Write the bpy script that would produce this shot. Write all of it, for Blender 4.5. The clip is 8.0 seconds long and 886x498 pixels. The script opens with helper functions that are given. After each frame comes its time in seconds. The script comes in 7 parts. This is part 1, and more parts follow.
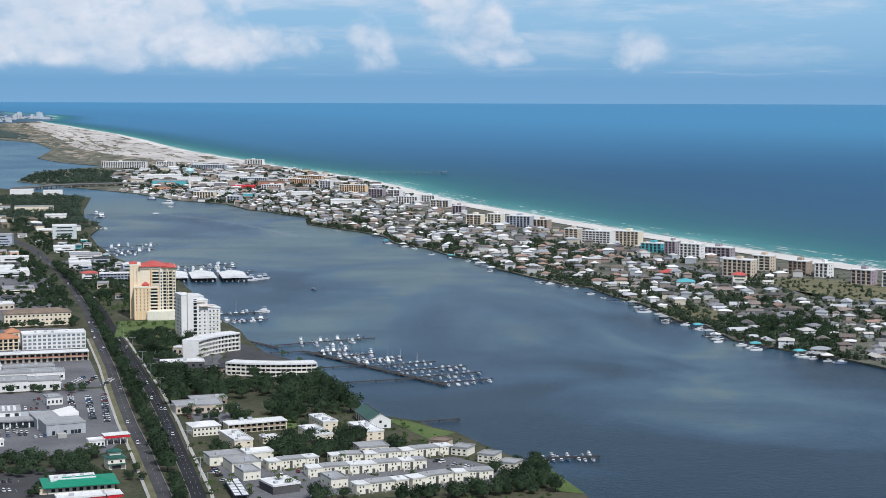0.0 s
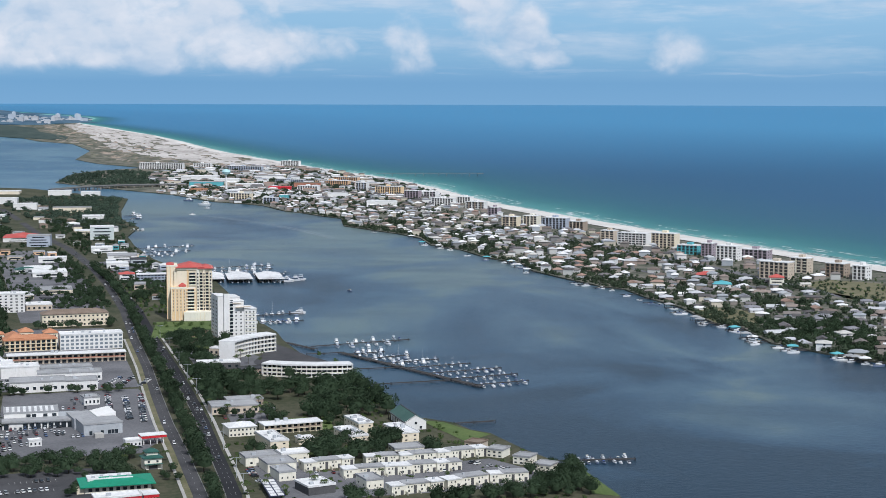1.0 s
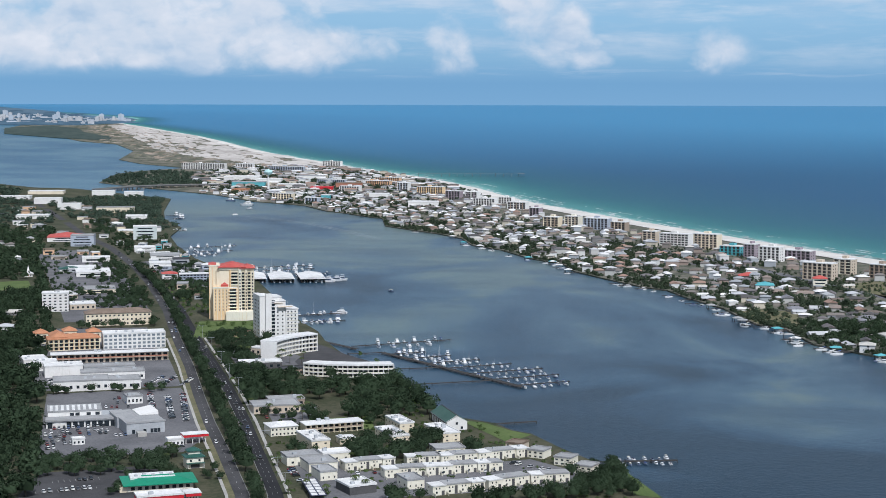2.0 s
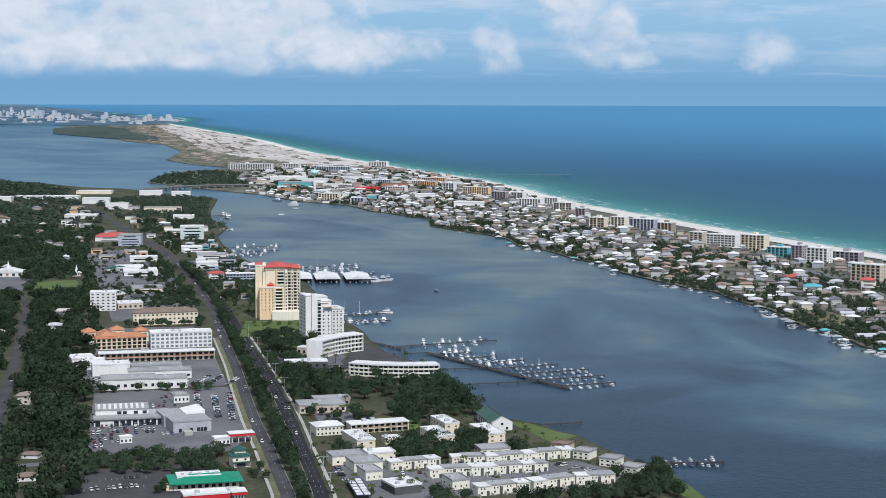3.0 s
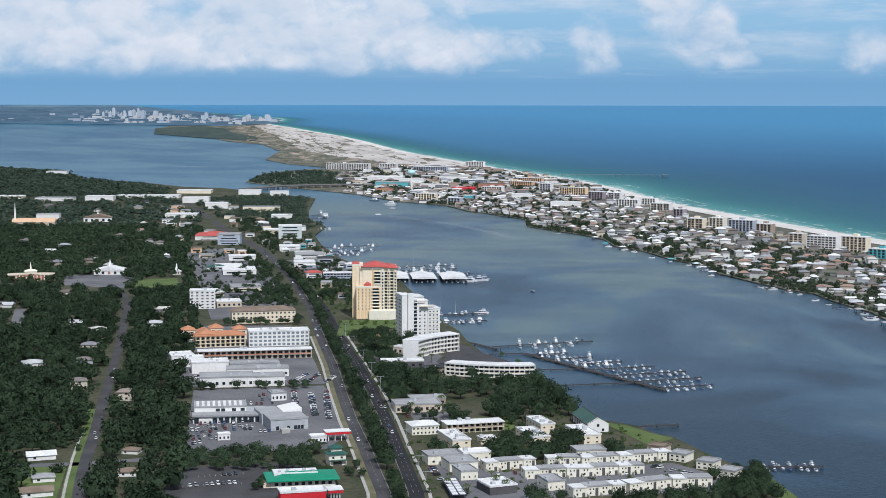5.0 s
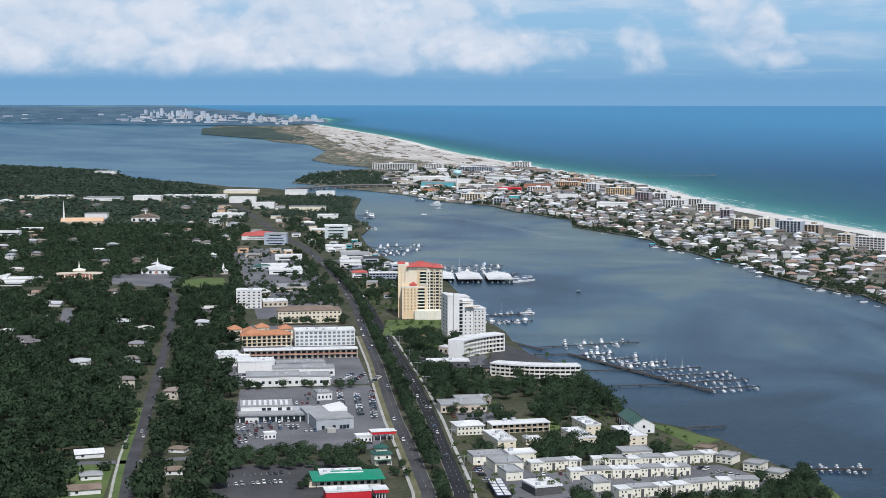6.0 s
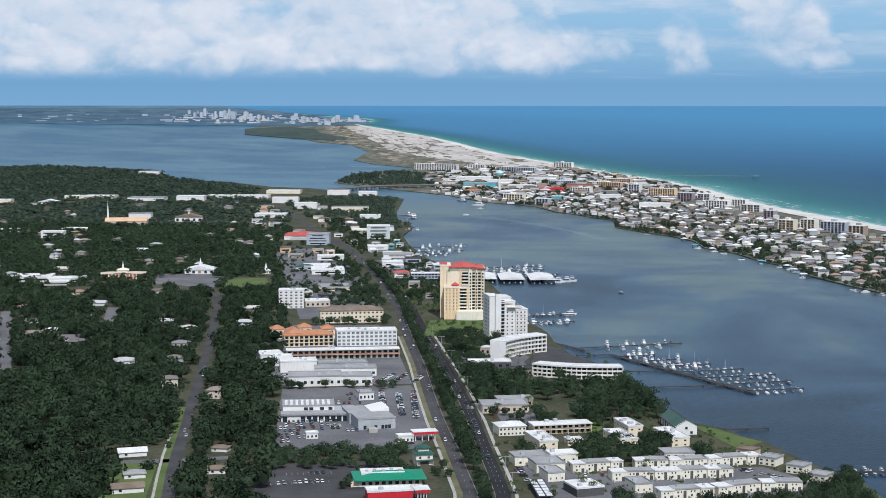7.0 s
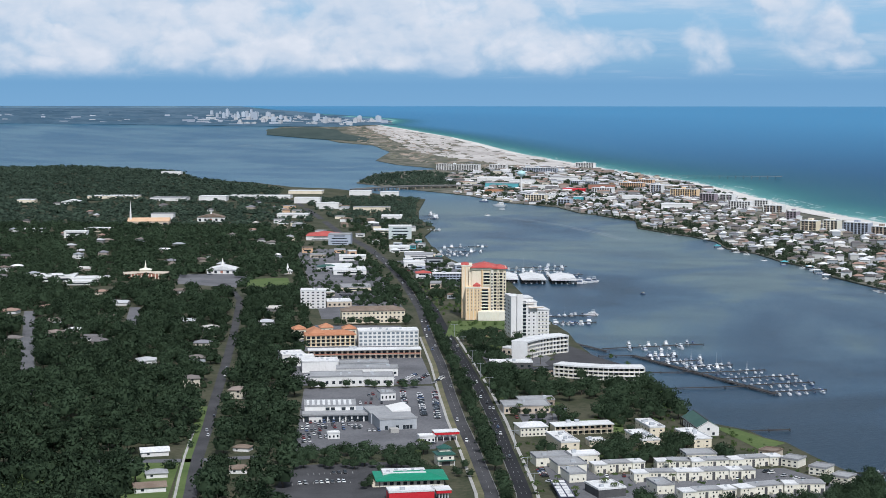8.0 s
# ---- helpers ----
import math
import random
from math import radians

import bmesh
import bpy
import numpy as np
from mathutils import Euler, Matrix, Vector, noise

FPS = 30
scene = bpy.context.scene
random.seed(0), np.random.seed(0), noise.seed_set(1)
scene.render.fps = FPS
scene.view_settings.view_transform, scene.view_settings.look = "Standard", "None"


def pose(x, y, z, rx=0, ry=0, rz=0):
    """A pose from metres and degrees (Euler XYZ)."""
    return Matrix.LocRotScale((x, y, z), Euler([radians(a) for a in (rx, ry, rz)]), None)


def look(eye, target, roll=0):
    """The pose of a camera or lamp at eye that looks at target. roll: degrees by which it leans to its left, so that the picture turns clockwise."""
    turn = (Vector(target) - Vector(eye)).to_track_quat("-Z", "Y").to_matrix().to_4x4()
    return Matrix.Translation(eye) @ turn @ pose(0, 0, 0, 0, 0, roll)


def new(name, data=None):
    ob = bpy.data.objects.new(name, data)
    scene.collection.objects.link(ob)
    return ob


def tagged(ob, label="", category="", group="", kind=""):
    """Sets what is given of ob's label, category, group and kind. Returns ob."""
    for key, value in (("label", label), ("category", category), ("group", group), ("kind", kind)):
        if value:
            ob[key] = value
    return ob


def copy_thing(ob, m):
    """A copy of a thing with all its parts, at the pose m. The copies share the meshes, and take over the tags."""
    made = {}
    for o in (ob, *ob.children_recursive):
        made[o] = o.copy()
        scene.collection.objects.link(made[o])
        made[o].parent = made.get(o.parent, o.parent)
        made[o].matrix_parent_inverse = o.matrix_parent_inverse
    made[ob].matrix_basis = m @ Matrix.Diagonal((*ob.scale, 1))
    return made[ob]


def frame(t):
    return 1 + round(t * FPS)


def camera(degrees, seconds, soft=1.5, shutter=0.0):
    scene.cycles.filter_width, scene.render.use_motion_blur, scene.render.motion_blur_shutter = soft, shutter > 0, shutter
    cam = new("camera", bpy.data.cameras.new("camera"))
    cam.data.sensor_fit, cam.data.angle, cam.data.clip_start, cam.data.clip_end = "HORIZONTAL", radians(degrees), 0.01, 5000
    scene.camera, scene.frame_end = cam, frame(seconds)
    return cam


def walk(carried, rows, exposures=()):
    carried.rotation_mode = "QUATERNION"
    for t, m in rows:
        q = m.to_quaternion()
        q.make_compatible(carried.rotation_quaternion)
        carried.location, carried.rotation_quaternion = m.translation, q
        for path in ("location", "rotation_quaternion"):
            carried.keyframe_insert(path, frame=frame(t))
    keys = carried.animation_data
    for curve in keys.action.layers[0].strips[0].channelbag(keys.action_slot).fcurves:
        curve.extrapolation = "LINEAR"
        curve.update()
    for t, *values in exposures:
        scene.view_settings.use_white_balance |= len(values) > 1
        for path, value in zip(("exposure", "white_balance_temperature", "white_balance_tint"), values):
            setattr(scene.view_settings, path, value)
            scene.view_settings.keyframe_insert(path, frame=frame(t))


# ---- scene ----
cam = camera(31.03, 8.0, soft=0.8)
EYE = 190.0
ROWS = [
    (0.0, -6.160, -5.262, 0.17), (0.5, -5.577, -5.221, 0.17), (1.0, -4.872, -5.209, 0.17), (1.5, -4.143, -5.204, 0.16),
    (3.0, -1.737, -5.192, 0.13), (3.5, -0.867, -5.187, 0.12), (4.0, 0.0, -5.190, 0.11), (4.5, 0.878, -5.192, 0.10),
    (6.0, 3.384, -5.186, 0.07), (6.5, 4.182, -5.182, 0.06), (7.0, 4.899, -5.174, 0.05), (7.5, 5.346, -5.166, 0.05), (8.0, 5.680, -5.161, 0.05),
]


def aim(yaw, pitch, roll):
    y, p = radians(yaw), radians(pitch)
    return look((0, 0, EYE), (-math.sin(y) * math.cos(p) * 1000, math.cos(y) * math.cos(p) * 1000, EYE + math.sin(p) * 1000), roll)


walk(cam, [(t, aim(yaw, pitch, roll)) for t, yaw, pitch, roll in ROWS], exposures=((0.0, -0.15, 5850, 12), (8.0, -0.15, 5850, 12)))

# ---- sky and sun ----
SUN_AZ, SUN_EL = radians(160), radians(50)
sun_way = Vector((math.sin(SUN_AZ) * math.cos(SUN_EL), math.cos(SUN_AZ) * math.cos(SUN_EL), math.sin(SUN_EL)))
sun = new("sun", bpy.data.lights.new("sun", "SUN"))
sun.data.energy, sun.data.angle, sun.data.color = 4.0, radians(0.6), (1.0, 0.95, 0.87)
sun.matrix_world = look((0, 0, 0), -sun_way)


class Nodes:
    """Short hand for node trees."""

    def __init__(self, tree):
        self.tree = tree
        tree.nodes.clear()

    def add(self, kind):
        return self.tree.nodes.new(kind)

    def put(self, socket, value):
        if hasattr(value, "is_output"):
            self.tree.links.new(value, socket)
        elif isinstance(value, (int, float)) and hasattr(socket.default_value, "__len__"):
            socket.default_value = (value, value, value, 1)[: len(socket.default_value)]
        else:
            socket.default_value = value

    def math(self, op, a, b=0.0, c=0.0, clamp=False):
        n = self.add("ShaderNodeMath")
        n.operation, n.use_clamp = op, clamp
        for s, v in zip(n.inputs, (a, b, c)):
            self.put(s, v)
        return n.outputs[0]

    def mix(self, fac, a, b, blend="MIX"):
        n = self.add("ShaderNodeMix")
        n.data_type, n.blend_type = "RGBA", blend
        self.put(n.inputs[0], fac)
        self.put(n.inputs[6], a if hasattr(a, "is_output") else (*a, 1))
        self.put(n.inputs[7], b if hasattr(b, "is_output") else (*b, 1))
        return n.outputs[2]

    def noise(self, vector, scale, detail=3.0, rough=0.55, distort=0.0):
        n = self.add("ShaderNodeTexNoise")
        if vector is not None:
            self.put(n.inputs["Vector"], vector)
        self.put(n.inputs["Scale"], scale), self.put(n.inputs["Detail"], detail)
        self.put(n.inputs["Roughness"], rough), self.put(n.inputs["Distortion"], distort)
        return n.outputs[0]

    def ramp(self, fac, *stops, mode="LINEAR"):
        n = self.add("ShaderNodeValToRGB")
        n.color_ramp.interpolation = mode
        while len(n.color_ramp.elements) < len(stops):
            n.color_ramp.elements.new(0.5)
        for e, (p, c) in zip(n.color_ramp.elements, stops):
            e.position, e.color = p, ((*c, 1) if hasattr(c, "__len__") else (c, c, c, 1))
        self.put(n.inputs[0], fac)
        return n.outputs[0]

    def range(self, v, a, b, c=0.0, d=1.0, smooth=True):
        n = self.add("ShaderNodeMapRange")
        n.interpolation_type = "SMOOTHSTEP" if smooth else "LINEAR"
        for s, x in zip(n.inputs, (v, a, b, c, d)):
            self.put(s, x)
        return n.outputs[0]

    def scaled(self, vector, xyz):
        n = self.add("ShaderNodeMapping")
        self.put(n.inputs["Vector"], vector)
        n.inputs["Scale"].default_value = xyz
        return n.outputs[0]


def make_world():
    w = bpy.data.worlds.new("sky")
    scene.world = w
    w.use_nodes = True
    k = Nodes(w.node_tree)
    sky = k.add("ShaderNodeTexSky")
    sky.sky_type, sky.sun_disc, sky.sun_elevation, sky.sun_rotation = "NISHITA", False, SUN_EL, SUN_AZ
    sky.altitude, sky.air_density, sky.dust_density, sky.ozone_density = 200.0, 1.0, 0.4, 3.0
    way = k.add("ShaderNodeTexCoord").outputs["Generated"]
    sep = k.add("ShaderNodeSeparateXYZ")
    k.put(sep.inputs[0], way)
    az = k.math("MULTIPLY", k.math("ARCTAN2", sep.outputs[0], sep.outputs[1]), 57.2958)
    el = k.math("MULTIPLY", k.math("ARCSINE", sep.outputs[2]), 57.2958)
    com = k.add("ShaderNodeCombineXYZ")
    k.put(com.inputs[0], az), k.put(com.inputs[1], k.math("MULTIPLY", el, 1.35)), k.put(com.inputs[2], 4.2)
    uv = com.outputs[0]
    # marine air near the horizon
    blue = k.ramp(k.range(el, -0.5, 9.0, smooth=False), (0.0, (0.25, 0.455, 0.655)), (0.13, (0.215, 0.42, 0.625)), (0.22, (0.29, 0.505, 0.68)), (0.36, (0.35, 0.575, 0.745)), (0.6, (0.38, 0.60, 0.77)), (1.0, (0.29, 0.53, 0.78)))
    low = k.range(el, 5.0, 13.0, 1.0, 0.0)
    lit = k.add("ShaderNodeVectorMath")
    lit.operation = "SCALE"
    k.put(lit.inputs[0], sky.outputs[0]), k.put(lit.inputs["Scale"], 0.046)
    base = k.mix(low, lit.outputs[0], blue)

    def blob(ca, ce, ra, re, power=2.0):
        a = k.math("DIVIDE", k.math("SUBTRACT", az, ca), ra)
        b = k.math("DIVIDE", k.math("SUBTRACT", el, ce), re)
        q = k.math("ADD", k.math("POWER", k.math("ABSOLUTE", a), power), k.math("POWER", k.math("ABSOLUTE", b), power))
        return k.math("SUBTRACT", 1.0, q)

    def union(*vals):
        out = vals[0]
        for v in vals[1:]:
            out = k.math("SMOOTH_MAX", out, v, 0.35)
        return out

    warp = k.add("ShaderNodeTexNoise")
    k.put(warp.inputs["Vector"], uv), k.put(warp.inputs["Scale"], 0.8), k.put(warp.inputs["Detail"], 5.0)
    bend = k.add("ShaderNodeVectorMath")
    bend.operation = "MULTIPLY_ADD"
    k.put(bend.inputs[0], warp.outputs["Color"])
    bend.inputs[1].default_value, bend.inputs[2].default_value = (1.7, 1.5, 0.0), (-0.85, -0.75, 0.0)
    bent = k.add("ShaderNodeVectorMath")
    bent.operation = "ADD"
    k.put(bent.inputs[0], uv), k.put(bent.inputs[1], bend.outputs[0])

    def billow(shift):
        """Heaped, rounded cloud relief, 0 to about 1."""
        m = k.add("ShaderNodeVectorMath")
        m.operation = "ADD"
        k.put(m.inputs[0], bent.outputs[0])
        m.inputs[1].default_value = shift
        v = k.add("ShaderNodeTexVoronoi")
        v.feature, v.normalize = "SMOOTH_F1", True
        k.put(v.inputs["Vector"], m.outputs[0]), k.put(v.inputs["Scale"], 0.52), k.put(v.inputs["Detail"], 4.0)
        k.put(v.inputs["Roughness"], 0.42), k.put(v.inputs["Lacunarity"], 2.1), k.put(v.inputs["Smoothness"], 0.35)
        return k.math("SUBTRACT", 1.0, k.math("MULTIPLY", v.outputs["Distance"], 1.7))

    heap = billow((0.0, 0.0, 0.0))
    big = k.noise(uv, 0.42, 5.0, 0.55, 0.3)
    rag = k.math("ADD", k.math("MULTIPLY", k.math("SUBTRACT", heap, 0.45), 2.1), k.math("MULTIPLY", k.math("SUBTRACT", big, 0.48), 3.2))
    heaps = union(blob(-16.5, 3.6, 6.5, 2.7, 4.0), blob(-7.5, 3.2, 6.6, 2.15, 4.0), blob(-1.9, 1.9, 2.6, 0.95), k.math("MULTIPLY", blob(3.75, 2.2, 0.6, 1.4), 0.35),
                  blob(6.5, 3.5, 1.25, 1.9), blob(7.5, 2.4, 1.15, 1.3), blob(8.5, 1.75, 0.85, 0.6), k.math("MULTIPLY", blob(13.3, 1.85, 0.8, 0.6), 0.45), blob(-25.0, 5.0, 5.0, 3.0))
    dens = k.math("ADD", heaps, rag)
    soft = k.range(dens, -0.5, 1.15)
    floor_cut = k.range(k.math("ADD", el, k.math("MULTIPLY", k.math("SUBTRACT", big, 0.5), 0.7)), 0.85, 1.45)
    veil = k.math("MULTIPLY", k.range(k.math("ADD", k.noise(k.scaled(uv, (0.25, 1.2, 1.0)), 0.8, 5.0, 0.6), k.math("MULTIPLY", el, 0.025)), 0.47, 0.78), 0.55)
    veil = k.math("MULTIPLY", veil, k.range(el, 0.6, 2.6))
    streak = k.math("MULTIPLY", k.range(k.noise(k.scaled(uv, (0.5, 5.0, 1.0)), 0.8, 4.0), 0.45, 0.75), k.range(k.math("ABSOLUTE", k.math("SUBTRACT", el, 1.12)), 0.28, 0.0))
    alpha = k.math("MAXIMUM", k.math("MULTIPLY", soft, floor_cut), k.math("MAXIMUM", veil, k.math("MULTIPLY", streak, 0.32)))
    relief = k.math("SUBTRACT", heap, billow((0.22, 0.42, 0.0)))
    shade = k.math("ADD", k.math("MULTIPLY", relief, 0.95), k.math("ADD", 0.50, k.math("MULTIPLY", k.math("SUBTRACT", k.noise(k.scaled(uv, (0.6, 1.0, 1.0)), 0.45, 4.0, 0.55), 0.5), 1.5)))
    shade = k.math("SUBTRACT", shade, k.range(el, 1.9, 1.0, 0.0, 0.16))
    white = k.ramp(shade, (0.10, (0.52, 0.64, 0.75)), (0.36, (0.70, 0.76, 0.81)), (0.56, (0.79, 0.815, 0.835)), (0.84, (0.91, 0.90, 0.89)))
    col = k.mix(k.math("MULTIPLY", alpha, 0.93), base, white)
    # below the horizon: sea colour, never seen but as bounce
    col = k.mix(k.range(el, -1.2, -0.6), (0.05, 0.13, 0.22), col)
    bg = k.add("ShaderNodeBackground")
    k.put(bg.inputs[0], col), k.put(bg.inputs[1], 1.0)
    out = k.add("ShaderNodeOutputWorld")
    k.put(out.inputs[0], bg.outputs[0])


make_world()


# ---- materials ----
def finish(k, color, rough, metal=0.0, spec=0.5, bump=None, strength=0.3, dist=0.1):
    p = k.add("ShaderNodeBsdfPrincipled")
    k.put(p.inputs["Base Color"], color if hasattr(color, "is_output") else (*color, 1))
    k.put(p.inputs["Roughness"], rough), k.put(p.inputs["Metallic"], metal), k.put(p.inputs["Specular IOR Level"], spec)
    if bump is not None:
        b = k.add("ShaderNodeBump")
        k.put(b.inputs["Height"], bump), k.put(b.inputs["Strength"], strength), k.put(b.inputs["Distance"], dist)
        k.put(p.inputs["Normal"], b.outputs[0])
    o = k.add("ShaderNodeOutputMaterial")
    k.put(o.inputs[0], p.outputs[0])


def surface(name, a, b, rough=0.8, big=0.08, small=0.9, metal=0.0, spec=0.3, tints=(), island=False, stain=None, bump=0.3):
    """Two-scale varied surface; tints: colours picked one for each object (or each island)."""
    m = bpy.data.materials.new(name)
    m.use_nodes = True
    k = Nodes(m.node_tree)
    pos = k.add("ShaderNodeNewGeometry").outputs["Position"]
    n1, n2 = k.noise(pos, big, 4.0), k.noise(pos, small, 3.0)
    f = k.math("ADD", k.math("MULTIPLY", n1, 0.6), k.math("MULTIPLY", n2, 0.4))
    c = k.mix(k.range(f, 0.32, 0.68), a, b)
    if tints:
        r = k.add("ShaderNodeNewGeometry").outputs["Random Per Island"] if island else k.add("ShaderNodeObjectInfo").outputs["Random"]
        t = k.ramp(r, *[(i / len(tints), q) for i, q in enumerate(tints)], mode="CONSTANT")
        c = k.mix(1.0, c, t, "MULTIPLY")
    if stain:
        s = k.noise(k.scaled(pos, (1.0, 1.0, 0.15)), 0.7, 4.0, 0.65)
        c = k.mix(k.math("MULTIPLY", k.range(s, 0.52, 0.75), 0.5), c, stain)
    finish(k, c, rough, metal, spec, n2, bump, 0.05)
    return m


def leafage(name, dark, light, spread=0.3):
    m = bpy.data.materials.new(name)
    m.use_nodes = True
    k = Nodes(m.node_tree)
    g = k.add("ShaderNodeNewGeometry")
    n = k.noise(g.outputs["Position"], 0.075, 2.0)
    n2 = k.noise(g.outputs["Position"], 0.012, 2.0)
    r = k.add("ShaderNodeObjectInfo").outputs["Random"]
    f = k.math("ADD", k.math("MULTIPLY", g.outputs["Random Per Island"], spread), k.math("MULTIPLY", k.math("SUBTRACT", n, 0.25), 1.05))
    f = k.math("ADD", f, k.math("ADD", k.math("MULTIPLY", r, 0.15), k.math("MULTIPLY", k.math("SUBTRACT", n2, 0.4), 0.65)))
    c = k.ramp(f, (0.1, tuple(1.8 * v for v in dark)), (0.55, tuple(1.75 * v for v in light)), (0.95, tuple(2.7 * v for v in light)))
    front, back, both, out = k.add("ShaderNodeBsdfDiffuse"), k.add("ShaderNodeBsdfTranslucent"), k.add("ShaderNodeMixShader"), k.add("ShaderNodeOutputMaterial")
    k.put(front.inputs["Color"], c), k.put(back.inputs["Color"], c), k.put(both.inputs[0], 0.45)
    k.put(both.inputs[1], front.outputs[0]), k.put(both.inputs[2], back.outputs[0]), k.put(out.inputs[0], both.outputs[0])
    return m


LEAF = leafage("oak_leaves", (0.0052, 0.0088, 0.0060), (0.034, 0.0520, 0.0300), 0.24)
LEAF_LIGHT = leafage("shrub_leaves", (0.018, 0.034, 0.013), (0.060, 0.088, 0.034))
# leaves of far trees, paled and blued in colour to imitate haze
LEAF_HAZE = leafage("pine_and_oak_leaves", (0.016, 0.028, 0.022), (0.044, 0.063, 0.046))
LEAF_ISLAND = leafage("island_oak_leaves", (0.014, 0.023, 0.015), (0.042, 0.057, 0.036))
PALM_LEAF = leafage("palm_leaves", (0.02, 0.034, 0.014), (0.055, 0.072, 0.032))
BARK = surface("bark", (0.05, 0.04, 0.03), (0.12, 0.10, 0.08), 0.9, 0.3, 4.0)
GROUND = surface("grass_and_sandy_soil", (0.026, 0.037, 0.015), (0.088, 0.083, 0.052), 0.95, 0.03, 0.4)
LAWN = surface("mown_lawn", (0.065, 0.105, 0.028), (0.115, 0.155, 0.05), 0.95, 0.05, 0.7)
DRY_GRASS = surface("dry_grass", (0.10, 0.105, 0.05), (0.19, 0.17, 0.105), 0.95, 0.06, 0.6)
ISLAND_GROUND = surface("sandy_yard_ground", (0.040, 0.052, 0.032), (0.19, 0.178, 0.145), 0.95, 0.04, 0.35)
SAND = surface("white_quartz_sand", (0.54, 0.51, 0.47), (0.68, 0.66, 0.62), 0.95, 0.02, 0.5)
BARE = surface("bare_sandy_earth", (0.32, 0.22, 0.13), (0.42, 0.31, 0.2), 0.95, 0.05, 0.5)
ASPHALT = surface("dark_asphalt", (0.024, 0.025, 0.028), (0.040, 0.041, 0.045), 0.95, 0.04, 1.3, spec=0.1)
OLD_ASPHALT = surface("worn_grey_asphalt", (0.108, 0.109, 0.117), (0.188, 0.189, 0.198), 0.95, 0.03, 0.8, spec=0.1, stain=(0.09, 0.09, 0.095))
WORN_ASPHALT = surface("sun_worn_asphalt", (0.050, 0.050, 0.053), (0.088, 0.088, 0.092), 0.95, 0.05, 1.1, spec=0.1)
CONCRETE = surface("pale_concrete", (0.33, 0.32, 0.30), (0.46, 0.45, 0.42), 0.9, 0.1, 1.2)
KERB = surface("weathered_kerb", (0.15, 0.15, 0.145), (0.22, 0.22, 0.21), 0.9, 0.1, 1.2)
PAINT = surface("road_paint", (0.30, 0.30, 0.29), (0.42, 0.42, 0.41), 0.8)
WHITE = surface("white_stucco", (0.70, 0.69, 0.66), (0.80, 0.79, 0.77), 0.8, 0.06, 0.9, stain=(0.55, 0.54, 0.50))
WHITE_ROOF = surface("white_roof_coating", (0.58, 0.58, 0.57), (0.78, 0.78, 0.77), 0.75, 0.1, 0.8, stain=(0.5, 0.5, 0.49))
GREY_ROOF = surface("grey_gravel_roof", (0.27, 0.275, 0.28), (0.38, 0.385, 0.39), 0.9, 0.08, 0.8, stain=(0.18, 0.18, 0.18))
GREY_WALL = surface("grey_painted_block", (0.36, 0.38, 0.40), (0.46, 0.48, 0.50), 0.8, 0.1, 0.8)
CREAM = surface("cream_stucco", (0.73, 0.64, 0.48), (0.81, 0.73, 0.58), 0.85, 0.08, 0.9, stain=(0.55, 0.47, 0.33))
PALE_CREAM = surface("pale_cream_stucco", (0.74, 0.70, 0.58), (0.82, 0.79, 0.68), 0.85, 0.08, 0.9, stain=(0.5, 0.46, 0.36))
YELLOW = surface("yellow_stucco", (0.74, 0.53, 0.30), (0.82, 0.62, 0.39), 0.85, 0.08, 0.9)
SALMON = surface("salmon_stucco", (0.62, 0.40, 0.25), (0.70, 0.48, 0.31), 0.85, 0.08, 0.9)
TAN = surface("tan_stucco", (0.50, 0.42, 0.33), (0.60, 0.52, 0.42), 0.85, 0.08, 0.9)
BROWN = surface("brown_stucco", (0.30, 0.235, 0.18), (0.38, 0.31, 0.25), 0.85, 0.08, 0.9)
BLUE_GREY = surface("blue_grey_stucco", (0.36, 0.40, 0.47), (0.46, 0.50, 0.57), 0.85, 0.08, 0.9)
PURPLE_GREY = surface("mauve_stucco", (0.30, 0.25, 0.28), (0.38, 0.33, 0.36), 0.85, 0.08, 0.9)
TEAL = surface("teal_paint", (0.09, 0.34, 0.38), (0.14, 0.44, 0.48), 0.75, 0.1, 0.9)
RED_ROOF = surface("red_tile_roof", (0.42, 0.075, 0.065), (0.52, 0.12, 0.10), 0.7, 0.1, 1.2)
RED_PAINT = surface("red_painted_metal", (0.52, 0.02, 0.03), (0.60, 0.035, 0.045), 0.55, 0.1, 0.8)
ORANGE_ROOF = surface("terracotta_tile_roof", (0.40, 0.17, 0.085), (0.51, 0.25, 0.14), 0.8, 0.15, 1.5)
GREEN_ROOF = surface("green_metal_roof", (0.01, 0.20, 0.11), (0.02, 0.28, 0.17), 0.5, 0.1, 0.8)
DARK_GREEN_ROOF = surface("dark_green_metal_roof", (0.02, 0.075, 0.06), (0.035, 0.11, 0.09), 0.5, 0.1, 0.8)
BROWN_ROOF = surface("brown_shingle_roof", (0.16, 0.12, 0.09), (0.24, 0.19, 0.15), 0.9, 0.15, 1.5)
DARK_ROOF = surface("charcoal_shingle_roof", (0.055, 0.058, 0.065), (0.08, 0.083, 0.09), 0.95, 0.12, 0.9, spec=0.1)
BRICK_WALL = surface("red_brick_wall", (0.34, 0.15, 0.10), (0.44, 0.22, 0.16), 0.9, 0.2, 1.6)
GLASS = surface("dark_window_glass", (0.012, 0.018, 0.024), (0.03, 0.04, 0.05), 0.15, 0.2, 1.0, spec=0.6, bump=0.0)
# both colours hold recess shade; SHADED also serves dark doors and posts
RECESS = surface("shaded_balcony_rooms", (0.17, 0.155, 0.14), (0.26, 0.24, 0.22), 0.8, 0.2, 1.2)
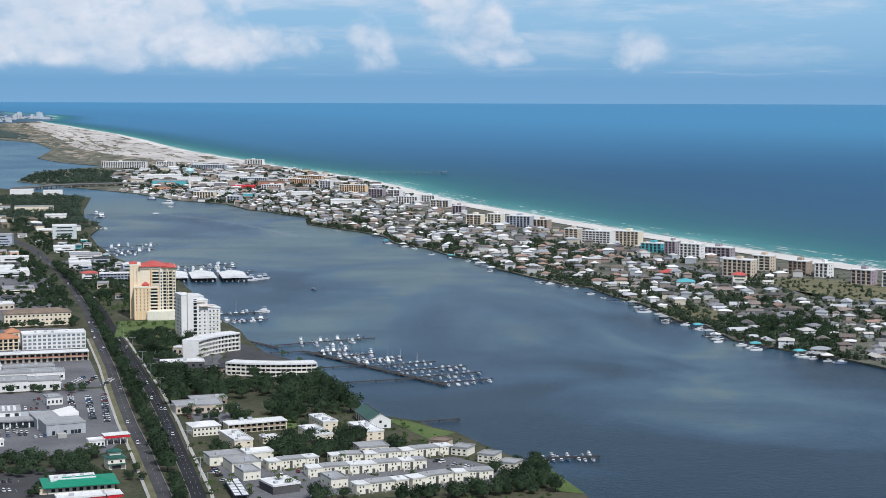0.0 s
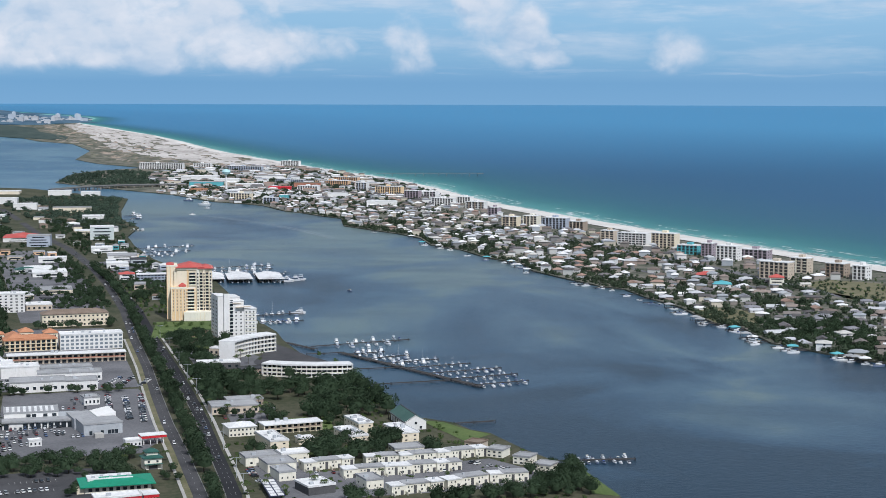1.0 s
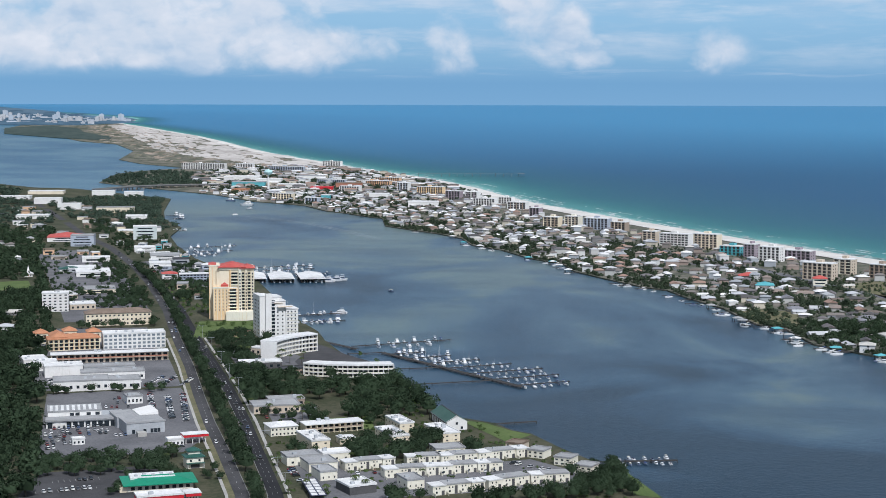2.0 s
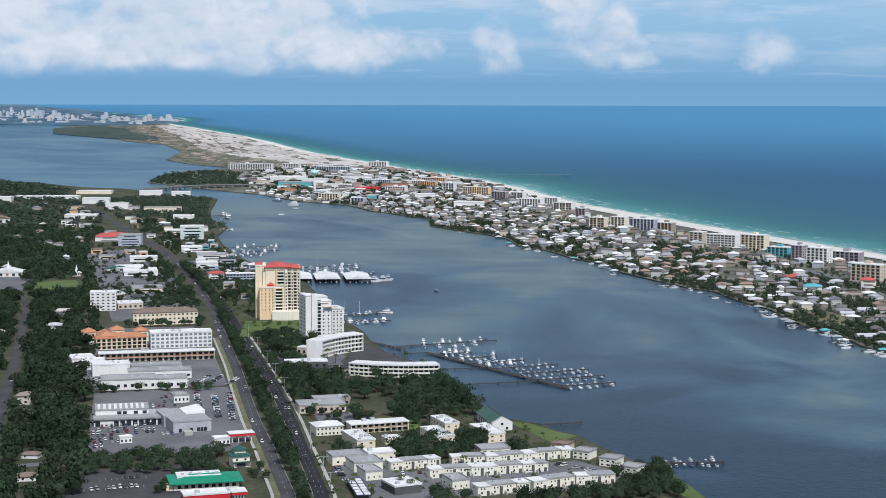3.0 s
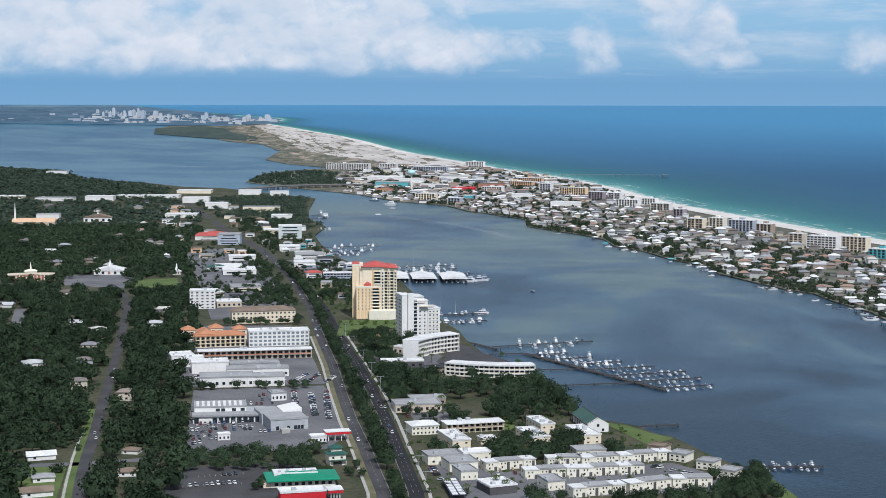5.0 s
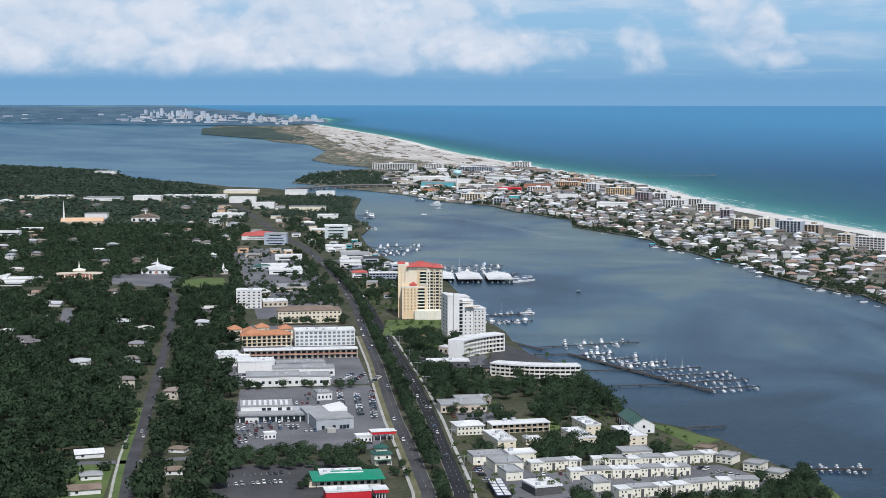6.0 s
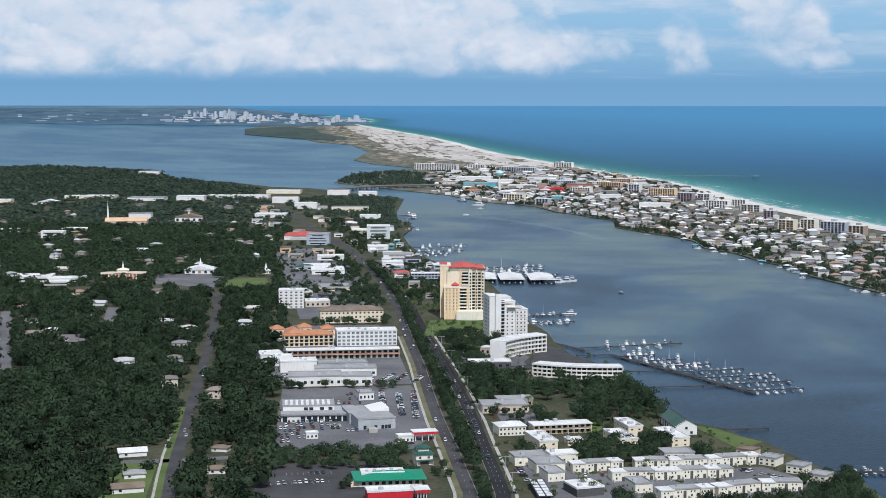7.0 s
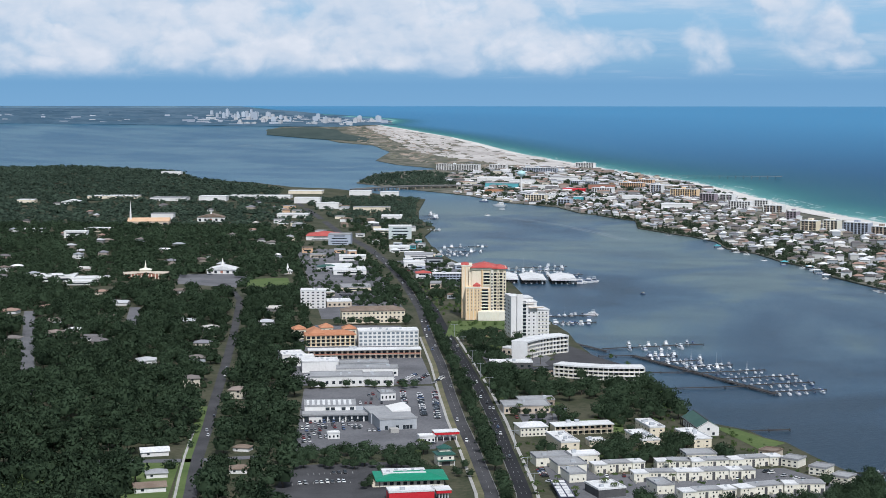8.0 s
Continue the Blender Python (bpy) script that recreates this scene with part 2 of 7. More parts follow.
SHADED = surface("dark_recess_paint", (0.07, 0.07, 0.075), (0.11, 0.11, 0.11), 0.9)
WOOD = surface("weathered_dock_wood", (0.034, 0.032, 0.031), (0.066, 0.061, 0.058), 0.9, 0.3, 2.0)
PILE = surface("dark_wet_pile", (0.03, 0.028, 0.026), (0.06, 0.055, 0.05), 0.8, 0.5, 2.0)
HULL = surface("white_gelcoat", (0.74, 0.74, 0.74), (0.80, 0.80, 0.80), 0.3, 0.3, 1.0, tints=((1, 1, 1), (1, 1, 1), (0.95, 0.95, 0.92), (0.2, 0.25, 0.36), (1, 1, 1), (0.75, 0.78, 0.8)), spec=0.5)
CANVAS = surface("boat_canvas", (0.5, 0.5, 0.5), (0.6, 0.6, 0.6), 0.8, tints=((1.3, 1.3, 1.3), (0.12, 0.2, 0.5), (0.3, 0.3, 0.33), (1.2, 1.15, 1.0), (0.1, 0.12, 0.2)))
CAR_PAINT = surface("car_paint", (0.70, 0.70, 0.70), (0.74, 0.74, 0.74), 0.28, spec=0.5, bump=0.0, tints=((1, 1, 1), (0.55, 0.56, 0.58), (0.04, 0.04, 0.045), (1, 1, 1), (0.10, 0.105, 0.115), (0.10, 0.15, 0.28), (0.4, 0.41, 0.42), (0.9, 0.9, 0.9), (0.03, 0.03, 0.035), (0.06, 0.065, 0.07), (0.22, 0.03, 0.03), (0.95, 0.95, 0.9), (0.05, 0.055, 0.06)))
TYRE = surface("tyre_rubber", (0.015, 0.015, 0.015), (0.025, 0.025, 0.025), 0.9)
ROOF_TINTS = ((0.78, 0.78, 0.77), (0.24, 0.24, 0.26), (0.50, 0.51, 0.52), (0.17, 0.14, 0.12), (0.76, 0.75, 0.74), (0.28, 0.23, 0.20), (0.52, 0.53, 0.55), (0.34, 0.23, 0.18), (0.34, 0.36, 0.38), (0.10, 0.095, 0.095), (0.55, 0.53, 0.49), (0.20, 0.18, 0.165), (0.16, 0.15, 0.15))
HOUSE_ROOF = surface("house_roofing", (0.85, 0.85, 0.85), (1.0, 1.0, 1.0), 0.85, 0.15, 1.2, tints=ROOF_TINTS)
HOUSE_ROOF_FAR = surface("house_roofing_joined", (0.85, 0.85, 0.85), (1.0, 1.0, 1.0), 0.85, 0.15, 1.2, tints=ROOF_TINTS, island=True)
WALL_TINTS = ((0.52, 0.52, 0.50), (0.27, 0.245, 0.22), (0.70, 0.69, 0.68), (0.34, 0.30, 0.26), (0.40, 0.43, 0.46), (0.60, 0.55, 0.45), (0.36, 0.29, 0.25), (0.72, 0.72, 0.71), (0.22, 0.22, 0.22))
HOUSE_WALL = surface("house_walls", (0.9, 0.9, 0.9), (1.0, 1.0, 1.0), 0.85, 0.15, 1.2, tints=WALL_TINTS)
HOUSE_WALL_FAR = surface("house_walls_joined", (0.9, 0.9, 0.9), (1.0, 1.0, 1.0), 0.85, 0.15, 1.2, tints=WALL_TINTS, island=True)
# far shore: blue haze of distance painted into wood and wall colours
HAZE_WOOD = surface("distant_woodland", (0.055, 0.105, 0.155), (0.090, 0.145, 0.195), 1.0, 0.004, 0.03)
HAZE_WALL = surface("distant_pale_walls", (0.42, 0.46, 0.52), (0.55, 0.58, 0.63), 0.9, 0.01, 0.05, tints=((1, 1, 1), (0.8, 0.82, 0.85), (1, 0.96, 0.9), (0.6, 0.64, 0.7)), island=True)

# tall far blocks, their colour blued for haze as well
HAZE_TOWER = surface("distant_tower_walls", (0.38, 0.44, 0.51), (0.50, 0.55, 0.61), 0.9, 0.01, 0.05)


def water_material():
    m = bpy.data.materials.new("salt_water")
    m.use_nodes = True
    k = Nodes(m.node_tree)
    pos = k.add("ShaderNodeNewGeometry").outputs["Position"]
    depth = k.add("ShaderNodeAttribute")
    depth.attribute_name = "offshore"
    off = depth.outputs["Fac"]
    wob = k.math("MULTIPLY", k.math("SUBTRACT", k.noise(k.scaled(pos, (1.0, 0.5, 1.0)), 0.006, 5.0, 0.6), 0.5), 150.0)
    o = k.math("ADD", off, wob)
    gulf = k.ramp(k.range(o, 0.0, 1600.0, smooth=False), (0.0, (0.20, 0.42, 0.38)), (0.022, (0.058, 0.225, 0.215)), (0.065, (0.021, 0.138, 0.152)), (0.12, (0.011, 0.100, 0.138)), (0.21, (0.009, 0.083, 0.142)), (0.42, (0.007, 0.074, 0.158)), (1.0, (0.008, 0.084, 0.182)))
    # paler blue far out: haze near the horizon, mixed into the sea colour
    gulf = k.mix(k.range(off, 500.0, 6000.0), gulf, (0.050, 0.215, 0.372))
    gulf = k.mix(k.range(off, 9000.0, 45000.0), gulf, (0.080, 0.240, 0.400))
    sep = k.add("ShaderNodeSeparateXYZ")
    k.put(sep.inputs[0], pos)
    ahead = sep.outputs[1]
    # the same painted haze again, by distance ahead
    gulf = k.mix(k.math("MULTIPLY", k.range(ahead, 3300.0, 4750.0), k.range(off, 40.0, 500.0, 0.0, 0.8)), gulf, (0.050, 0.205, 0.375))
    # sound: silt and seagrass tones with dark cloud shadows painted in; bluer bay
    patch = k.noise(k.scaled(pos, (1.0, 0.75, 1.0)), 0.0045, 6.0, 0.6, 0.8)
    # darker near, lighter farther: growing sky reflection put into the colour
    patch = k.math("ADD", patch, k.math("ADD", k.range(ahead, 700.0, 1250.0, -0.20, 0.0), k.range(ahead, 1150.0, 2000.0, 0.0, 0.07)))
    streak = k.noise(k.scaled(pos, (0.35, 1.0, 1.0)), 0.012, 5.0, 0.62, 0.5)
    sound = k.ramp(patch, (0.36, (0.006, 0.025, 0.046)), (0.44, (0.021, 0.056, 0.096)), (0.53, (0.050, 0.098, 0.138)), (0.63, (0.104, 0.150, 0.146)))
    # dark streaks painted on the sound as cloud shadow
    sound = k.mix(k.math("MULTIPLY", k.range(streak, 0.42, 0.70), 0.6), sound, (0.016, 0.042, 0.072))
    bay = k.mix(k.range(streak, 0.38, 0.66), (0.030, 0.105, 0.180), (0.085, 0.175, 0.235))
    sound = k.mix(k.range(ahead, 2700.0, 3300.0), sound, bay)
    c = k.mix(k.range(off, -30.0, 10.0), sound, gulf)
    wave = k.math("ADD", k.noise(k.scaled(pos, (0.7, 1.6, 1.0)), 0.35, 3.0), k.math("MULTIPLY", k.noise(pos, 1.3, 2.0), 0.5))
    finish(k, c, k.range(off, -30.0, 10.0, 0.28, 0.42), 0.0, k.range(off, -30.0, 10.0, 0.10, 0.11), wave, 0.6, 0.35)
    return m


WATER = water_material()
FOAM = surface("sea_foam", (0.34, 0.46, 0.46), (0.62, 0.68, 0.68), 0.9, 0.1, 0.6)


# ---- the lie of the land ----
# Beyond REACH the ground draws in towards LIMIT, each place on its own line of sight from the eye.
REACH, PULL = 2500.0, 2390.0


def near_scale(x, y):
    far = math.hypot(x, y)
    return 1.0 if far <= REACH else (REACH + (far - REACH) * PULL / (PULL + far - REACH)) / far


def at(x, y, z=0.0):
    s = near_scale(x, y)
    return Vector((x * s, y * s, EYE + (z - EYE) * s))


def place(x, y, turn=0.0, z=0.0, size=1.0):
    """Pose of a thing at a place of the plan, its turn in degrees."""
    s = near_scale(x, y) * size
    return Matrix.Translation(at(x, y, z)) @ Matrix.Rotation(radians(turn), 4, "Z") @ Matrix.Diagonal((s, s, s, 1))


def dense(line, step):
    out = []
    for (x0, y0), (x1, y1) in zip(line, line[1:]):
        n = max(1, int(math.hypot(x1 - x0, y1 - y0) / step))
        out += [(x0 + (x1 - x0) * i / n, y0 + (y1 - y0) * i / n) for i in range(n)]
    return out + [line[-1]]


def inside(poly, x, y):
    hit = False
    for (x0, y0), (x1, y1) in zip(poly, poly[1:] + poly[:1]):
        if (y0 > y) != (y1 > y) and x < (x1 - x0) * (y - y0) / (y1 - y0) + x0:
            hit = not hit
    return hit


def from_line(line, x, y):
    """Signed distance from a line of the plan: plus to its right."""
    best, sign = 1e18, 1.0
    for (x0, y0), (x1, y1) in zip(line, line[1:]):
        dx, dy = x1 - x0, y1 - y0
        u = min(1.0, max(0.0, ((x - x0) * dx + (y - y0) * dy) / (dx * dx + dy * dy)))
        px, py = x - x0 - u * dx, y - y0 - u * dy
        d = px * px + py * py
        if d < best:
            best, sign = d, 1.0 if dx * (y - y0) - dy * (x - x0) < 0 else -1.0
    return sign * math.sqrt(best)


SHORE_TOWN = [(250, -6000), (200, -2000), (165, 300), (150, 743), (144, 769), (138, 796), (127, 831), (117, 856), (104, 898), (94, 908), (86, 929), (70, 944),
              (54, 957), (48, 1000), (44, 1045), (36, 1094), (25, 1132), (-5, 1197), (-19, 1263), (-26, 1317), (-42, 1380), (-60, 1464), (-78, 1587),
              (-100, 1715), (-156, 1855), (-187, 1950), (-228, 2129), (-254, 2281), (-255, 2445), (-299, 2611), (-325, 2828), (-352, 3180), (-432, 3300)]
SHORE_BAY = [(-523, 3440), (-605, 3560), (-703, 3611), (-840, 3811), (-928, 3889), (-1028, 4001), (-1179, 4399), (-1375, 4619), (-1567, 4731), (-1808, 4666), (-2600, 4500), (-6000, 3500)]
SHORE_SOUND = [(1400, -3000), (700, 0), (520, 850), (437, 1089), (423, 1128), (409, 1150), (392, 1179), (367, 1231), (367, 1278), (368, 1318), (351, 1347), (348, 1404), (347, 1456),
               (331, 1532), (323, 1604), (304, 1631), (276, 1715), (255, 1787), (253, 1870), (221, 1942), (197, 2058), (165, 2127), (158, 2235), (131, 2315),
               (93, 2390), (56, 2470), (55, 2628), (19, 2696), (-10, 2767), (-39, 2812), (-83, 2969), (-138, 3039), (-183, 3093), (-221, 3186), (-277, 3324), (-325, 3400)]
SHORE_SPIT = [(-430, 3560), (-593, 3833), (-619, 4303), (-582, 4490), (-474, 4699), (-653, 5042), (-767, 5394), (-847, 6364), (-1067, 7419), (-1317, 7959), (-1846, 9861),
              (-2457, 11556), (-2752, 13643), (-2263, 13677), (-2134, 14837), (-2451, 18422)]
BEACH = [(1900, -3000), (1150, 0), (900, 1000), (693, 1736), (640, 1912), (603, 2030), (533, 2279), (475, 2503), (413, 2757), (346, 3048), (313, 3276), (279, 3587), (233, 3875),
         (176, 4147), (108, 4386), (33, 4653), (-52, 5046), (-151, 5453), (-267, 5930), (-419, 6736), (-636, 8019), (-921, 9550), (-1257, 11078), (-1635, 12876), (-2100, 14944), (-2360, 17878)]
BEYOND = [(-2750, 21000), (-3600, 24000), (-9000, 44000), (-22000, 100000)]
TOWN = SHORE_TOWN + SHORE_BAY + [(-6000, -6000)]
ISLAND = SHORE_SOUND + SHORE_SPIT + BEACH[::-1]
ROAD_WEST = [(-20, 300), (-36, 600), (-52, 761), (-58, 796), (-69, 861), (-83, 938), (-98, 1031), (-115, 1143), (-139, 1282), (-167, 1459), (-207, 1666), (-253, 1871), (-311, 2092), (-385, 2318), (-481, 2667), (-552, 2915), (-614, 3120)]
ROAD_EAST = [(-6, 300), (-21, 600), (-36, 762), (-41, 797), (-51, 863), (-62, 940), (-77, 1033), (-97, 1145), (-123, 1283), (-154, 1461), (-197, 1667), (-250, 1868), (-306, 2080)]
STREET = [(-150, 500), (-197, 744), (-205, 781), (-215, 830), (-229, 907), (-241, 968), (-258, 1058), (-276, 1153), (-298, 1266), (-326, 1404), (-347, 1506), (-377, 1598), (-398, 1648)]
ISLAND_ROAD = [(640, 1100), (600, 1300), (560, 1430), (516, 1560), (470, 1800), (420, 1980), (340, 2271), (280, 2520), (225, 2760), (165, 3000), (90, 3260), (0, 3480), (-120, 3680), (-250, 4000), (-320, 4500), (-420, 5200), (-700, 6900)]


# ---- mesh helpers ----
class Shape:
    def __init__(self):
        self.v, self.f = [], []

    def add(self, verts, faces):
        n = len(self.v)
        self.v += [tuple(p) for p in verts]
        self.f += [tuple(i + n for i in q) for q in faces]
        return self

    def prism(self, poly, z0, z1, grow=0.0):
        n = len(poly)
        cx, cy = sum(p[0] for p in poly) / n, sum(p[1] for p in poly) / n
        top = [(cx + (x - cx) * (1 + grow), cy + (y - cy) * (1 + grow), z1) for x, y in poly]
        side = [(i, (i + 1) % n, n + (i + 1) % n, n + i) for i in range(n)]
        return self.add([(x, y, z0) for x, y in poly] + top, side + [tuple(range(n - 1, -1, -1)), tuple(range(n, 2 * n))])

    def box(self, x0, x1, y0, y1, z0, z1):
        return self.prism([(x0, y0), (x1, y0), (x1, y1), (x0, y1)], z0, z1)

    def hip(self, x0, x1, y0, y1, z, h, over=0.6, ridge=None):
        x0, x1, y0, y1 = x0 - over, x1 + over, y0 - over, y1 + over
        w, d = x1 - x0, y1 - y0
        r = (min(w, d) / 2 if ridge is None else ridge)
        t = 0.3
        if w >= d:
            a, b = (x0 + r, (y0 + y1) / 2), (x1 - r, (y0 + y1) / 2)
            tf = [(4, 5, 9, 8), (5, 6, 9), (6, 7, 8, 9), (7, 4, 8)]
        else:
            a, b = ((x0 + x1) / 2, y0 + r), ((x0 + x1) / 2, y1 - r)
            tf = [(4, 5, 8), (5, 6, 9, 8), (6, 7, 9), (7, 4, 8, 9)]
        c = [(x0, y0), (x1, y0), (x1, y1), (x0, y1)]
        return self.add([(x, y, z) for x, y in c] + [(x, y, z + t) for x, y in c] + [(*a, z + t + h), (*b, z + t + h)],
                        [(3, 2, 1, 0), (0, 1, 5, 4), (1, 2, 6, 5), (2, 3, 7, 6), (3, 0, 4, 7)] + tf)

    def gable(self, x0, x1, y0, y1, z, h, over=0.5):
        """Ridge along x."""
        x0, x1, y0, y1 = x0 - over, x1 + over, y0 - over, y1 + over
        m = (y0 + y1) / 2
        return self.add([(x0, y0, z), (x1, y0, z), (x1, y1, z), (x0, y1, z), (x0, m, z + h), (x1, m, z + h)],
                        [(0, 1, 5, 4), (2, 3, 4, 5), (1, 2, 5), (3, 0, 4), (3, 2, 1, 0)])

    def tube(self, x, y, z0, z1, r0, r1=None, n=8, dx=0.0, dy=0.0):
        r1 = r0 if r1 is None else r1
        ring = [(math.cos(i * math.tau / n), math.sin(i * math.tau / n)) for i in range(n)]
        return self.add([(x + r0 * c, y + r0 * s, z0) for c, s in ring] + [(x + dx + r1 * c, y + dy + r1 * s, z1) for c, s in ring],
                        [(i, (i + 1) % n, n + (i + 1) % n, n + i) for i in range(n)] + [tuple(range(n - 1, -1, -1)), tuple(range(n, 2 * n))])

    def mesh(self, name, material, smooth=False):
        me = bpy.data.meshes.new(name)
        me.from_pydata(self.v, [], self.f)
        me.materials.append(material)
        if smooth:
            me.shade_smooth()
        return me


def thing(name, m, label="", category="", group="", kind=""):
    ob = new(name)
    ob.matrix_basis = m
    ob.empty_display_size = 0.5
    return tagged(ob, label, category, group, kind)


def part(name, shape, material, parent, label="", smooth=False):
    ob = new(name, shape.mesh(name, material, smooth) if isinstance(shape, Shape) else shape)
    ob.parent = parent
    return tagged(ob, label)


SHARED = {}


def piece(name, material, parent, x, y, z, sx, sy, sz, turn=0.0):
    """A block of unit size (its base's middle at the origin), drawn from one shared mesh for each name and material."""
    key = name + material.name
    if key not in SHARED:
        SHARED[key] = Shape().box(-0.5, 0.5, -0.5, 0.5, 0.0, 1.0).mesh(name, material)
    ob = new(name, SHARED[key])
    ob.parent = parent
    ob.matrix_basis = Matrix.Translation((x, y, z)) @ Matrix.Rotation(radians(turn), 4, "Z") @ Matrix.Diagonal((sx, sy, sz, 1))
    return ob


def whole(name, shape, material, label, category, kind="", group=""):
    """A thing of one mesh, given in plan coordinates and drawn to its place."""
    shape.v = [tuple(at(*p)) for p in shape.v]
    return tagged(new(name, shape.mesh(name, material)), label, category, group, kind)


def sheet(name, outline, z, material, label, category, kind="structure", cell=140.0, skirt=0.0):
    bm = bmesh.new()
    face = bm.faces.new([bm.verts.new((x, y, z)) for x, y in outline])
    face.normal_update()
    if face.normal.z < 0:
        face.normal_flip()
    bmesh.ops.triangulate(bm, faces=[face], ngon_method="EAR_CLIP")
    bm.normal_update()
    bmesh.ops.delete(bm, geom=[f for f in bm.faces if f.normal.z < 0.5], context="FACES_ONLY")
    xs, ys = [p[0] for p in outline], [p[1] for p in outline]
    if max(math.hypot(x, y) for x, y in outline) > REACH:
        cuts = [((0, c, 0), (0, 1, 0)) for c in (1000, 1800, 2300, 2500, 2650, 2800, 3000, 3200, 3450, 3700, 4000, 4400, 4800, 5300, 5900, 6600, 7500, 8600, 10000, 12000, 14500, 18000, 23000, 30000) if min(ys) < c < max(ys)]
        lo, hi = max(min(xs), -3500), min(max(xs), 900)
        cuts += [((lo + i * cell, 0, 0), (1, 0, 0)) for i in range(1, int((hi - lo) / cell) + 1)]
        for co, no in cuts:
            bmesh.ops.bisect_plane(bm, geom=bm.verts[:] + bm.edges[:] + bm.faces[:], plane_co=co, plane_no=no, dist=0.01)
    bmesh.ops.recalc_face_normals(bm, faces=bm.faces)
    if bm.faces and sum(f.normal.z for f in bm.faces) < 0:
        bmesh.ops.reverse_faces(bm, faces=bm.faces)
    if skirt:
        edge = [e for e in bm.edges if e.is_boundary]
        made = bmesh.ops.extrude_edge_only(bm, edges=edge)
        for v in made["geom"]:
            if isinstance(v, bmesh.types.BMVert):
                v.co.z -= skirt
    for v in bm.verts:
        v.co = at(*v.co)
    me = bpy.data.meshes.new(name)
    bm.to_mesh(me)
    bm.free()
    me.materials.append(material)
    return tagged(new(name, me), label, category, kind=kind)


def offset(line, d):
    """A line of the plan moved to its right by d."""
    out = []
    for i, (x, y) in enumerate(line):
        (x0, y0), (x1, y1) = line[max(0, i - 1)], line[min(len(line) - 1, i + 1)]
        n = math.hypot(x1 - x0, y1 - y0)
        out.append((x + (y1 - y0) / n * d, y - (x1 - x0) / n * d))
    return out


def strip(name, line, a, b, z, material, label, category, kind="structure", step=40.0, thick=0.0, z2=None):
    p = dense(line, step)
    s = Shape()
    l, r = offset(p, a), offset(p, b)
    z2 = z if z2 is None else z2
    n = len(p)
    s.v = [(*q, z) for q in l] + [(*q, z2) for q in r]
    s.f = [(i, n + i, n + i + 1, i + 1) for i in range(n - 1)]
    if thick:
        s.v += [(*q, z - thick) for q in l] + [(*q, z2 - thick) for q in r]
        s.f += [(2 * n + i, i, i + 1, 2 * n + i + 1) for i in range(n - 1)] + [(n + i, 3 * n + i, 3 * n + i + 1, n + i + 1) for i in range(n - 1)]
    return whole(name, s, material, label, category, kind)


def water_sheet():
    az = [-180 + 6 * i for i in range(26)] + [-24 + 0.5 * i for i in range(97)] + [30 + 6 * i for i in range(26)]
    far = [60.0 * (REACH / 60.0) ** (i / 170) for i in range(171)]
    for i in range(1, 100):
        q = 2365.0 * i / 99
        far.append(REACH + q * PULL / (PULL - q))
    n = len(az)
    pts, offs = [], []
    for d in far:
        for a in az:
            x, y = d * math.sin(radians(a)), d * math.cos(radians(a))
            pts.append(tuple(at(x, y, 0.0)))
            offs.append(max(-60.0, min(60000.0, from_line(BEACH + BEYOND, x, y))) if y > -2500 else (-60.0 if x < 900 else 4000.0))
    faces = [(j * n + i, j * n + (i + 1) % n, (j + 1) * n + (i + 1) % n, (j + 1) * n + i) for j in range(len(far) - 1) for i in range(n)]
    faces = [f[::-1] for f in faces]
    me = bpy.data.meshes.new("water")
    me.from_pydata(pts, [], faces)
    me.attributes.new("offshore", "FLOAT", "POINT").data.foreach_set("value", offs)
    me.materials.append(WATER)
    me.shade_smooth()
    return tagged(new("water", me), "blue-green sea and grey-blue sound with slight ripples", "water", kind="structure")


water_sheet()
sheet("ground", TOWN, 1.6, GROUND, "mainland ground of grass and sandy soil", "ground", skirt=3.0)
sheet("ground", ISLAND, 1.5, ISLAND_GROUND, "barrier island ground of sand and rough grass", "ground", skirt=3.0)


# ---- beach, dunes, far shore ----
strip("beach", BEACH[3:], -42, -2, 2.4, SAND, "white sand beach along the open sea", "beach", z2=1.75, step=30)
strip("beach", BEACH[3:], -2, 16, 1.75, SAND, "wet white sand at the water's edge", "beach", z2=-0.25, step=30)
DUNE_BANDS = Shape()
for i in range(420):
    u = random.random() ** 1.3
    y = 4750 + 8900 * u
    xb = np.interp(y, [p[1] for p in BEACH], [p[0] for p in BEACH])
    wide = np.interp(y, (4750, 6000, 8000, 11000, 14000), (150, 360, 380, 300, 170))
    v = random.random() ** 0.8
    x = xb - 25 - wide * v
    w, d = random.uniform(14, 62) * (1.1 - 0.6 * v), random.uniform(60, 330) * (1 + u)
    n = 13
    lean = (np.interp(y + 200, [p[1] for p in BEACH], [p[0] for p in BEACH]) - xb) / 200
    ring = []
    for j in range(n):
        a, k = j * math.tau / n, random.uniform(0.55, 1.0)
        dy = d * k * math.sin(a)
        ring.append((x + w * k * math.cos(a) + dy * lean, y + dy))
    DUNE_BANDS.prism(ring, 1.6, 2.1 + 2.6 * random.random(), -0.35)
whole("dunes", DUNE_BANDS, surface("dune_sand", (0.33, 0.305, 0.28), (0.56, 0.53, 0.50), 0.95, 0.012, 0.12), "bare white sand dunes", "dune", "structure")
scrub = Shape()
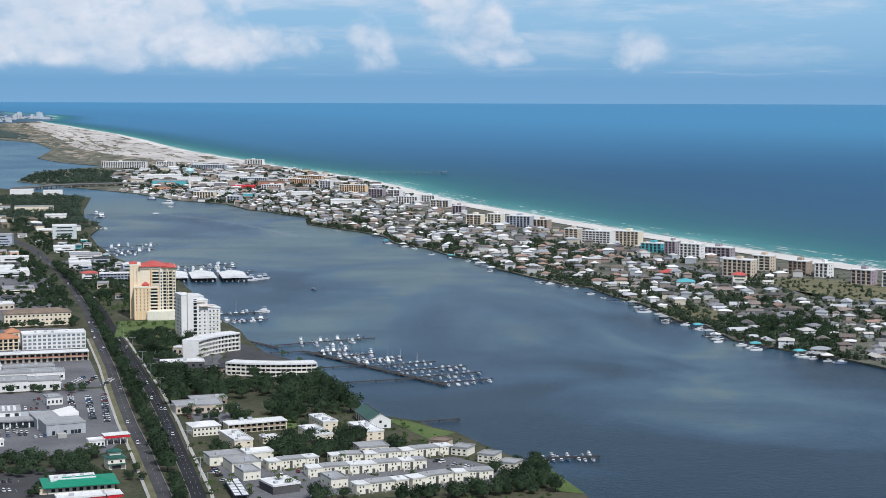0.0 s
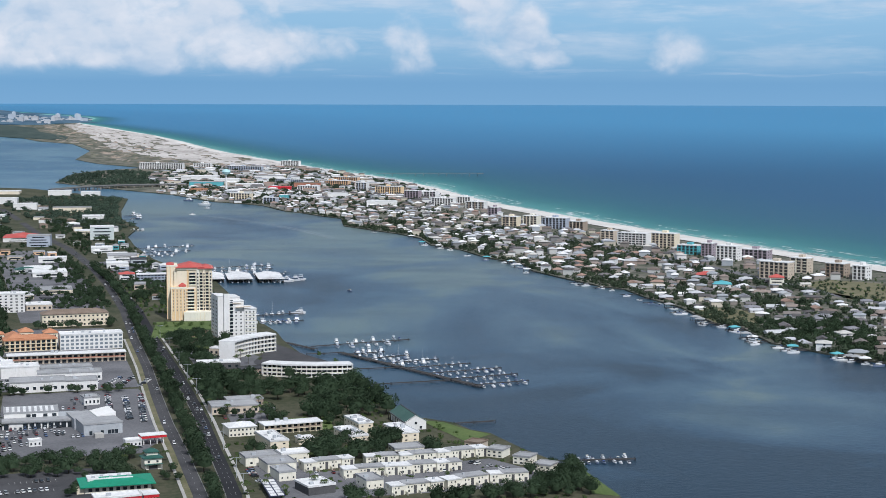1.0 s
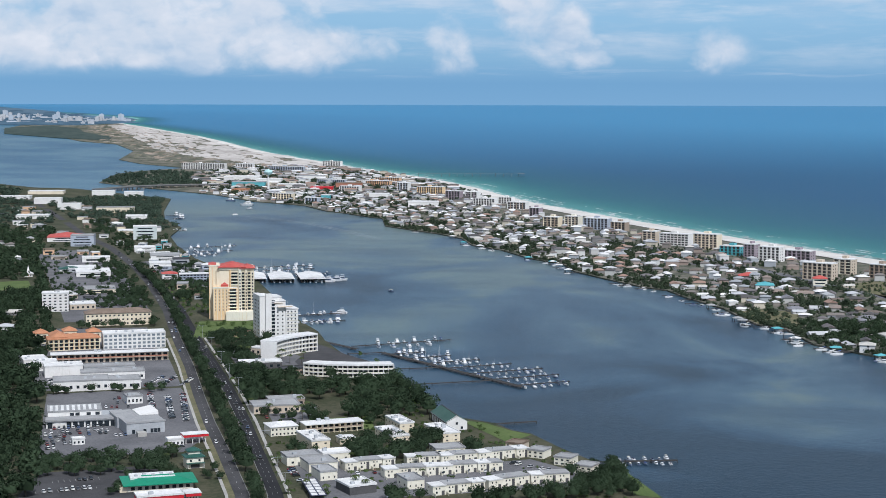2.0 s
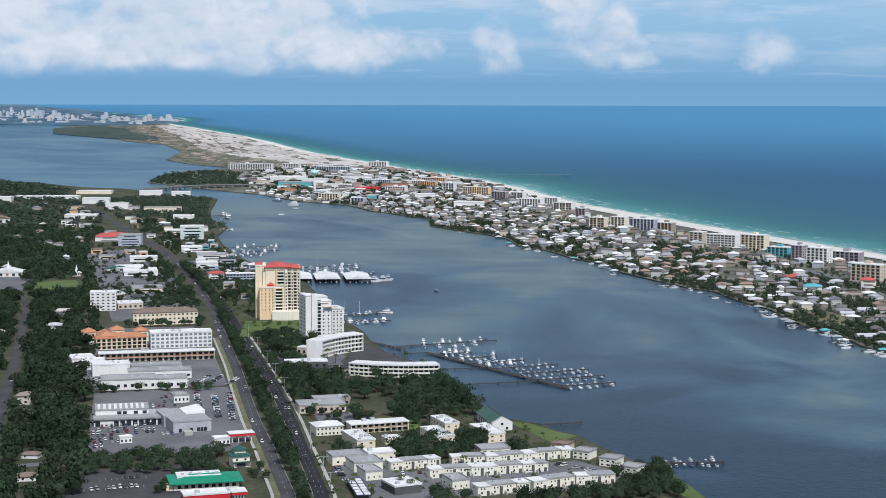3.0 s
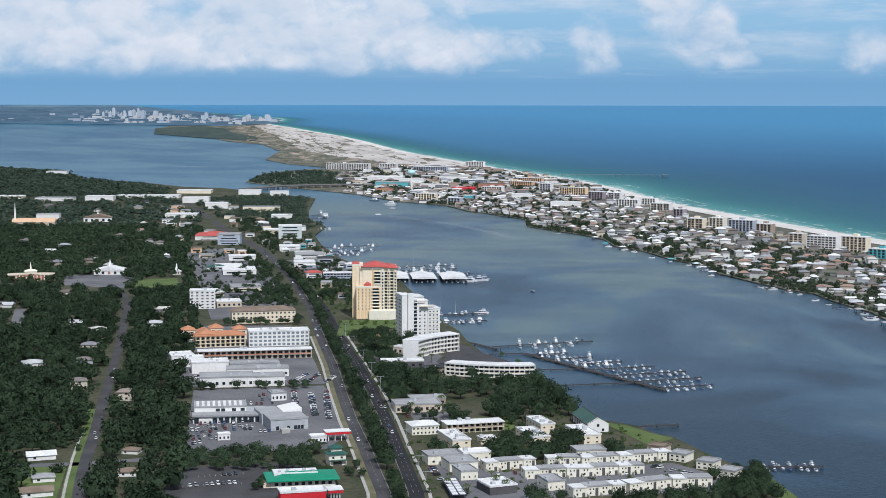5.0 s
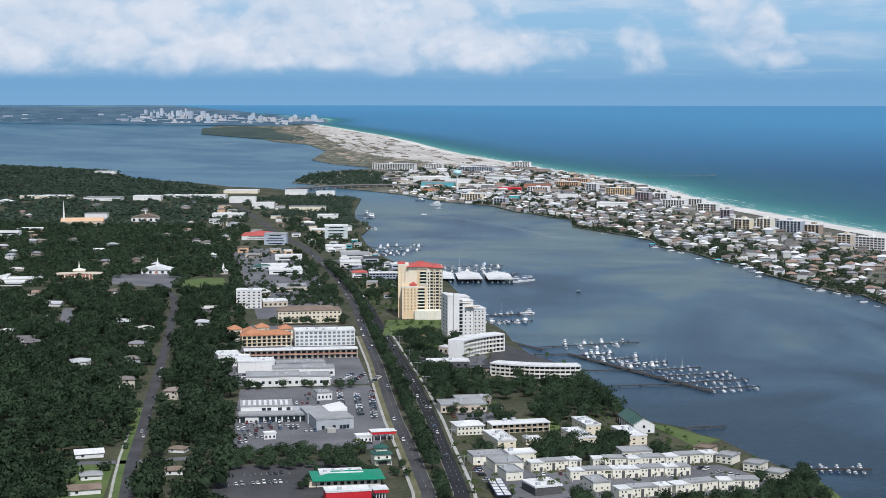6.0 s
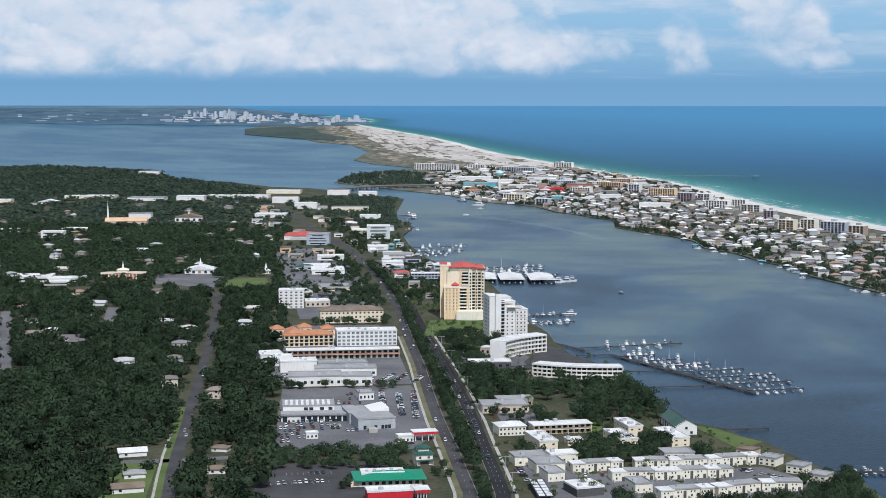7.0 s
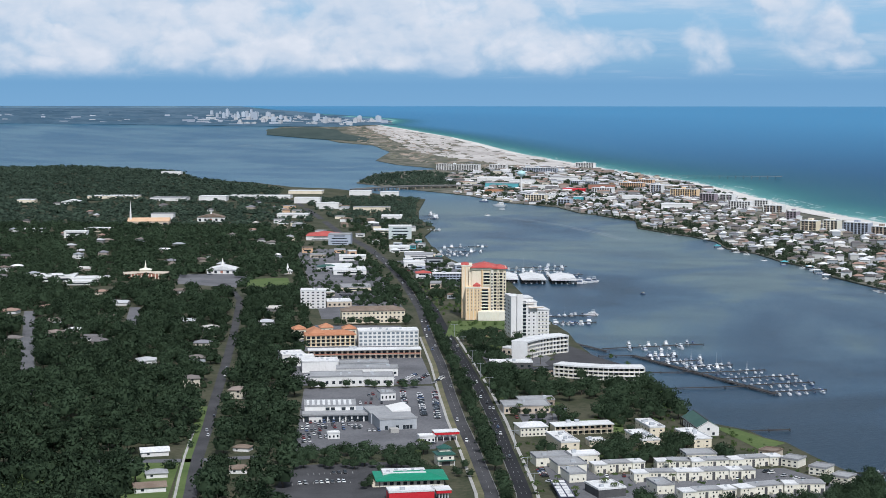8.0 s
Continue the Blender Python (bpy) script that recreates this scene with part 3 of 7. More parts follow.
for i in range(620):
    u = random.random() ** 1.5
    y = 4750 + 8900 * u
    xb = np.interp(y, [p[1] for p in BEACH], [p[0] for p in BEACH])
    wide = np.interp(y, (4750, 6000, 8000, 11000, 14000), (380, 560, 560, 480, 330))
    x = xb - 40 - wide * random.random() ** 0.7
    w, d = random.uniform(4, 26), random.uniform(15, 90) * (1 + u)
    if not inside(ISLAND, x - w, y):
        continue
    n = 8
    ring = [(x + w * random.uniform(0.5, 1) * math.cos(j * math.tau / n), y + d * random.uniform(0.5, 1) * math.sin(j * math.tau / n)) for j in range(n)]
    scrub.prism(ring, 1.6, 2.6 + random.random() * 2.2, -0.3)
whole("dune_scrub", scrub, surface("dune_scrub", (0.15, 0.14, 0.115), (0.34, 0.30, 0.25), 1.0, 0.02, 0.2, tints=((1, 1, 1), (0.55, 0.62, 0.55), (1.1, 1.0, 0.95), (0.75, 0.74, 0.7)), island=True), "low grey-green scrub on the dunes", "scrub", "stuff")


def far_edges(az):
    """Nearest and farthest distance of the far shore in a direction, in degrees."""
    near = np.interp(az, (-40, -21.2, -15.3, -12.4, -9.4, -7.5), (19000, 16800, 15300, 14600, 14200, 17000))
    return near, np.interp(az, (-40, -12.5, -11.8, -9.4, -7.5), (90000, 90000, 60000, 21500, 17400))


def far_place(az, u):
    a, b = far_edges(az)
    d = 1 / (1 / a + (1 / b - 1 / a) * u)
    return d * math.sin(radians(az)), d * math.cos(radians(az))


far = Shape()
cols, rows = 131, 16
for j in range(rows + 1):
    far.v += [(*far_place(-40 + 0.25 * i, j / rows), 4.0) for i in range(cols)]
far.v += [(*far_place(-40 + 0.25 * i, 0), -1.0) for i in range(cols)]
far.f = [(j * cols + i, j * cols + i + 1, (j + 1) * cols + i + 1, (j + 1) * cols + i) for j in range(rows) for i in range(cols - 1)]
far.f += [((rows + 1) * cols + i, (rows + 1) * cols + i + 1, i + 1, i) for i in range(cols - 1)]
whole("ground", far, HAZE_WOOD, "wooded shore far across the bay", "far shore", "structure")
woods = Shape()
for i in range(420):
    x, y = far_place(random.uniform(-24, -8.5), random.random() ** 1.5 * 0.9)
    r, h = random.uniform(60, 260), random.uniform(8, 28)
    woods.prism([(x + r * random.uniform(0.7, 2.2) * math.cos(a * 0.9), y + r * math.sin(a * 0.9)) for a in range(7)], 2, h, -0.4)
whole("far_woodland", woods, HAZE_WOOD, "far belts of woodland", "woodland", "stuff")
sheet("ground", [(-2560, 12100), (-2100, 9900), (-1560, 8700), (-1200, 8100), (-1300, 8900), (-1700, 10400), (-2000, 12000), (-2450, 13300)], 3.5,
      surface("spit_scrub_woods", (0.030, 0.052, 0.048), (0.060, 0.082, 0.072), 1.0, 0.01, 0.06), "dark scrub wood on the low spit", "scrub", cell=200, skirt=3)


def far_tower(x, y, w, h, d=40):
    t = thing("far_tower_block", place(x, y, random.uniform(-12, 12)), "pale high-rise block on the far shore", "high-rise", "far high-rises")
    part("wall", Shape().box(-w / 2, w / 2, 0, d, 0, h), HAZE_TOWER if h > 60 else HAZE_WALL, t)
    part("roof", Shape().box(-w / 2 - 1, w / 2 + 1, -1, d + 1, h, h + 3).box(-w / 6, w / 6, d * 0.3, d * 0.7, h + 3, h + 9), HAZE_TOWER if h > 60 else HAZE_WALL, t)


for i in range(80):
    x, y = far_place(-7.9 - 5.5 * random.random() ** 1.1, random.random() * 0.55)
    far_tower(x, y, random.uniform(16, 60), random.choice((18, 25, 35, 50, 65)) * random.uniform(0.7, 1.3) * math.hypot(x, y) / 17000)
for i in range(14):
    x, y = far_place(-12.3 - 0.12 * i + random.uniform(-0.08, 0.08), random.uniform(0.35, 0.6))
    far_tower(x, y, random.uniform(22, 50), random.uniform(61, 125))
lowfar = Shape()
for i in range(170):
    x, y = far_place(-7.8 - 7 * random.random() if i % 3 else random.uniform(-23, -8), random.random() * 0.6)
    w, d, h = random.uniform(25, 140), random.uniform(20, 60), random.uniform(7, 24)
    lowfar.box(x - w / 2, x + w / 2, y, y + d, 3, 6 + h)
whole("far_low_buildings", lowfar, HAZE_WALL, "low pale buildings on the far shore", "buildings", "stuff")

# ---- roads, lots, lawns ----
strip("road", ROAD_WEST, -3.4, 3.4, 1.72, WORN_ASPHALT, "dark asphalt carriageway of the main road", "road")
strip("road", ROAD_WEST[11:], -3.6, 7.2, 1.75, WORN_ASPHALT, "grey asphalt of the undivided main road", "road")
strip("road", ROAD_EAST, -3.7, 3.7, 1.73, ASPHALT, "dark asphalt carriageway of the main road", "road")
strip("pavement", ROAD_WEST[:9], -8.2, -6.6, 1.80, CONCRETE, "pale concrete pavement beside the road", "pavement", thick=0.3)
strip("verge", ROAD_EAST[:12], 3.8, 16.0, 1.70, GROUND, "grass verge beside the road", "verge")
strip("pavement", ROAD_EAST[:9], 5.6, 7.4, 1.82, CONCRETE, "pale concrete pavement beside the road", "pavement", thick=0.3)
strip("verge", ROAD_WEST[:9], -6.6, -3.5, 1.76, DRY_GRASS, "dry grass verge between road and pavement", "verge")
strip("kerb", ROAD_EAST[:12], -4.1, -3.7, 1.86, KERB, "weathered concrete kerb of the median", "kerb", thick=0.2)
strip("kerb", ROAD_WEST[:12], 3.4, 3.8, 1.86, KERB, "weathered concrete kerb of the median", "kerb", thick=0.2)
strip("street", STREET, -3.3, 3.3, 1.72, WORN_ASPHALT, "worn grey residential street", "street")
strip("verge", STREET[:6], -8.5, -3.3, 1.70, LAWN, "mown grass verge of the street", "verge")
strip("pavement", STREET[:5], -8.0, -6.6, 1.78, CONCRETE, "narrow concrete pavement", "pavement", thick=0.2)
strip("street", [(-180, 830), (-212, 818), (-245, 812), (-310, 800)], -4, 4, 1.70, OLD_ASPHALT, "worn grey side street", "street")
strip("street", [(-370, 990), (-384, 1035), (-415, 1114), (-464, 1250), (-520, 1405)], -5, 5, 1.72, OLD_ASPHALT, "worn grey residential street", "street")
strip("street", [(-385, 1270), (-392, 1290), (-432, 1442)], -5, 5, 1.72, OLD_ASPHALT, "worn grey residential street", "street")
strip("street", [(-460, 1238), (-425, 1248), (-390, 1240)], -4, 4, 1.70, OLD_ASPHALT, "worn grey side street", "street")
strip("street", ISLAND_ROAD, -7, 7, 1.62, OLD_ASPHALT, "grey asphalt road along the island", "street")
for k, (dx, ln) in enumerate(((-45, 14), (-95, 11))):
    strip("street", offset(ISLAND_ROAD[1:ln], dx), -3.2, 3.2, 1.6, OLD_ASPHALT, "narrow grey street between the island houses", "street")
dash = Shape()
for line, shifts in ((ROAD_WEST, (0.0,)), (ROAD_EAST, (-1.2, 1.2))):
    p = dense(line[2:9], 9.0)
    for sh in shifts:
        q = offset(p, sh)
        for i in range(0, len(q) - 1):
            (x0, y0), (x1, y1) = q[i], q[i + 1]
            x1, y1 = x0 + (x1 - x0) * 0.36, y0 + (y1 - y0) * 0.36
            dash.add([(x0 - 0.06, y0, 1.76), (x0 + 0.06, y0, 1.76), (x1 + 0.06, y1, 1.76), (x1 - 0.06, y1, 1.76)], [(0, 1, 2, 3)])
whole("lane_marks", dash, PAINT, "white painted dashes of the lanes", "lane marks", "stuff")

sheet("car_park", [(-166, 846), (-196, 1036), (-112, 1056), (-78, 910), (-90, 858)], 1.68, OLD_ASPHALT, "grey asphalt lot of the car dealer", "car park")
sheet("car_park", [(-160, 735), (-158, 812), (-106, 826), (-84, 800), (-72, 735)], 1.69, WORN_ASPHALT, "dark asphalt lot under a few trees", "car park")
sheet("car_park", [(-206, 1046), (-236, 1185), (-134, 1182), (-112, 1062)], 1.70, OLD_ASPHALT, "grey asphalt yard between low white buildings", "car park")
sheet("car_park", [(-232, 1195), (-262, 1340), (-170, 1345), (-146, 1200)], 1.69, OLD_ASPHALT, "grey asphalt lot behind the hotels", "car park")
sheet("car_park", [(-245, 1380), (-285, 1560), (-330, 1760), (-400, 2060), (-330, 2060), (-246, 1760), (-182, 1460), (-172, 1385)], 1.68, OLD_ASPHALT, "grey asphalt of shops along the road", "car park")
sheet("car_park", [(-29, 735), (-38, 845), (-14, 850), (2, 812), (22, 760), (22, 735)], 1.69, OLD_ASPHALT, "grey asphalt court of the townhouses", "car park")
sheet("car_park", [(-2, 806), (44, 814), (96, 832), (118, 800), (112, 770), (20, 752), (12, 790)], 1.67, OLD_ASPHALT, "grey asphalt court between townhouse rows", "car park")
sheet("car_park", [(-62, 940), (-62, 985), (-20, 985), (-20, 930)], 1.68, OLD_ASPHALT, "grey asphalt lot beside a low building", "car park")
sheet("car_park", [(-85, 1135), (-100, 1215), (-50, 1215), (-20, 1150)], 1.68, OLD_ASPHALT, "grey asphalt lot of the curved hotel", "car park")
sheet("car_park", [(-445, 1640), (-470, 1735), (-390, 1745), (-375, 1610)], 1.68, OLD_ASPHALT, "grey church car park", "car park")
sheet("car_park", [(-190, 1650), (-250, 1900), (-215, 1960), (-160, 1850), (-105, 1700), (-140, 1640)], 1.68, OLD_ASPHALT, "grey marina yard asphalt", "car park")
sheet("car_park", [(30, 3100), (-250, 3500), (-330, 3800), (-120, 3900), (180, 3300)], 1.62, surface("sandy_asphalt", (0.17, 0.165, 0.16), (0.28, 0.27, 0.255), 0.95, 0.02, 0.1), "pale sandy lots of the island amusements", "car park")
sheet("lawn", [(-366, 1614), (-321, 1629), (-340, 1708), (-380, 1693)], 1.75, LAWN, "open mown field", "lawn")
sheet("lawn", [(-126, 1285), (-76, 1280), (-82, 1384), (-130, 1380)], 1.75, LAWN, "lawn before the tower", "lawn")
sheet("lawn", [(-100, 1290), (-82, 1286), (-82, 1325), (-100, 1322)], 1.80, BARE, "patch of bare orange earth in the lawn", "bare earth")
sheet("lawn", [(66, 938), (88, 874), (104, 894), (92, 908), (80, 930)], 1.75, LAWN, "bright grass bank by the water", "lawn")
sheet("lawn", [(136, 752), (142, 800), (150, 745)], 1.75, LAWN, "grassy point by the water", "lawn")
sheet("lawn", [(-30, 905), (14, 915), (14, 955), (-24, 945)], 1.75, LAWN, "lawn court of the apartments", "lawn")
sheet("lawn", [(-300, 735), (-206, 735), (-222, 820), (-300, 795)], 1.66, LAWN, "front lawns of the street", "lawn")
sheet("lawn", [(352, 1345), (385, 1325), (408, 1420), (372, 1450), (350, 1425)], 1.62, DRY_GRASS, "empty grassy plot on the island", "lawn")
sheet("lawn", [(525, 1500), (600, 1440), (650, 1600), (560, 1670), (520, 1640)], 1.62, DRY_GRASS, "open dry grass behind the beach blocks", "lawn")

# surf along the beach
surf = Shape()
for i in range(640):
    j = random.randrange(3, len(BEACH) - 6)
    u = random.random()
    (x0, y0), (x1, y1) = BEACH[j], BEACH[j + 1]
    x, y = x0 + (x1 - x0) * u, y0 + (y1 - y0) * u
    n = math.hypot(x1 - x0, y1 - y0)
    tx, ty = (x1 - x0) / n, (y1 - y0) / n
    out = random.choice((14, 15, 17, 19, 22, 27, 34, 48, 66)) + random.uniform(-3, 6)
    ln, wd = random.uniform(8, 46), random.uniform(0.8, 3.2)
    q = [(x + ty * out + tx * ln * a, y - tx * out + ty * ln * a) for a in (-0.5, -0.2, 0.2, 0.5)]
    w = [0.1, wd * random.uniform(0.5, 1), wd * random.uniform(0.5, 1), 0.1]
    surf.add([(px - ty * k, py + tx * k, 0.22) for (px, py), k in zip(q, w)] + [(px + ty * k, py - tx * k, 0.22) for (px, py), k in zip(q, w)],
             [(i, 4 + i, 5 + i, i + 1) for i in range(3)])
whole("surf", surf, FOAM, "white breaking surf along the beach", "surf", "stuff")

# ---- trees ----
rng = np.random.default_rng(7)


def crown(leaves, lumps, size, sides):
    """Numpy vertices, quads and normals of a crown of unit radius: small leaf sprays over many uneven boughs, round one dark heart."""
    v, f, nn = [], [], []
    centres, radii = [], []
    lean = rng.normal(size=2) * 0.12
    for i in range(lumps):
        a, r = i * 2.4 + rng.uniform(-0.5, 0.5), math.sqrt((i + 0.2) / lumps) * 0.80
        centres.append(np.array((r * math.cos(a) + lean[0], r * math.sin(a) + lean[1], 0.66 * (1 - r ** 2.2) + rng.uniform(-0.16, 0.20))))
        radii.append(rng.uniform(0.24, 0.46))
    for _ in range(leaves):
        i = rng.integers(lumps)
        c, lr = centres[i], radii[i]
        d = rng.normal(size=3)
        d[2] = abs(d[2]) * 0.95 - 0.22
        d /= np.linalg.norm(d)
        p = c + d * lr * rng.uniform(0.72, 1.16) * np.array((1, 1, 0.9))
        nrm = d + rng.normal(size=3) * 0.45
        nrm /= np.linalg.norm(nrm)
        a = np.cross(nrm, rng.normal(size=3))
        a /= np.linalg.norm(a)
        b = np.cross(nrm, a)
        s = size * rng.uniform(0.55, 1.35)
        n = len(v)
        v += [p - a * s, p - b * s * rng.uniform(0.5, 0.9), p + a * s, p + b * s * rng.uniform(0.5, 0.9)]
        way = d * 0.6 + c * 0.8 + rng.normal(size=3) * 0.12
        nn += [way / np.linalg.norm(way)] * 4
        f.append((n, n + 1, n + 2, n + 3))
    rings = [(0.55, -0.10), (0.70, 0.12), (0.50, 0.44)]
    n = len(v)
    for r, z in rings:
        for i in range(sides):
            a = i * math.tau / sides
            k = r * rng.uniform(0.80, 1.08)
            v.append(np.array((k * math.cos(a) + lean[0], k * math.sin(a) + lean[1], z + rng.uniform(-0.07, 0.07))))
            way = np.array((math.cos(a), math.sin(a), z))
            nn.append(way / np.linalg.norm(way))
    v.append(np.array((lean[0], lean[1], 0.62)))
    nn.append(np.array((0.0, 0.0, 1.0)))
    for j in range(2):
        for i in range(sides):
            k = (i + 1) % sides
            f.append((n + j * sides + i, n + j * sides + k, n + (j + 1) * sides + k, n + (j + 1) * sides + i))
    for i in range(sides):
        f.append((n + 2 * sides + i, n + 2 * sides + (i + 1) % sides, n + 3 * sides, n + 3 * sides))
    return np.array(v), np.array(f), np.array(nn)


def trunk_shape(h, r):
    s = Shape().tube(0, 0, -0.3, h * 0.6, r, r * 0.7, 7, 0.12 * r, 0.2 * r)
    for i in range(4):
        a = i * 1.7 + 0.4
        s.tube(0.1 * r, 0.2 * r, h * 0.5, h * 0.95, r * 0.5, r * 0.2, 5, math.cos(a) * h * 0.3, math.sin(a) * h * 0.3)
    return s


def quads_mesh(name, v, f, material, normals):
    tri = f[:, 2] == f[:, 3]
    loops = np.concatenate([f[~tri].ravel(), f[tri][:, :3].ravel()])
    sizes = np.concatenate([np.full((~tri).sum(), 4), np.full(tri.sum(), 3)])
    starts = np.concatenate([[0], np.cumsum(sizes)[:-1]])
    me = bpy.data.meshes.new(name)
    me.vertices.add(len(v)), me.loops.add(len(loops)), me.polygons.add(len(sizes))
    me.vertices.foreach_set("co", v.astype(np.float32).ravel())
    me.loops.foreach_set("vertex_index", loops.astype(np.int32))
    me.polygons.foreach_set("loop_start", starts.astype(np.int32))
    me.update(calc_edges=True)
    me.normals_split_custom_set_from_vertices(normals.astype(np.float32))
    me.materials.append(material)
    return me


FINE = [crown(380, 15, 0.085, 9) for _ in range(5)]
MID = [crown(215, 12, 0.115, 6) for _ in range(8)]
ROUGH = [crown(48, 7, 0.19, 5) for _ in range(7)]
TINY = [crown(15, 5, 0.29, 5) for _ in range(7)]


def canopy(name, spots, kinds, material, label, trunks=False, squash=1.0):
    """Many crowns as one mesh. spots: (x, y, radius, height of the crown's foot)."""
    vs, fs, ns, n = [], [], [], 0
    for i, (x, y, r, z) in enumerate(spots):
        v, f, nn = kinds[i % len(kinds)]
        a = rng.uniform(0, math.tau)
        c, s = math.cos(a), math.sin(a)
        k = near_scale(x, y)
        o = at(x, y, z)
        hz = r * rng.uniform(0.75, 1.15) * squash
        w = np.stack([(v[:, 0] * c - v[:, 1] * s) * r, (v[:, 0] * s + v[:, 1] * c) * r, v[:, 2] * hz], 1) * k + np.array(o)
        vs.append(w), fs.append(f + n), ns.append(np.stack([nn[:, 0] * c - nn[:, 1] * s, nn[:, 0] * s + nn[:, 1] * c, nn[:, 2]], 1))
        n += len(v)
    me = quads_mesh(name, np.concatenate(vs), np.concatenate(fs), material, np.concatenate(ns))
    ob = tagged(new(name, me), label, "trees", kind="stuff")
    if trunks:
        s = Shape()
        for x, y, r, z in spots:
            if z > 3.5:
                s.tube(x, y, 1.4, z + r * 0.2, 0.05 * r + 0.06, 0.035 * r, 4)
        s.v = [tuple(at(*p)) for p in s.v]
        tagged(new("trunk", s.mesh("trunk", BARK)), "bare trunks below the canopy", kind="stuff").parent = ob
    return ob


TREES = []
for i in range(4):
    v, f, nn = FINE[i]
    t = thing("tree", Matrix.Translation((0, 0, -500)), "broad dark green live oak", "tree", "street and yard trees")
    part("trunk", trunk_shape(0.95, 0.07), BARK, t)
    part("crown", quads_mesh("crown", v * np.array((1, 1, 0.95)) + np.array((0, 0, 0.62)), f, LEAF, nn), None, t)
    TREES.append(t)
STAMPED = set()


def stamp(t, m):
    """The thing itself at its first call, a copy of it after that."""
    if t.name in STAMPED:
        k = t.scale
        return copy_thing(t, m @ Matrix.Diagonal((1 / k[0], 1 / k[1], 1 / k[2], 1)))
    STAMPED.add(t.name)
    t.matrix_basis = m
    t.scale = m.to_scale()
    return t


SPARE_TREES, tree_count = [], [0]


def tree(x, y, r, label="", z=1.6):
    tree_count[0] += 1
    if tree_count[0] > 270:
        SPARE_TREES.append((x, y, r, z + r * 0.6))
        return
    t = stamp(TREES[random.randrange(4)], place(x, y, random.uniform(0, 360), z, r))
    if label:
        t["label"] = label


# ---- where no tree may stand ----
CLEAR, CELL = {}, 40.0


def clear(x0, y0, x1, y1, r):
    pad = r + 8.0
    for i in range(int((min(x0, x1) - pad) // CELL), int((max(x0, x1) + pad) // CELL) + 1):
        for j in range(int((min(y0, y1) - pad) // CELL), int((max(y0, y1) + pad) // CELL) + 1):
            CLEAR.setdefault((i, j), []).append((x0, y0, x1, y1, r))


def is_clear(x, y, r):
    for x0, y0, x1, y1, k in CLEAR.get((int(x // CELL), int(y // CELL)), ()):
        dx, dy = x1 - x0, y1 - y0
        u = min(1.0, max(0.0, ((x - x0) * dx + (y - y0) * dy) / (dx * dx + dy * dy + 1e-9)))
        if (x - x0 - u * dx) ** 2 + (y - y0 - u * dy) ** 2 < (k + r * 0.8) ** 2:
            return False
    return True


clear(-13, 962, -8, 1004, 9), clear(52, 944, 63, 912, 7), clear(-28, 1072, 30, 1076, 9)
for line, r in ((ROAD_WEST, 5), (ROAD_EAST, 4), (STREET, 4.4), (ISLAND_ROAD, 8), ([(-384, 1035), (-415, 1114), (-464, 1250), (-520, 1405)], 4), ([(-385, 1270), (-392, 1290), (-432, 1442)], 4), ([(-190, 828), (-245, 812), (-262, 808)], 4.5), ([(-206, 776), (-212, 800), (-228, 842)], 6)):
    for (x0, y0), (x1, y1) in zip(line, line[1:]):
        clear(x0, y0, x1, y1, r)
for (x0, y0), (x1, y1) in zip(ROAD_WEST[10:], ROAD_WEST[11:]):
    clear(x0 + 2, y0, x1 + 2, y1, 7.5)
# the open field, the church car park and the camera's sight line to them
clear(-338, 1570, -350, 1690, 22), clear(-412, 1590, -425, 1700, 26), clear(-395, 1560, -360, 1600, 12)

# ---- buildings ----
def frontage(x0, y0, x1, y1, back):
    """Pose of a building whose front edge runs from one place of the plan to the other; its length. Marks its floor as clear of trees."""
    w = math.hypot(x1 - x0, y1 - y0)
    ux, uy = (x1 - x0) / w, (y1 - y0) / w
    for k in (0.0, 0.5, 1.0):
        clear(x0 - uy * back * k, y0 + ux * back * k, x1 - uy * back * k, y1 + ux * back * k, 3.0)
    for k in ((0.985, 0.97, 0.96, 0.95, 0.94) if y0 > 1600 else (0.985, 0.97)) if x0 < -260 else (0.985,):
        clear(x0 * k, y0 * k, x1 * k, y1 * k, 4.0)
    return place(x0, y0, math.degrees(math.atan2(y1 - y0, x1 - x0)), 1.6), w


def window_rows(parent, w, h, floors, bays, y=0.0, z0=0.0, wide=0.55, tall=0.5, x0=0.0, material=None, turn=0.0, x_side=None):
    fh, bw = h / floors, w / bays
    for f in range(floors):
        for b in range(bays):
            along = x0 + (b + 0.5) * bw
            if x_side is None:
                piece("window", material or GLASS, parent, along, y, z0 + f * fh + fh * 0.28, bw * wide, 0.24, fh * tall)
            else:
                piece("window", material or GLASS, parent, x_side, along, z0 + f * fh + fh * 0.28, 0.24, bw * wide, fh * tall)


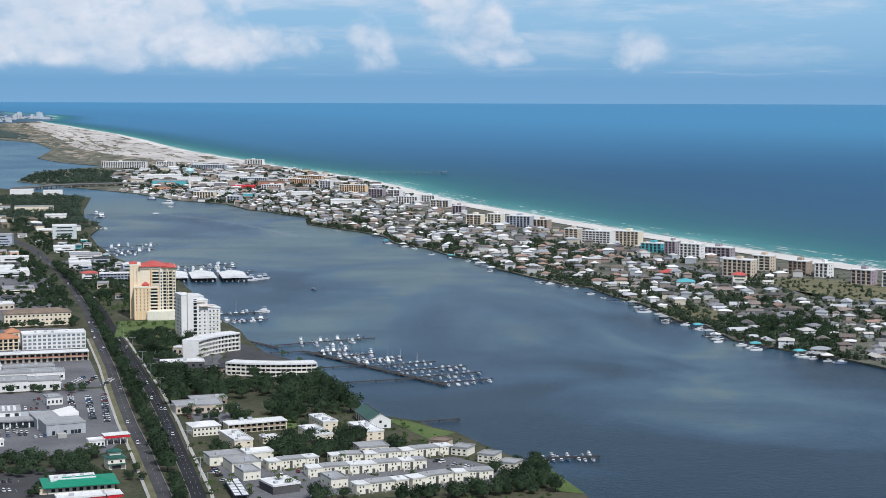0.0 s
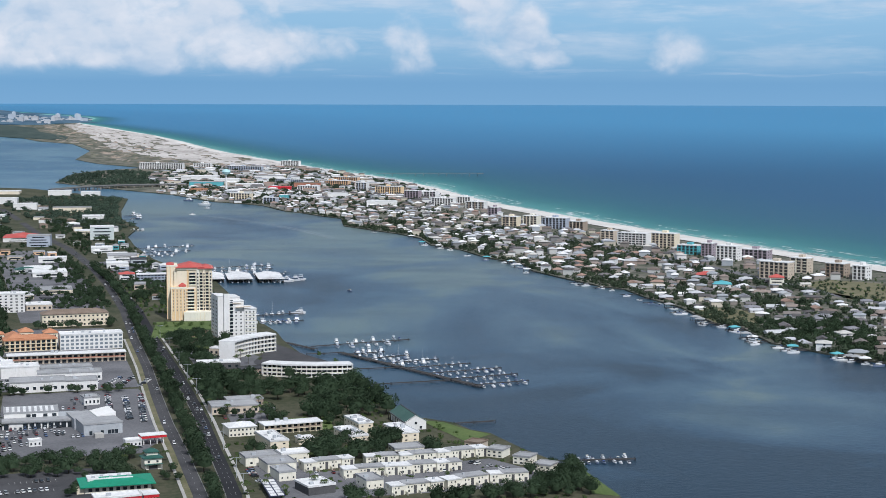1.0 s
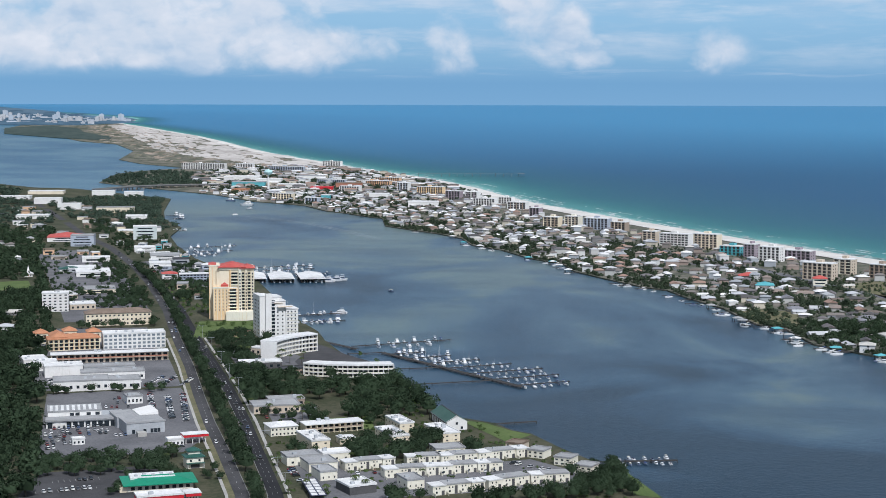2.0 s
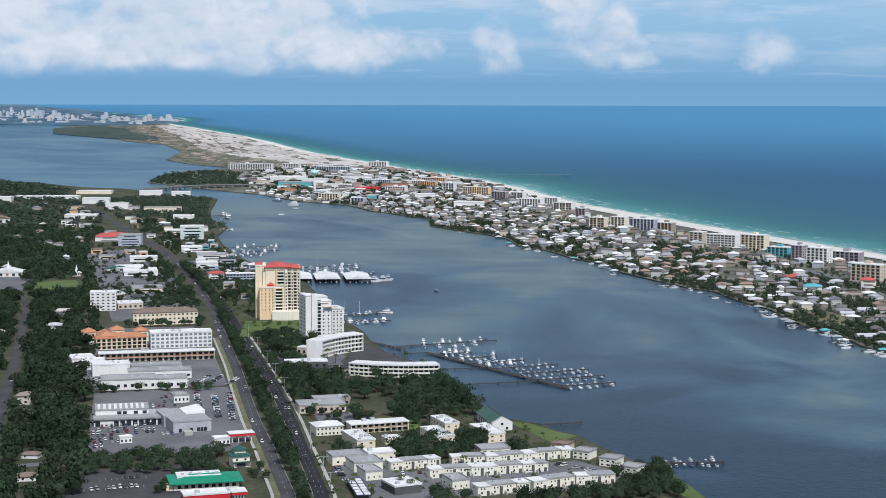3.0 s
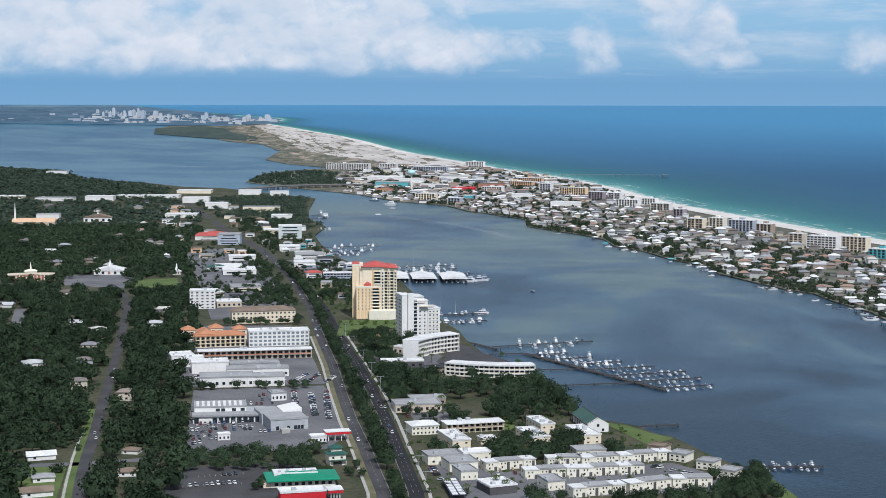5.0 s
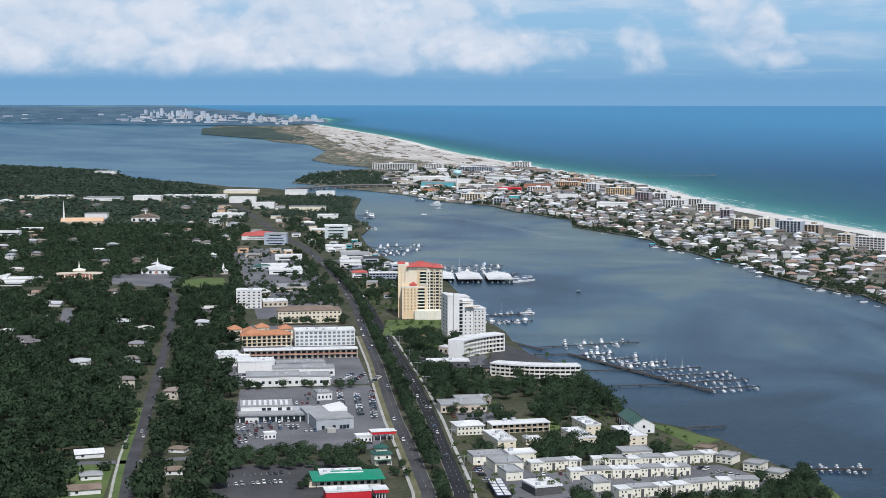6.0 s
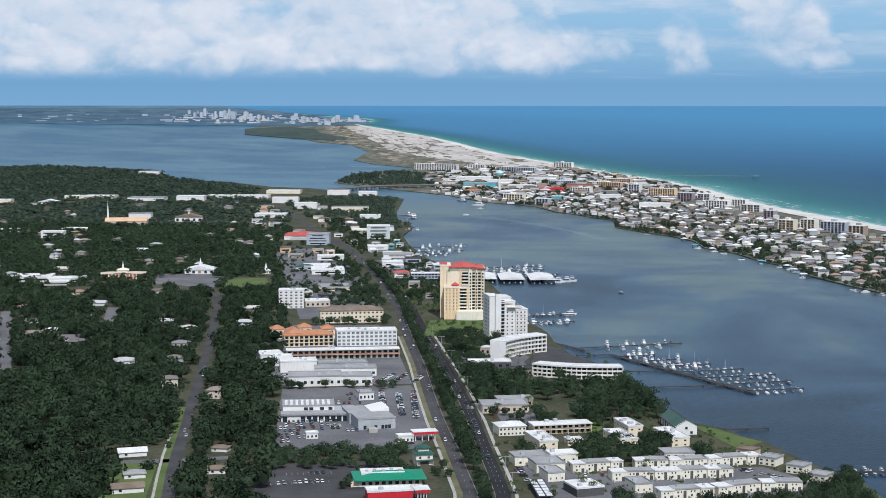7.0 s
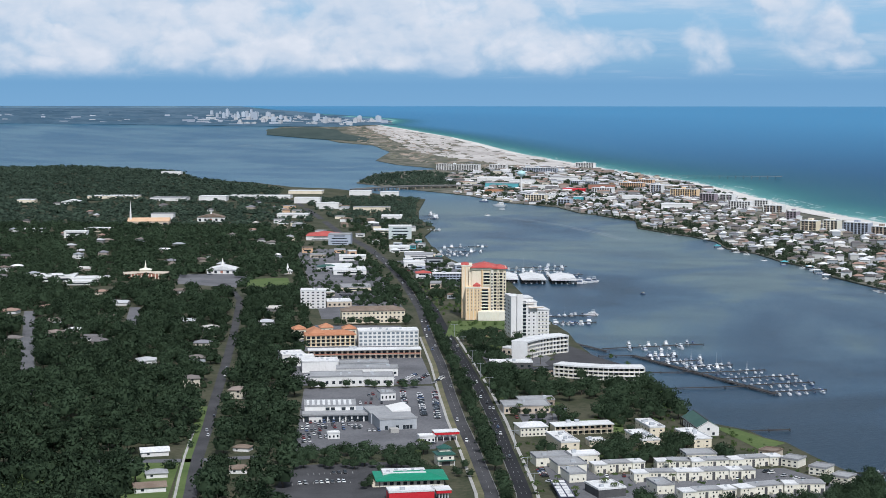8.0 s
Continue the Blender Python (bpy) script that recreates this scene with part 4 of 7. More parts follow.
def block(label, category, x0, y0, x1, y1, back, h, wall, roof, floors=0, bays=0, side=0, flat=True, rise=2.2, name="building", units=2, tall=0.38, wide=0.42, glass=None):
    """A building with a flat roof behind a parapet, or a hipped one, windows on its front and sides."""
    if y0 > 1480 and h < 9:
        h, back = h * 0.72, back * 1.3
    m, w = frontage(x0, y0, x1, y1, back)
    t = thing(name, m, label, category)
    body = part("wall", Shape().box(0, w, 0, back, -0.3, h), wall, t)
    if flat:
        r = Shape().box(-0.25, w + 0.25, -0.25, back + 0.25, h, h + 0.35)
        for a in ((-0.25, w + 0.25, -0.25, 0.15), (-0.25, w + 0.25, back - 0.15, back + 0.25), (-0.25, 0.15, 0.15, back - 0.15), (w - 0.15, w + 0.25, 0.15, back - 0.15)):
            r.box(*a, h + 0.35, h + 0.9)
        top = part("roof", r, roof, t)
        for i in range(units if y0 < 1500 else 0):
            piece("roof_unit", GREY_WALL, top, random.uniform(0.15, 0.85) * w, random.uniform(0.25, 0.75) * back, h + 0.35, random.uniform(1.2, 2.6), random.uniform(1.2, 2.4), random.uniform(0.9, 1.6))
    else:
        part("roof", Shape().hip(0, w, 0, back, h, rise), roof, t)
    if floors and 1480 < y0 < 2350:
        for f in range(floors):
            piece("window_band", GLASS, body, w / 2, -0.03, h * (f + 0.34) / floors, w * random.uniform(0.5, 0.85), 0.16, h / floors * 0.36)
    elif floors and y0 < 1481:
        window_rows(body, w, h, floors, bays, wide=wide, tall=tall, material=glass)
        if side:
            window_rows(body, back, h, floors, side, x_side=w if x0 < 0 else 0.0, wide=wide * 0.8, tall=tall, material=glass)
    return t, w


def gallery(label, category, x0, y0, x1, y1, back, h, wall, roof, floors, bays, name="building", rail=None, flat=True):
    """A building whose floors open on galleries with slabs, posts and rails along the front."""
    m, w = frontage(x0, y0, x1, y1, back)
    t = thing(name, m, label, category)
    fh, bw = h / floors, w / bays
    body = part("wall", Shape().box(0, w, 1.7, back, -0.3, h), wall, t)
    part("end_wall", Shape().box(0, 0.4, 0, 1.7, -0.3, h), wall, t)
    part("end_wall", Shape().box(w - 0.4, w, 0, 1.7, -0.3, h), wall, t)
    if flat:
        part("roof", Shape().box(-0.4, w + 0.4, -0.5, back + 0.4, h, h + 0.55), roof, t)
        for i in range(2):
            piece("roof_unit", GREY_WALL, t, random.uniform(0.2, 0.8) * w, random.uniform(0.4, 0.8) * back, h + 0.55, 2.4, 2.2, 1.5)
    else:
        part("roof", Shape().hip(0, w, 0, back, h, 2.6), roof, t)
    for f in range(floors):
        if f:
            piece("floor_slab", wall, t, w / 2, 0.85, f * fh - 0.15, w - 0.8, 1.75, 0.3)
            piece("railing", rail or wall, t, w / 2, 0.06, f * fh + 0.15, w - 0.8, 0.1, 0.85)
        for b in range(bays):
            piece("window", GLASS, body, (b + 0.5) * bw, 1.68, f * fh + 0.3, bw * 0.62, 0.16, fh * 0.66)
    for b in range(1, bays):
        piece("post", wall, t, b * bw, 0.2, 0, 0.35, 0.35, h)
    return t, w


# wall colour darkened to stand for the shade inside balconies
BALCONY_SHADE = surface("dark_balcony_depths", (0.065, 0.065, 0.07), (0.15, 0.145, 0.14), 0.6, 0.25, 1.2)


def condo(label, x0, y0, x1, y1, back, h, wall, roof=None, storey=3.0, bay=5.2, trim=None, flat_bands=False):
    """Beach tower block turned to fit the camera's view: dark glass depths with balcony shade painted in behind slabs
    and rails, broad piers between the flats, solid ends, a lift house.
    """
    cx, cy, back = (x0 + x1) / 2, (y0 + y1) / 2, min(back, 16)
    # width and turn fitted to the camera's view, so the right end shows
    w = (math.hypot(x1 - x0, y1 - y0) * 0.9 - back * 0.42) / 0.91
    a = -math.atan2(cx, cy) - radians(25)
    ux, uy = math.cos(a) * w / 2, math.sin(a) * w / 2
    m, w = frontage(cx - ux - 3, cy - uy, cx + ux - 3, cy + uy, back)
    t = thing("apartment_block", m, label + " facing the beach", "apartment block", "blocks along the beach")
    h *= 0.78
    n = max(3, int(h / storey))
    fh = h / n
    trim = wall if trim is None else trim
    part("wall", Shape().box(0.3, w - 0.3, 1.7, back - 0.4, -0.3, h - 0.1), BALCONY_SHADE, t, "dark glass and rooms behind balconies")
    part("end_wall", Shape().box(-0.2, 0.7, -0.1, back + 0.1, -0.3, h + 0.5), wall, t)
    part("end_wall", Shape().box(w - 0.7, w + 0.2, -0.1, back + 0.1, -0.3, h + 0.5), wall, t)
    part("back_wall", Shape().box(0.7, w - 0.7, back - 0.4, back, -0.3, h), wall, t)
    part("roof", Shape().box(-0.3, w + 0.3, -0.3, back + 0.3, h, h + 0.9).box(1.0, w - 1.0, 1.2, back - 1, h + 0.9, h + 1.05), roof or WHITE_ROOF, t, "pale flat roof")
    part("lift_house", Shape().box(w * 0.38, w * 0.38 + min(7, w * 0.25), back * 0.35, back * 0.8, h + 0.9, h + 3.8), wall, t)
    for i in range(n):
        piece("balcony_slab", wall, t, w / 2, 0.95, i * fh - 0.12, w - 1.4, 1.5, 0.34)
        if y0 < 2300:
            piece("railing", trim, t, w / 2, 0.25, i * fh + 0.22, w - 1.4, 0.12, 0.95 if flat_bands else 0.6)
    k = max(3, int(w / bay))
    for i in range(1, k):
        piece("pier", trim if i % 2 else wall, t, w * i / k, 0.75, 0, 0.5 if flat_bands else 1.5, 1.9, h)
    for i in range(n if y0 < 1990 else 0):
        for u in (0.3, 0.62):
            piece("window", GLASS, t, w + 0.22, back * u, i * fh + 0.9, 0.16, 1.2, 1.3)
    return t


# -- the tall tower with the red roof --
def red_tower():
    m = place(-122, 1392, 5, 1.6)
    clear(-120, 1400, -85, 1390, 22), clear(-112, 1330, -85, 1330, 14)
    t = thing("tower_block", m, "tall cream and yellow apartment tower with red tile roofs", "apartment tower")
    part("wall", Shape().box(9, 39, 2.5, 26, -0.5, 45.5), CREAM, t, "cream stucco walls")
    slab = part("wing", Shape().box(0, 9.4, 6, 27, -0.5, 47.5).box(6.5, 18.5, 3.5, 6, -0.5, 44.5), CREAM, t, "tall cream side wing")
    wing = part("wing", Shape().box(3.6, 16.6, -4, 6, -0.5, 29.0).box(16.6, 24.4, -1.5, 3, -0.5, 27.5), YELLOW, t, "yellow lower wing")
    part("podium", Shape().prism([(14.5, -8), (25, -10), (33, -9.4), (39, -6.5), (40, 4), (14.5, 4)], -0.5, 7.6), PALE_CREAM, t, "pale rounded podium")
    part("cornice", Shape().box(8.6, 39.5, 1.6, 2.6, 43.6, 45.5).box(-0.3, 9.6, 5.6, 6.1, 46.2, 47.5).box(3.3, 16.9, -4.4, -3.9, 27.8, 29.2), PALE_CREAM, t, "pale moulded cornice")
    part("roof", Shape().hip(9, 31, 1.5, 27, 45.5, 3.6, 1.2, 7.0), RED_ROOF, t, "red tile hip roof")
    part("roof", Shape().hip(27.5, 39.5, 1.2, 22, 44.6, 2.4, 1.0, 4.0), RED_ROOF, t, "red tile lower hip roof")
    part("roof", Shape().hip(0, 6, 7, 24, 47.5, 1.2, 0.5), RED_ROOF, t, "small red tile roof of the side wing")
    part("roof", Shape().hip(10.5, 16.4, -1.0, 5, 30.0, 2.2, 0.4).box(10.5, 16.4, -1, 5, 29, 30), RED_ROOF, t, "small red tile roof of the lower wing")
    part("roof", Shape().box(17.0, 24.0, -1.2, 2.5, 27.5, 28.0), WHITE_ROOF, t, "pale terrace")
    for x0, x1, y, top, mat in ((25.2, 28.4, 0.7, 43.6, PALE_CREAM), (31.0, 33.4, 1.1, 43.6, CREAM), (36.2, 39.4, 0.9, 42.5, CREAM), (17.3, 19.0, 1.2, 43.6, YELLOW)):
        part("bay", Shape().prism([(x0, 2.6), (x0 + 0.5, y), (x1 - 0.5, y), (x1, 2.6)], 7.4, top), mat, t, "projecting stucco bay")
    for x in (4.0, 7.2, 10.4, 13.6, 16.2):
        piece("pilaster", CREAM, wing, x, -4.2, -0.3, 0.7, 0.6, 28.6)
    for x in (0.4, 3.4, 6.6, 9.0):
        piece("pilaster", YELLOW, slab, x, 5.85, 29.4 if x > 3.5 else -0.3, 0.6, 0.5, 16.6 if x > 3.5 else 46.2)
    for x in (16.0, 20.0, 24.5, 28.5, 32.0, 35.5, 38.5):
        piece("pilaster", CREAM, t, x, -9.6 if 20 < x < 34 else -7.6, 0, 0.4, 0.5, 7.4)
    fh = 2.82
    for i in range(13):
        z = 8.2 + i * fh
        if z < 26:
            piece("window", GLASS, wing, 20.6, -1.55, z, 5.6, 0.3, 1.75)
            piece("balcony_slab", PALE_CREAM, wing, 20.5, -2.0, z - 0.75, 7.4, 1.3, 0.35)
            piece("railing", PALE_CREAM, wing, 20.5, -2.6, z - 0.4, 7.2, 0.12, 0.65)
            for x in (5.6, 8.8, 12.0, 14.9):
                piece("window", RECESS, wing, x, -4.02, z, 0.7, 0.2, 1.5)
        if z < 42:
            if z > 28.5:
                piece("window", GLASS, t, 22.1, 2.45, z, 5.4, 0.3, 1.8)
                piece("balcony_slab", PALE_CREAM, t, 22.1, 1.8, z - 0.75, 6.2, 1.6, 0.35)
                piece("railing", PALE_CREAM, t, 22.1, 1.05, z - 0.4, 6.0, 0.12, 0.65)
                piece("window", RECESS, slab, 12.5, 3.45, z, 1.1, 0.2, 1.6)
            piece("window", GLASS, t, 26.8, 0.66, z, 1.1, 0.2, 1.5)
            for x, w in ((29.7, 2.2), (34.8, 2.4)):
                piece("window", GLASS, t, x, 2.45, z, w, 0.3, 1.75)
                piece("balcony_slab", PALE_CREAM, t, x, 1.9, z - 0.7, w + 0.5, 1.3, 0.35)
            piece("window", GLASS, t, 32.2, 1.06, z, 0.9, 0.2, 1.5)
            piece("window", GLASS, t, 37.8, 0.86, z, 1.2, 0.2, 1.5)
            for y in (8, 13, 18, 23):
                piece("window", GLASS, t, 39.02, y, z, 0.2, 1.6, 1.7)
        for y in (10, 16, 22):
            piece("window", RECESS, slab, -0.02, y, z, 0.2, 1.2, 1.5)


red_tower()


def white_tower():
    m = place(-71.5, 1281, 17, 1.6)
    clear(-68, 1292, -45, 1298, 14)
    t = thing("tower_block", m, "white stepped apartment tower with pale recessed balconies", "apartment tower")
    part("wall", Shape().box(0, 9, 2, 24, -0.5, 33.5), WHITE, t, "tall white stair and lift wall")
    part("wall", Shape().box(9, 21, 0, 22, -0.5, 29.0).box(9, 18, 2, 20, 29.0, 32.0), WHITE, t, "white stepped upper storeys")
    part("wall", Shape().box(21, 31, -1.5, 20, -0.5, 22.5), WHITE, t, "white lower shoulder")
    part("wall", Shape().box(4.5, 9.3, -0.5, 2, -0.5, 35.5), WHITE, t, "white lift shaft")
    part("roof", Shape().box(8.6, 21.4, -0.3, 22.3, 29.0, 29.7).box(8.6, 18.4, 1.6, 20.4, 32.0, 32.7), WHITE_ROOF, t)
    part("roof", Shape().box(20.7, 31.4, -1.9, 20.3, 22.5, 23.2), WHITE_ROOF, t)
    part("roof", Shape().prism([(-0.3, 1.7), (4.4, 1.7), (4.4, 24.2), (-0.3, 24.2)], 33.5, 34.0), WHITE_ROOF, t)
    piece("canopy", TAN, t, 20, -0.8, 24.4, 12.0, 4.0, 0.5)
    piece("canopy", TAN, t, 15, 0.6, 27.6, 7.0, 3.0, 0.4)
    for i in range(10):
        z = 2.2 + i * 2.95
        if z < 29:
            piece("window", GLASS, t, 10.6, -0.02, z - 0.4, 2.8, 0.3, 2.0)
            piece("balcony_slab", WHITE, t, 10.7, -0.55, z - 0.9, 3.0, 1.2, 0.3)
        if z < 21:
            for x in (14.5, 18.5):
                piece("window", GLASS, t, x, -0.02, z, 1.1, 0.3, 1.1)
            for x in (22.6, 25.6, 28.6):
                piece("window", GLASS, t, x, -1.52, z, 1.1, 0.3, 1.1)
            piece("railing", PALE_CREAM, t, 26, -1.75, z - 0.8, 9.0, 0.3, 0.5)
        for y in (6, 11, 16, 21):
            piece("window", GLASS, t, -0.02, y, z, 0.2, 1.2, 1.3)
        for y in (4, 9, 14):
            if z < 21:
                piece("window", GLASS, t, 31.02, y, z, 0.2, 1.4, 1.4)


white_tower()


def curved_hotel(label, cx, cy, radius, a0, a1, back, h, floors, bays, name="hotel"):
    """A hotel bent round a circle of the plan, its concave side to the viewer: galleries, fins and a white overhanging roof."""
    t = thing(name, Matrix.Translation((cx, cy, 1.6)), label, "hotel", "curved hotel wings")
    n = bays
    ang = [radians(a0 + (a1 - a0) * i / n) for i in range(n + 1)]

    def ring(r0, r1, z0, z1, a=ang):
        s = Shape()
        k = len(a)
        for r, z in ((r0, z0), (r1, z0), (r1, z1), (r0, z1)):
            s.v += [(r * math.cos(q), r * math.sin(q), z) for q in a]
        for j in range(4):
            b = (j + 1) % 4
            s.f += [(j * k + i, j * k + i + 1, b * k + i + 1, b * k + i) for i in range(k - 1)]
        s.f += [tuple(j * k for j in range(4)), tuple(j * k + k - 1 for j in (3, 2, 1, 0))]
        return s

    for q in ang:
        clear(cx + radius * math.cos(q), cy + radius * math.sin(q), cx + (radius + back) * math.cos(q), cy + (radius + back) * math.sin(q), 3)
    # gallery shade is put into this dark wall colour
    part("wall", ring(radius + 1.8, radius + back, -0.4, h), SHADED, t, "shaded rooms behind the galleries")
    part("roof", ring(radius - 0.9, radius + back + 0.6, h, h + 1.1), WHITE_ROOF, t, "white overhanging roof")
    fh = h / floors
    for i in range(floors):
        part("floor_slab", ring(radius, radius + 1.8, i * fh - 0.2, i * fh + 0.25), WHITE, t)
        part("railing", ring(radius, radius + 0.15, i * fh + 0.25, i * fh + 1.05), PALE_CREAM, t)
    for i, q in enumerate(ang):
        end = i in (0, n)
        o = piece("end_wall" if end else "fin", WHITE, t, (radius + (back / 2 if end else 0.9)) * math.cos(q), (radius + (back / 2 if end else 0.9)) * math.sin(q), -0.4, (back + 0.6) if end else 1.9, 0.6 if end else 0.4, h + 0.4, math.degrees(q))
    for f in range(floors):
        for i in range(n):
            q = (ang[i] + ang[i + 1]) / 2
            piece("window", GLASS, t, (radius + 1.75) * math.cos(q), (radius + 1.75) * math.sin(q), f * fh + 0.3, 0.2, abs(radius * (ang[1] - ang[0])) * 0.6, fh * 0.6, math.degrees(q))
    return t


curved_hotel("white curved four-storey hotel wing with balconies", 18, 1148, 76, 161, 124, 12, 12.5, 4, 14)
curved_hotel("white curved three-storey hotel wing behind trees", 12, 1188, -98, 63.5, 101, 11, 8.2, 3, 18)
block("low white entrance block of the curved hotel", "building", -74, 1196, -55, 1186, 9, 5.0, TAN, WHITE_ROOF, 1, 5)
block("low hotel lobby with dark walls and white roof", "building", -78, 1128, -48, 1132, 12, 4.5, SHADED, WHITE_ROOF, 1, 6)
block("low brown lobby with flat dark roof", "building", -46, 1098, -28, 1104, 10, 4.5, BROWN, DARK_ROOF, 1, 5)
sheet("car_park", [(-26, 1248), (-18, 1232), (-2, 1192), (15, 1160), (24, 1116), (-28, 1108), (-40, 1160)], 1.70, WORN_ASPHALT, "dark asphalt lot beside the water", "car park")
clear(-16, 1222, 10, 1140, 13), clear(-24, 1190, 0, 1130, 12)

# -- commercial strip on the inland side of the road --
def green_restaurant():
    m, w = frontage(-108.5, 767.4, -75.5, 775, 20)
    t = thing("restaurant", m, "low restaurant with a bright green metal hip roof", "restaurant")
    part("wall", Shape().box(1, w - 1, 1, 19, -0.3, 3.3), PALE_CREAM, t)
    part("roof", Shape().hip(0, w, 0, 20, 3.3, 2.4, 1.2), GREEN_ROOF, t, "green ribbed metal roof")
    part("roof_deck", Shape().box(3, w - 9, 7, 17, 4.4, 5.7), WHITE_ROOF, t, "white flat deck in the green roof")
    for i in range(14):
        piece("seam", GREEN_ROOF, t, 1.0 + i * (w - 2) / 13, -0.6, 3.62, 0.12, 1.2, 0.14)
    for i in range(5):
        piece("roof_unit", GREY_WALL, t, 6 + i * 4.2, 10 + (i % 2) * 2.5, 5.7, 1.6, 1.6, 0.7)
    window_rows(t, w - 4, 3.2, 1, 9, y=0.95, x0=2)
    piece("porch", CREAM, t, -1.0, 4, 0, 3.5, 6, 2.6)


green_restaurant()


def red_canopy(x0, y0, x1, y1, back, h):
    m, w = frontage(x0, y0, x1, y1, back)
    t = thing("fuel_canopy", m, "flat canopy with a red fascia and white top on posts", "canopy", "red canopies")
    part("fascia", Shape().box(0, w, 0, back, h - 1.4, h), RED_PAINT, t, "red fascia")
    part("roof", Shape().box(-0.2, w + 0.2, -0.2, back + 0.2, h, h + 0.3), WHITE_ROOF, t, "white flat top")
    for i in range(4):
        for j in (1.2, back - 1.2):
            piece("post", WHITE, t, 1.5 + (w - 3) * i / 3, j, -0.2, 0.45, 0.45, h - 1.3)
    return t


block("red painted shop with a white overhanging roof", "shop", -99, 738, -78, 744, 9, 4.8, RED_PAINT, WHITE_ROOF, 0, 0, units=1)
red_canopy(-77, 744, -70, 746, 9, 5.0)
red_canopy(-91.7, 877.2, -78.3, 881.6, 8, 5.2)
block("low white shop beside the red canopy", "shop", -99.8, 872.8, -91.5, 875.6, 6, 3.4, WHITE, WHITE_ROOF, 1, 4, units=0)


def pavilion():
    m, w = frontage(-84.1, 817.6, -75.6, 820.6, 8)
    t = thing("pavilion", m, "two-tier cream pavilion with dark green hip roofs", "pavilion")
    part("wall", Shape().box(0, w, 0, 8, -0.3, 5.8), PALE_CREAM, t)
    part("roof", Shape().hip(0, w, 0, 8, 5.8, 1.8, 0.8), DARK_GREEN_ROOF, t, "dark green lower roof")
    part("lantern", Shape().box(1.6, w - 1.6, 2, 6.5, 6.8, 8.6), PALE_CREAM, t)
    part("roof", Shape().hip(1.6, w - 1.6, 2, 6.5, 8.6, 1.7, 0.8), DARK_GREEN_ROOF, t, "dark green upper roof")
    piece("doorway", SHADED, t, w / 2, -0.05, -0.2, w * 0.5, 0.3, 2.3)
    for x in (0.25, 0.75):
        piece("window", GLASS, t, w * x, -0.02, 3.6, 1.1, 0.2, 1.1)
    piece("porch_post", WHITE, t, 0.3, -1.6, -0.2, 0.3, 0.3, 3.0), piece("porch_post", WHITE, t, w - 0.3, -1.6, -0.2, 0.3, 0.3, 3.0)
    piece("porch_roof", DARK_GREEN_ROOF, t, w / 2, -0.9, 2.8, w + 0.6, 2.2, 0.25)


pavilion()


def dealership():
    m, w = frontage(-175.7, 924.4, -132.3, 932.4, 30)
    t = thing("car_showroom", m, "grey and white car workshop with a row of dark bays", "workshop")
    part("wall", Shape().box(0, w, 0, 10, -0.3, 4.5), WHITE, t)
    part("roof", Shape().box(-0.3, w + 0.3, -1.0, 10.0, 4.5, 5.0).box(-0.3, w + 0.3, -1.2, -1.0, 4.2, 5.3), GREY_ROOF, t)
    part("wall", Shape().box(1, w * 0.72, 10, 30, -0.3, 7.6), WHITE, t, "white upper workshop wall")
    top = part("roof", Shape().box(0.7, w * 0.72 + 0.3, 9.7, 30.3, 7.6, 8.1).box(0.7, w * 0.72 + 0.3, 9.7, 10.1, 8.1, 8.5).box(0.7, 1.1, 10.1, 30.3, 8.1, 8.5).box(w * 0.72 - 0.1, w * 0.72 + 0.3, 10.1, 30.3, 8.1, 8.5), GREY_ROOF, t)
    part("wall", Shape().box(w * 0.72, w, 10, 26, -0.3, 4.6), GREY_WALL, t, "grey rear wall")
    for i in range(12):
        piece("bay_door", GLASS if i not in (1, 2) else WHITE, t, 2.2 + i * (w - 4) / 11.2, -0.02, 0, 2.7, 0.3, 3.4)
    for i in (4, 5, 7, 8.6):
        piece("bay_door", GLASS, t, 2 + i * 3.2, 9.98, 5.2, 2.4, 0.3, 1.7)
    for i in range(9):
        piece("roof_panel", WHITE_ROOF, top, 3 + i * 3.2, 20, 8.1, 1.6, 17, 0.08)
    m, w = frontage(-126.8, 905, -106.0, 912.6, 42)
    t = thing("car_showroom", m, "grey car showroom with a slanted parapet", "showroom")
    part("wall", Shape().box(0, w, 0, 20, -0.3, 6.2), GREY_WALL, t)
    part("roof", Shape().box(-0.3, w + 0.3, -0.3, 20.3, 6.2, 6.7).box(-0.3, w + 0.3, -0.3, 0.1, 6.7, 7.3), GREY_ROOF, t)
    part("wall", Shape().box(-1, w + 1, 20, 42, -0.3, 6.0), GREY_WALL, t, "grey rear hall")
    part("parapet", Shape().add([(w * 0.55, 21, 6.7), (w + 1.2, 21, 8.6), (w + 1.2, 41, 8.6), (w * 0.55, 41, 6.7), (w * 0.55, 21, 6.2), (w + 1.2, 21, 6.2), (w + 1.2, 41, 6.2), (w * 0.55, 41, 6.2)], [(0, 1, 2, 3), (4, 5, 1, 0), (5, 6, 2, 1), (6, 7, 3, 2), (7, 4, 0, 3)]), WHITE, t, "white slanted parapet roof")
    part("roof", Shape().box(-1.3, w * 0.54, 20.4, 42.3, 6.0, 6.5), GREY_ROOF, t)
    for x in (4.0, 10.5, 14.6, 16.6, 18.6):
        piece("window", GLASS, t, x, -0.02, 0.4, 1.7, 0.3, 2.2)
    piece("porch", CONCRETE, t, 7, -6.5, -0.2, 5, 5, 2.6)


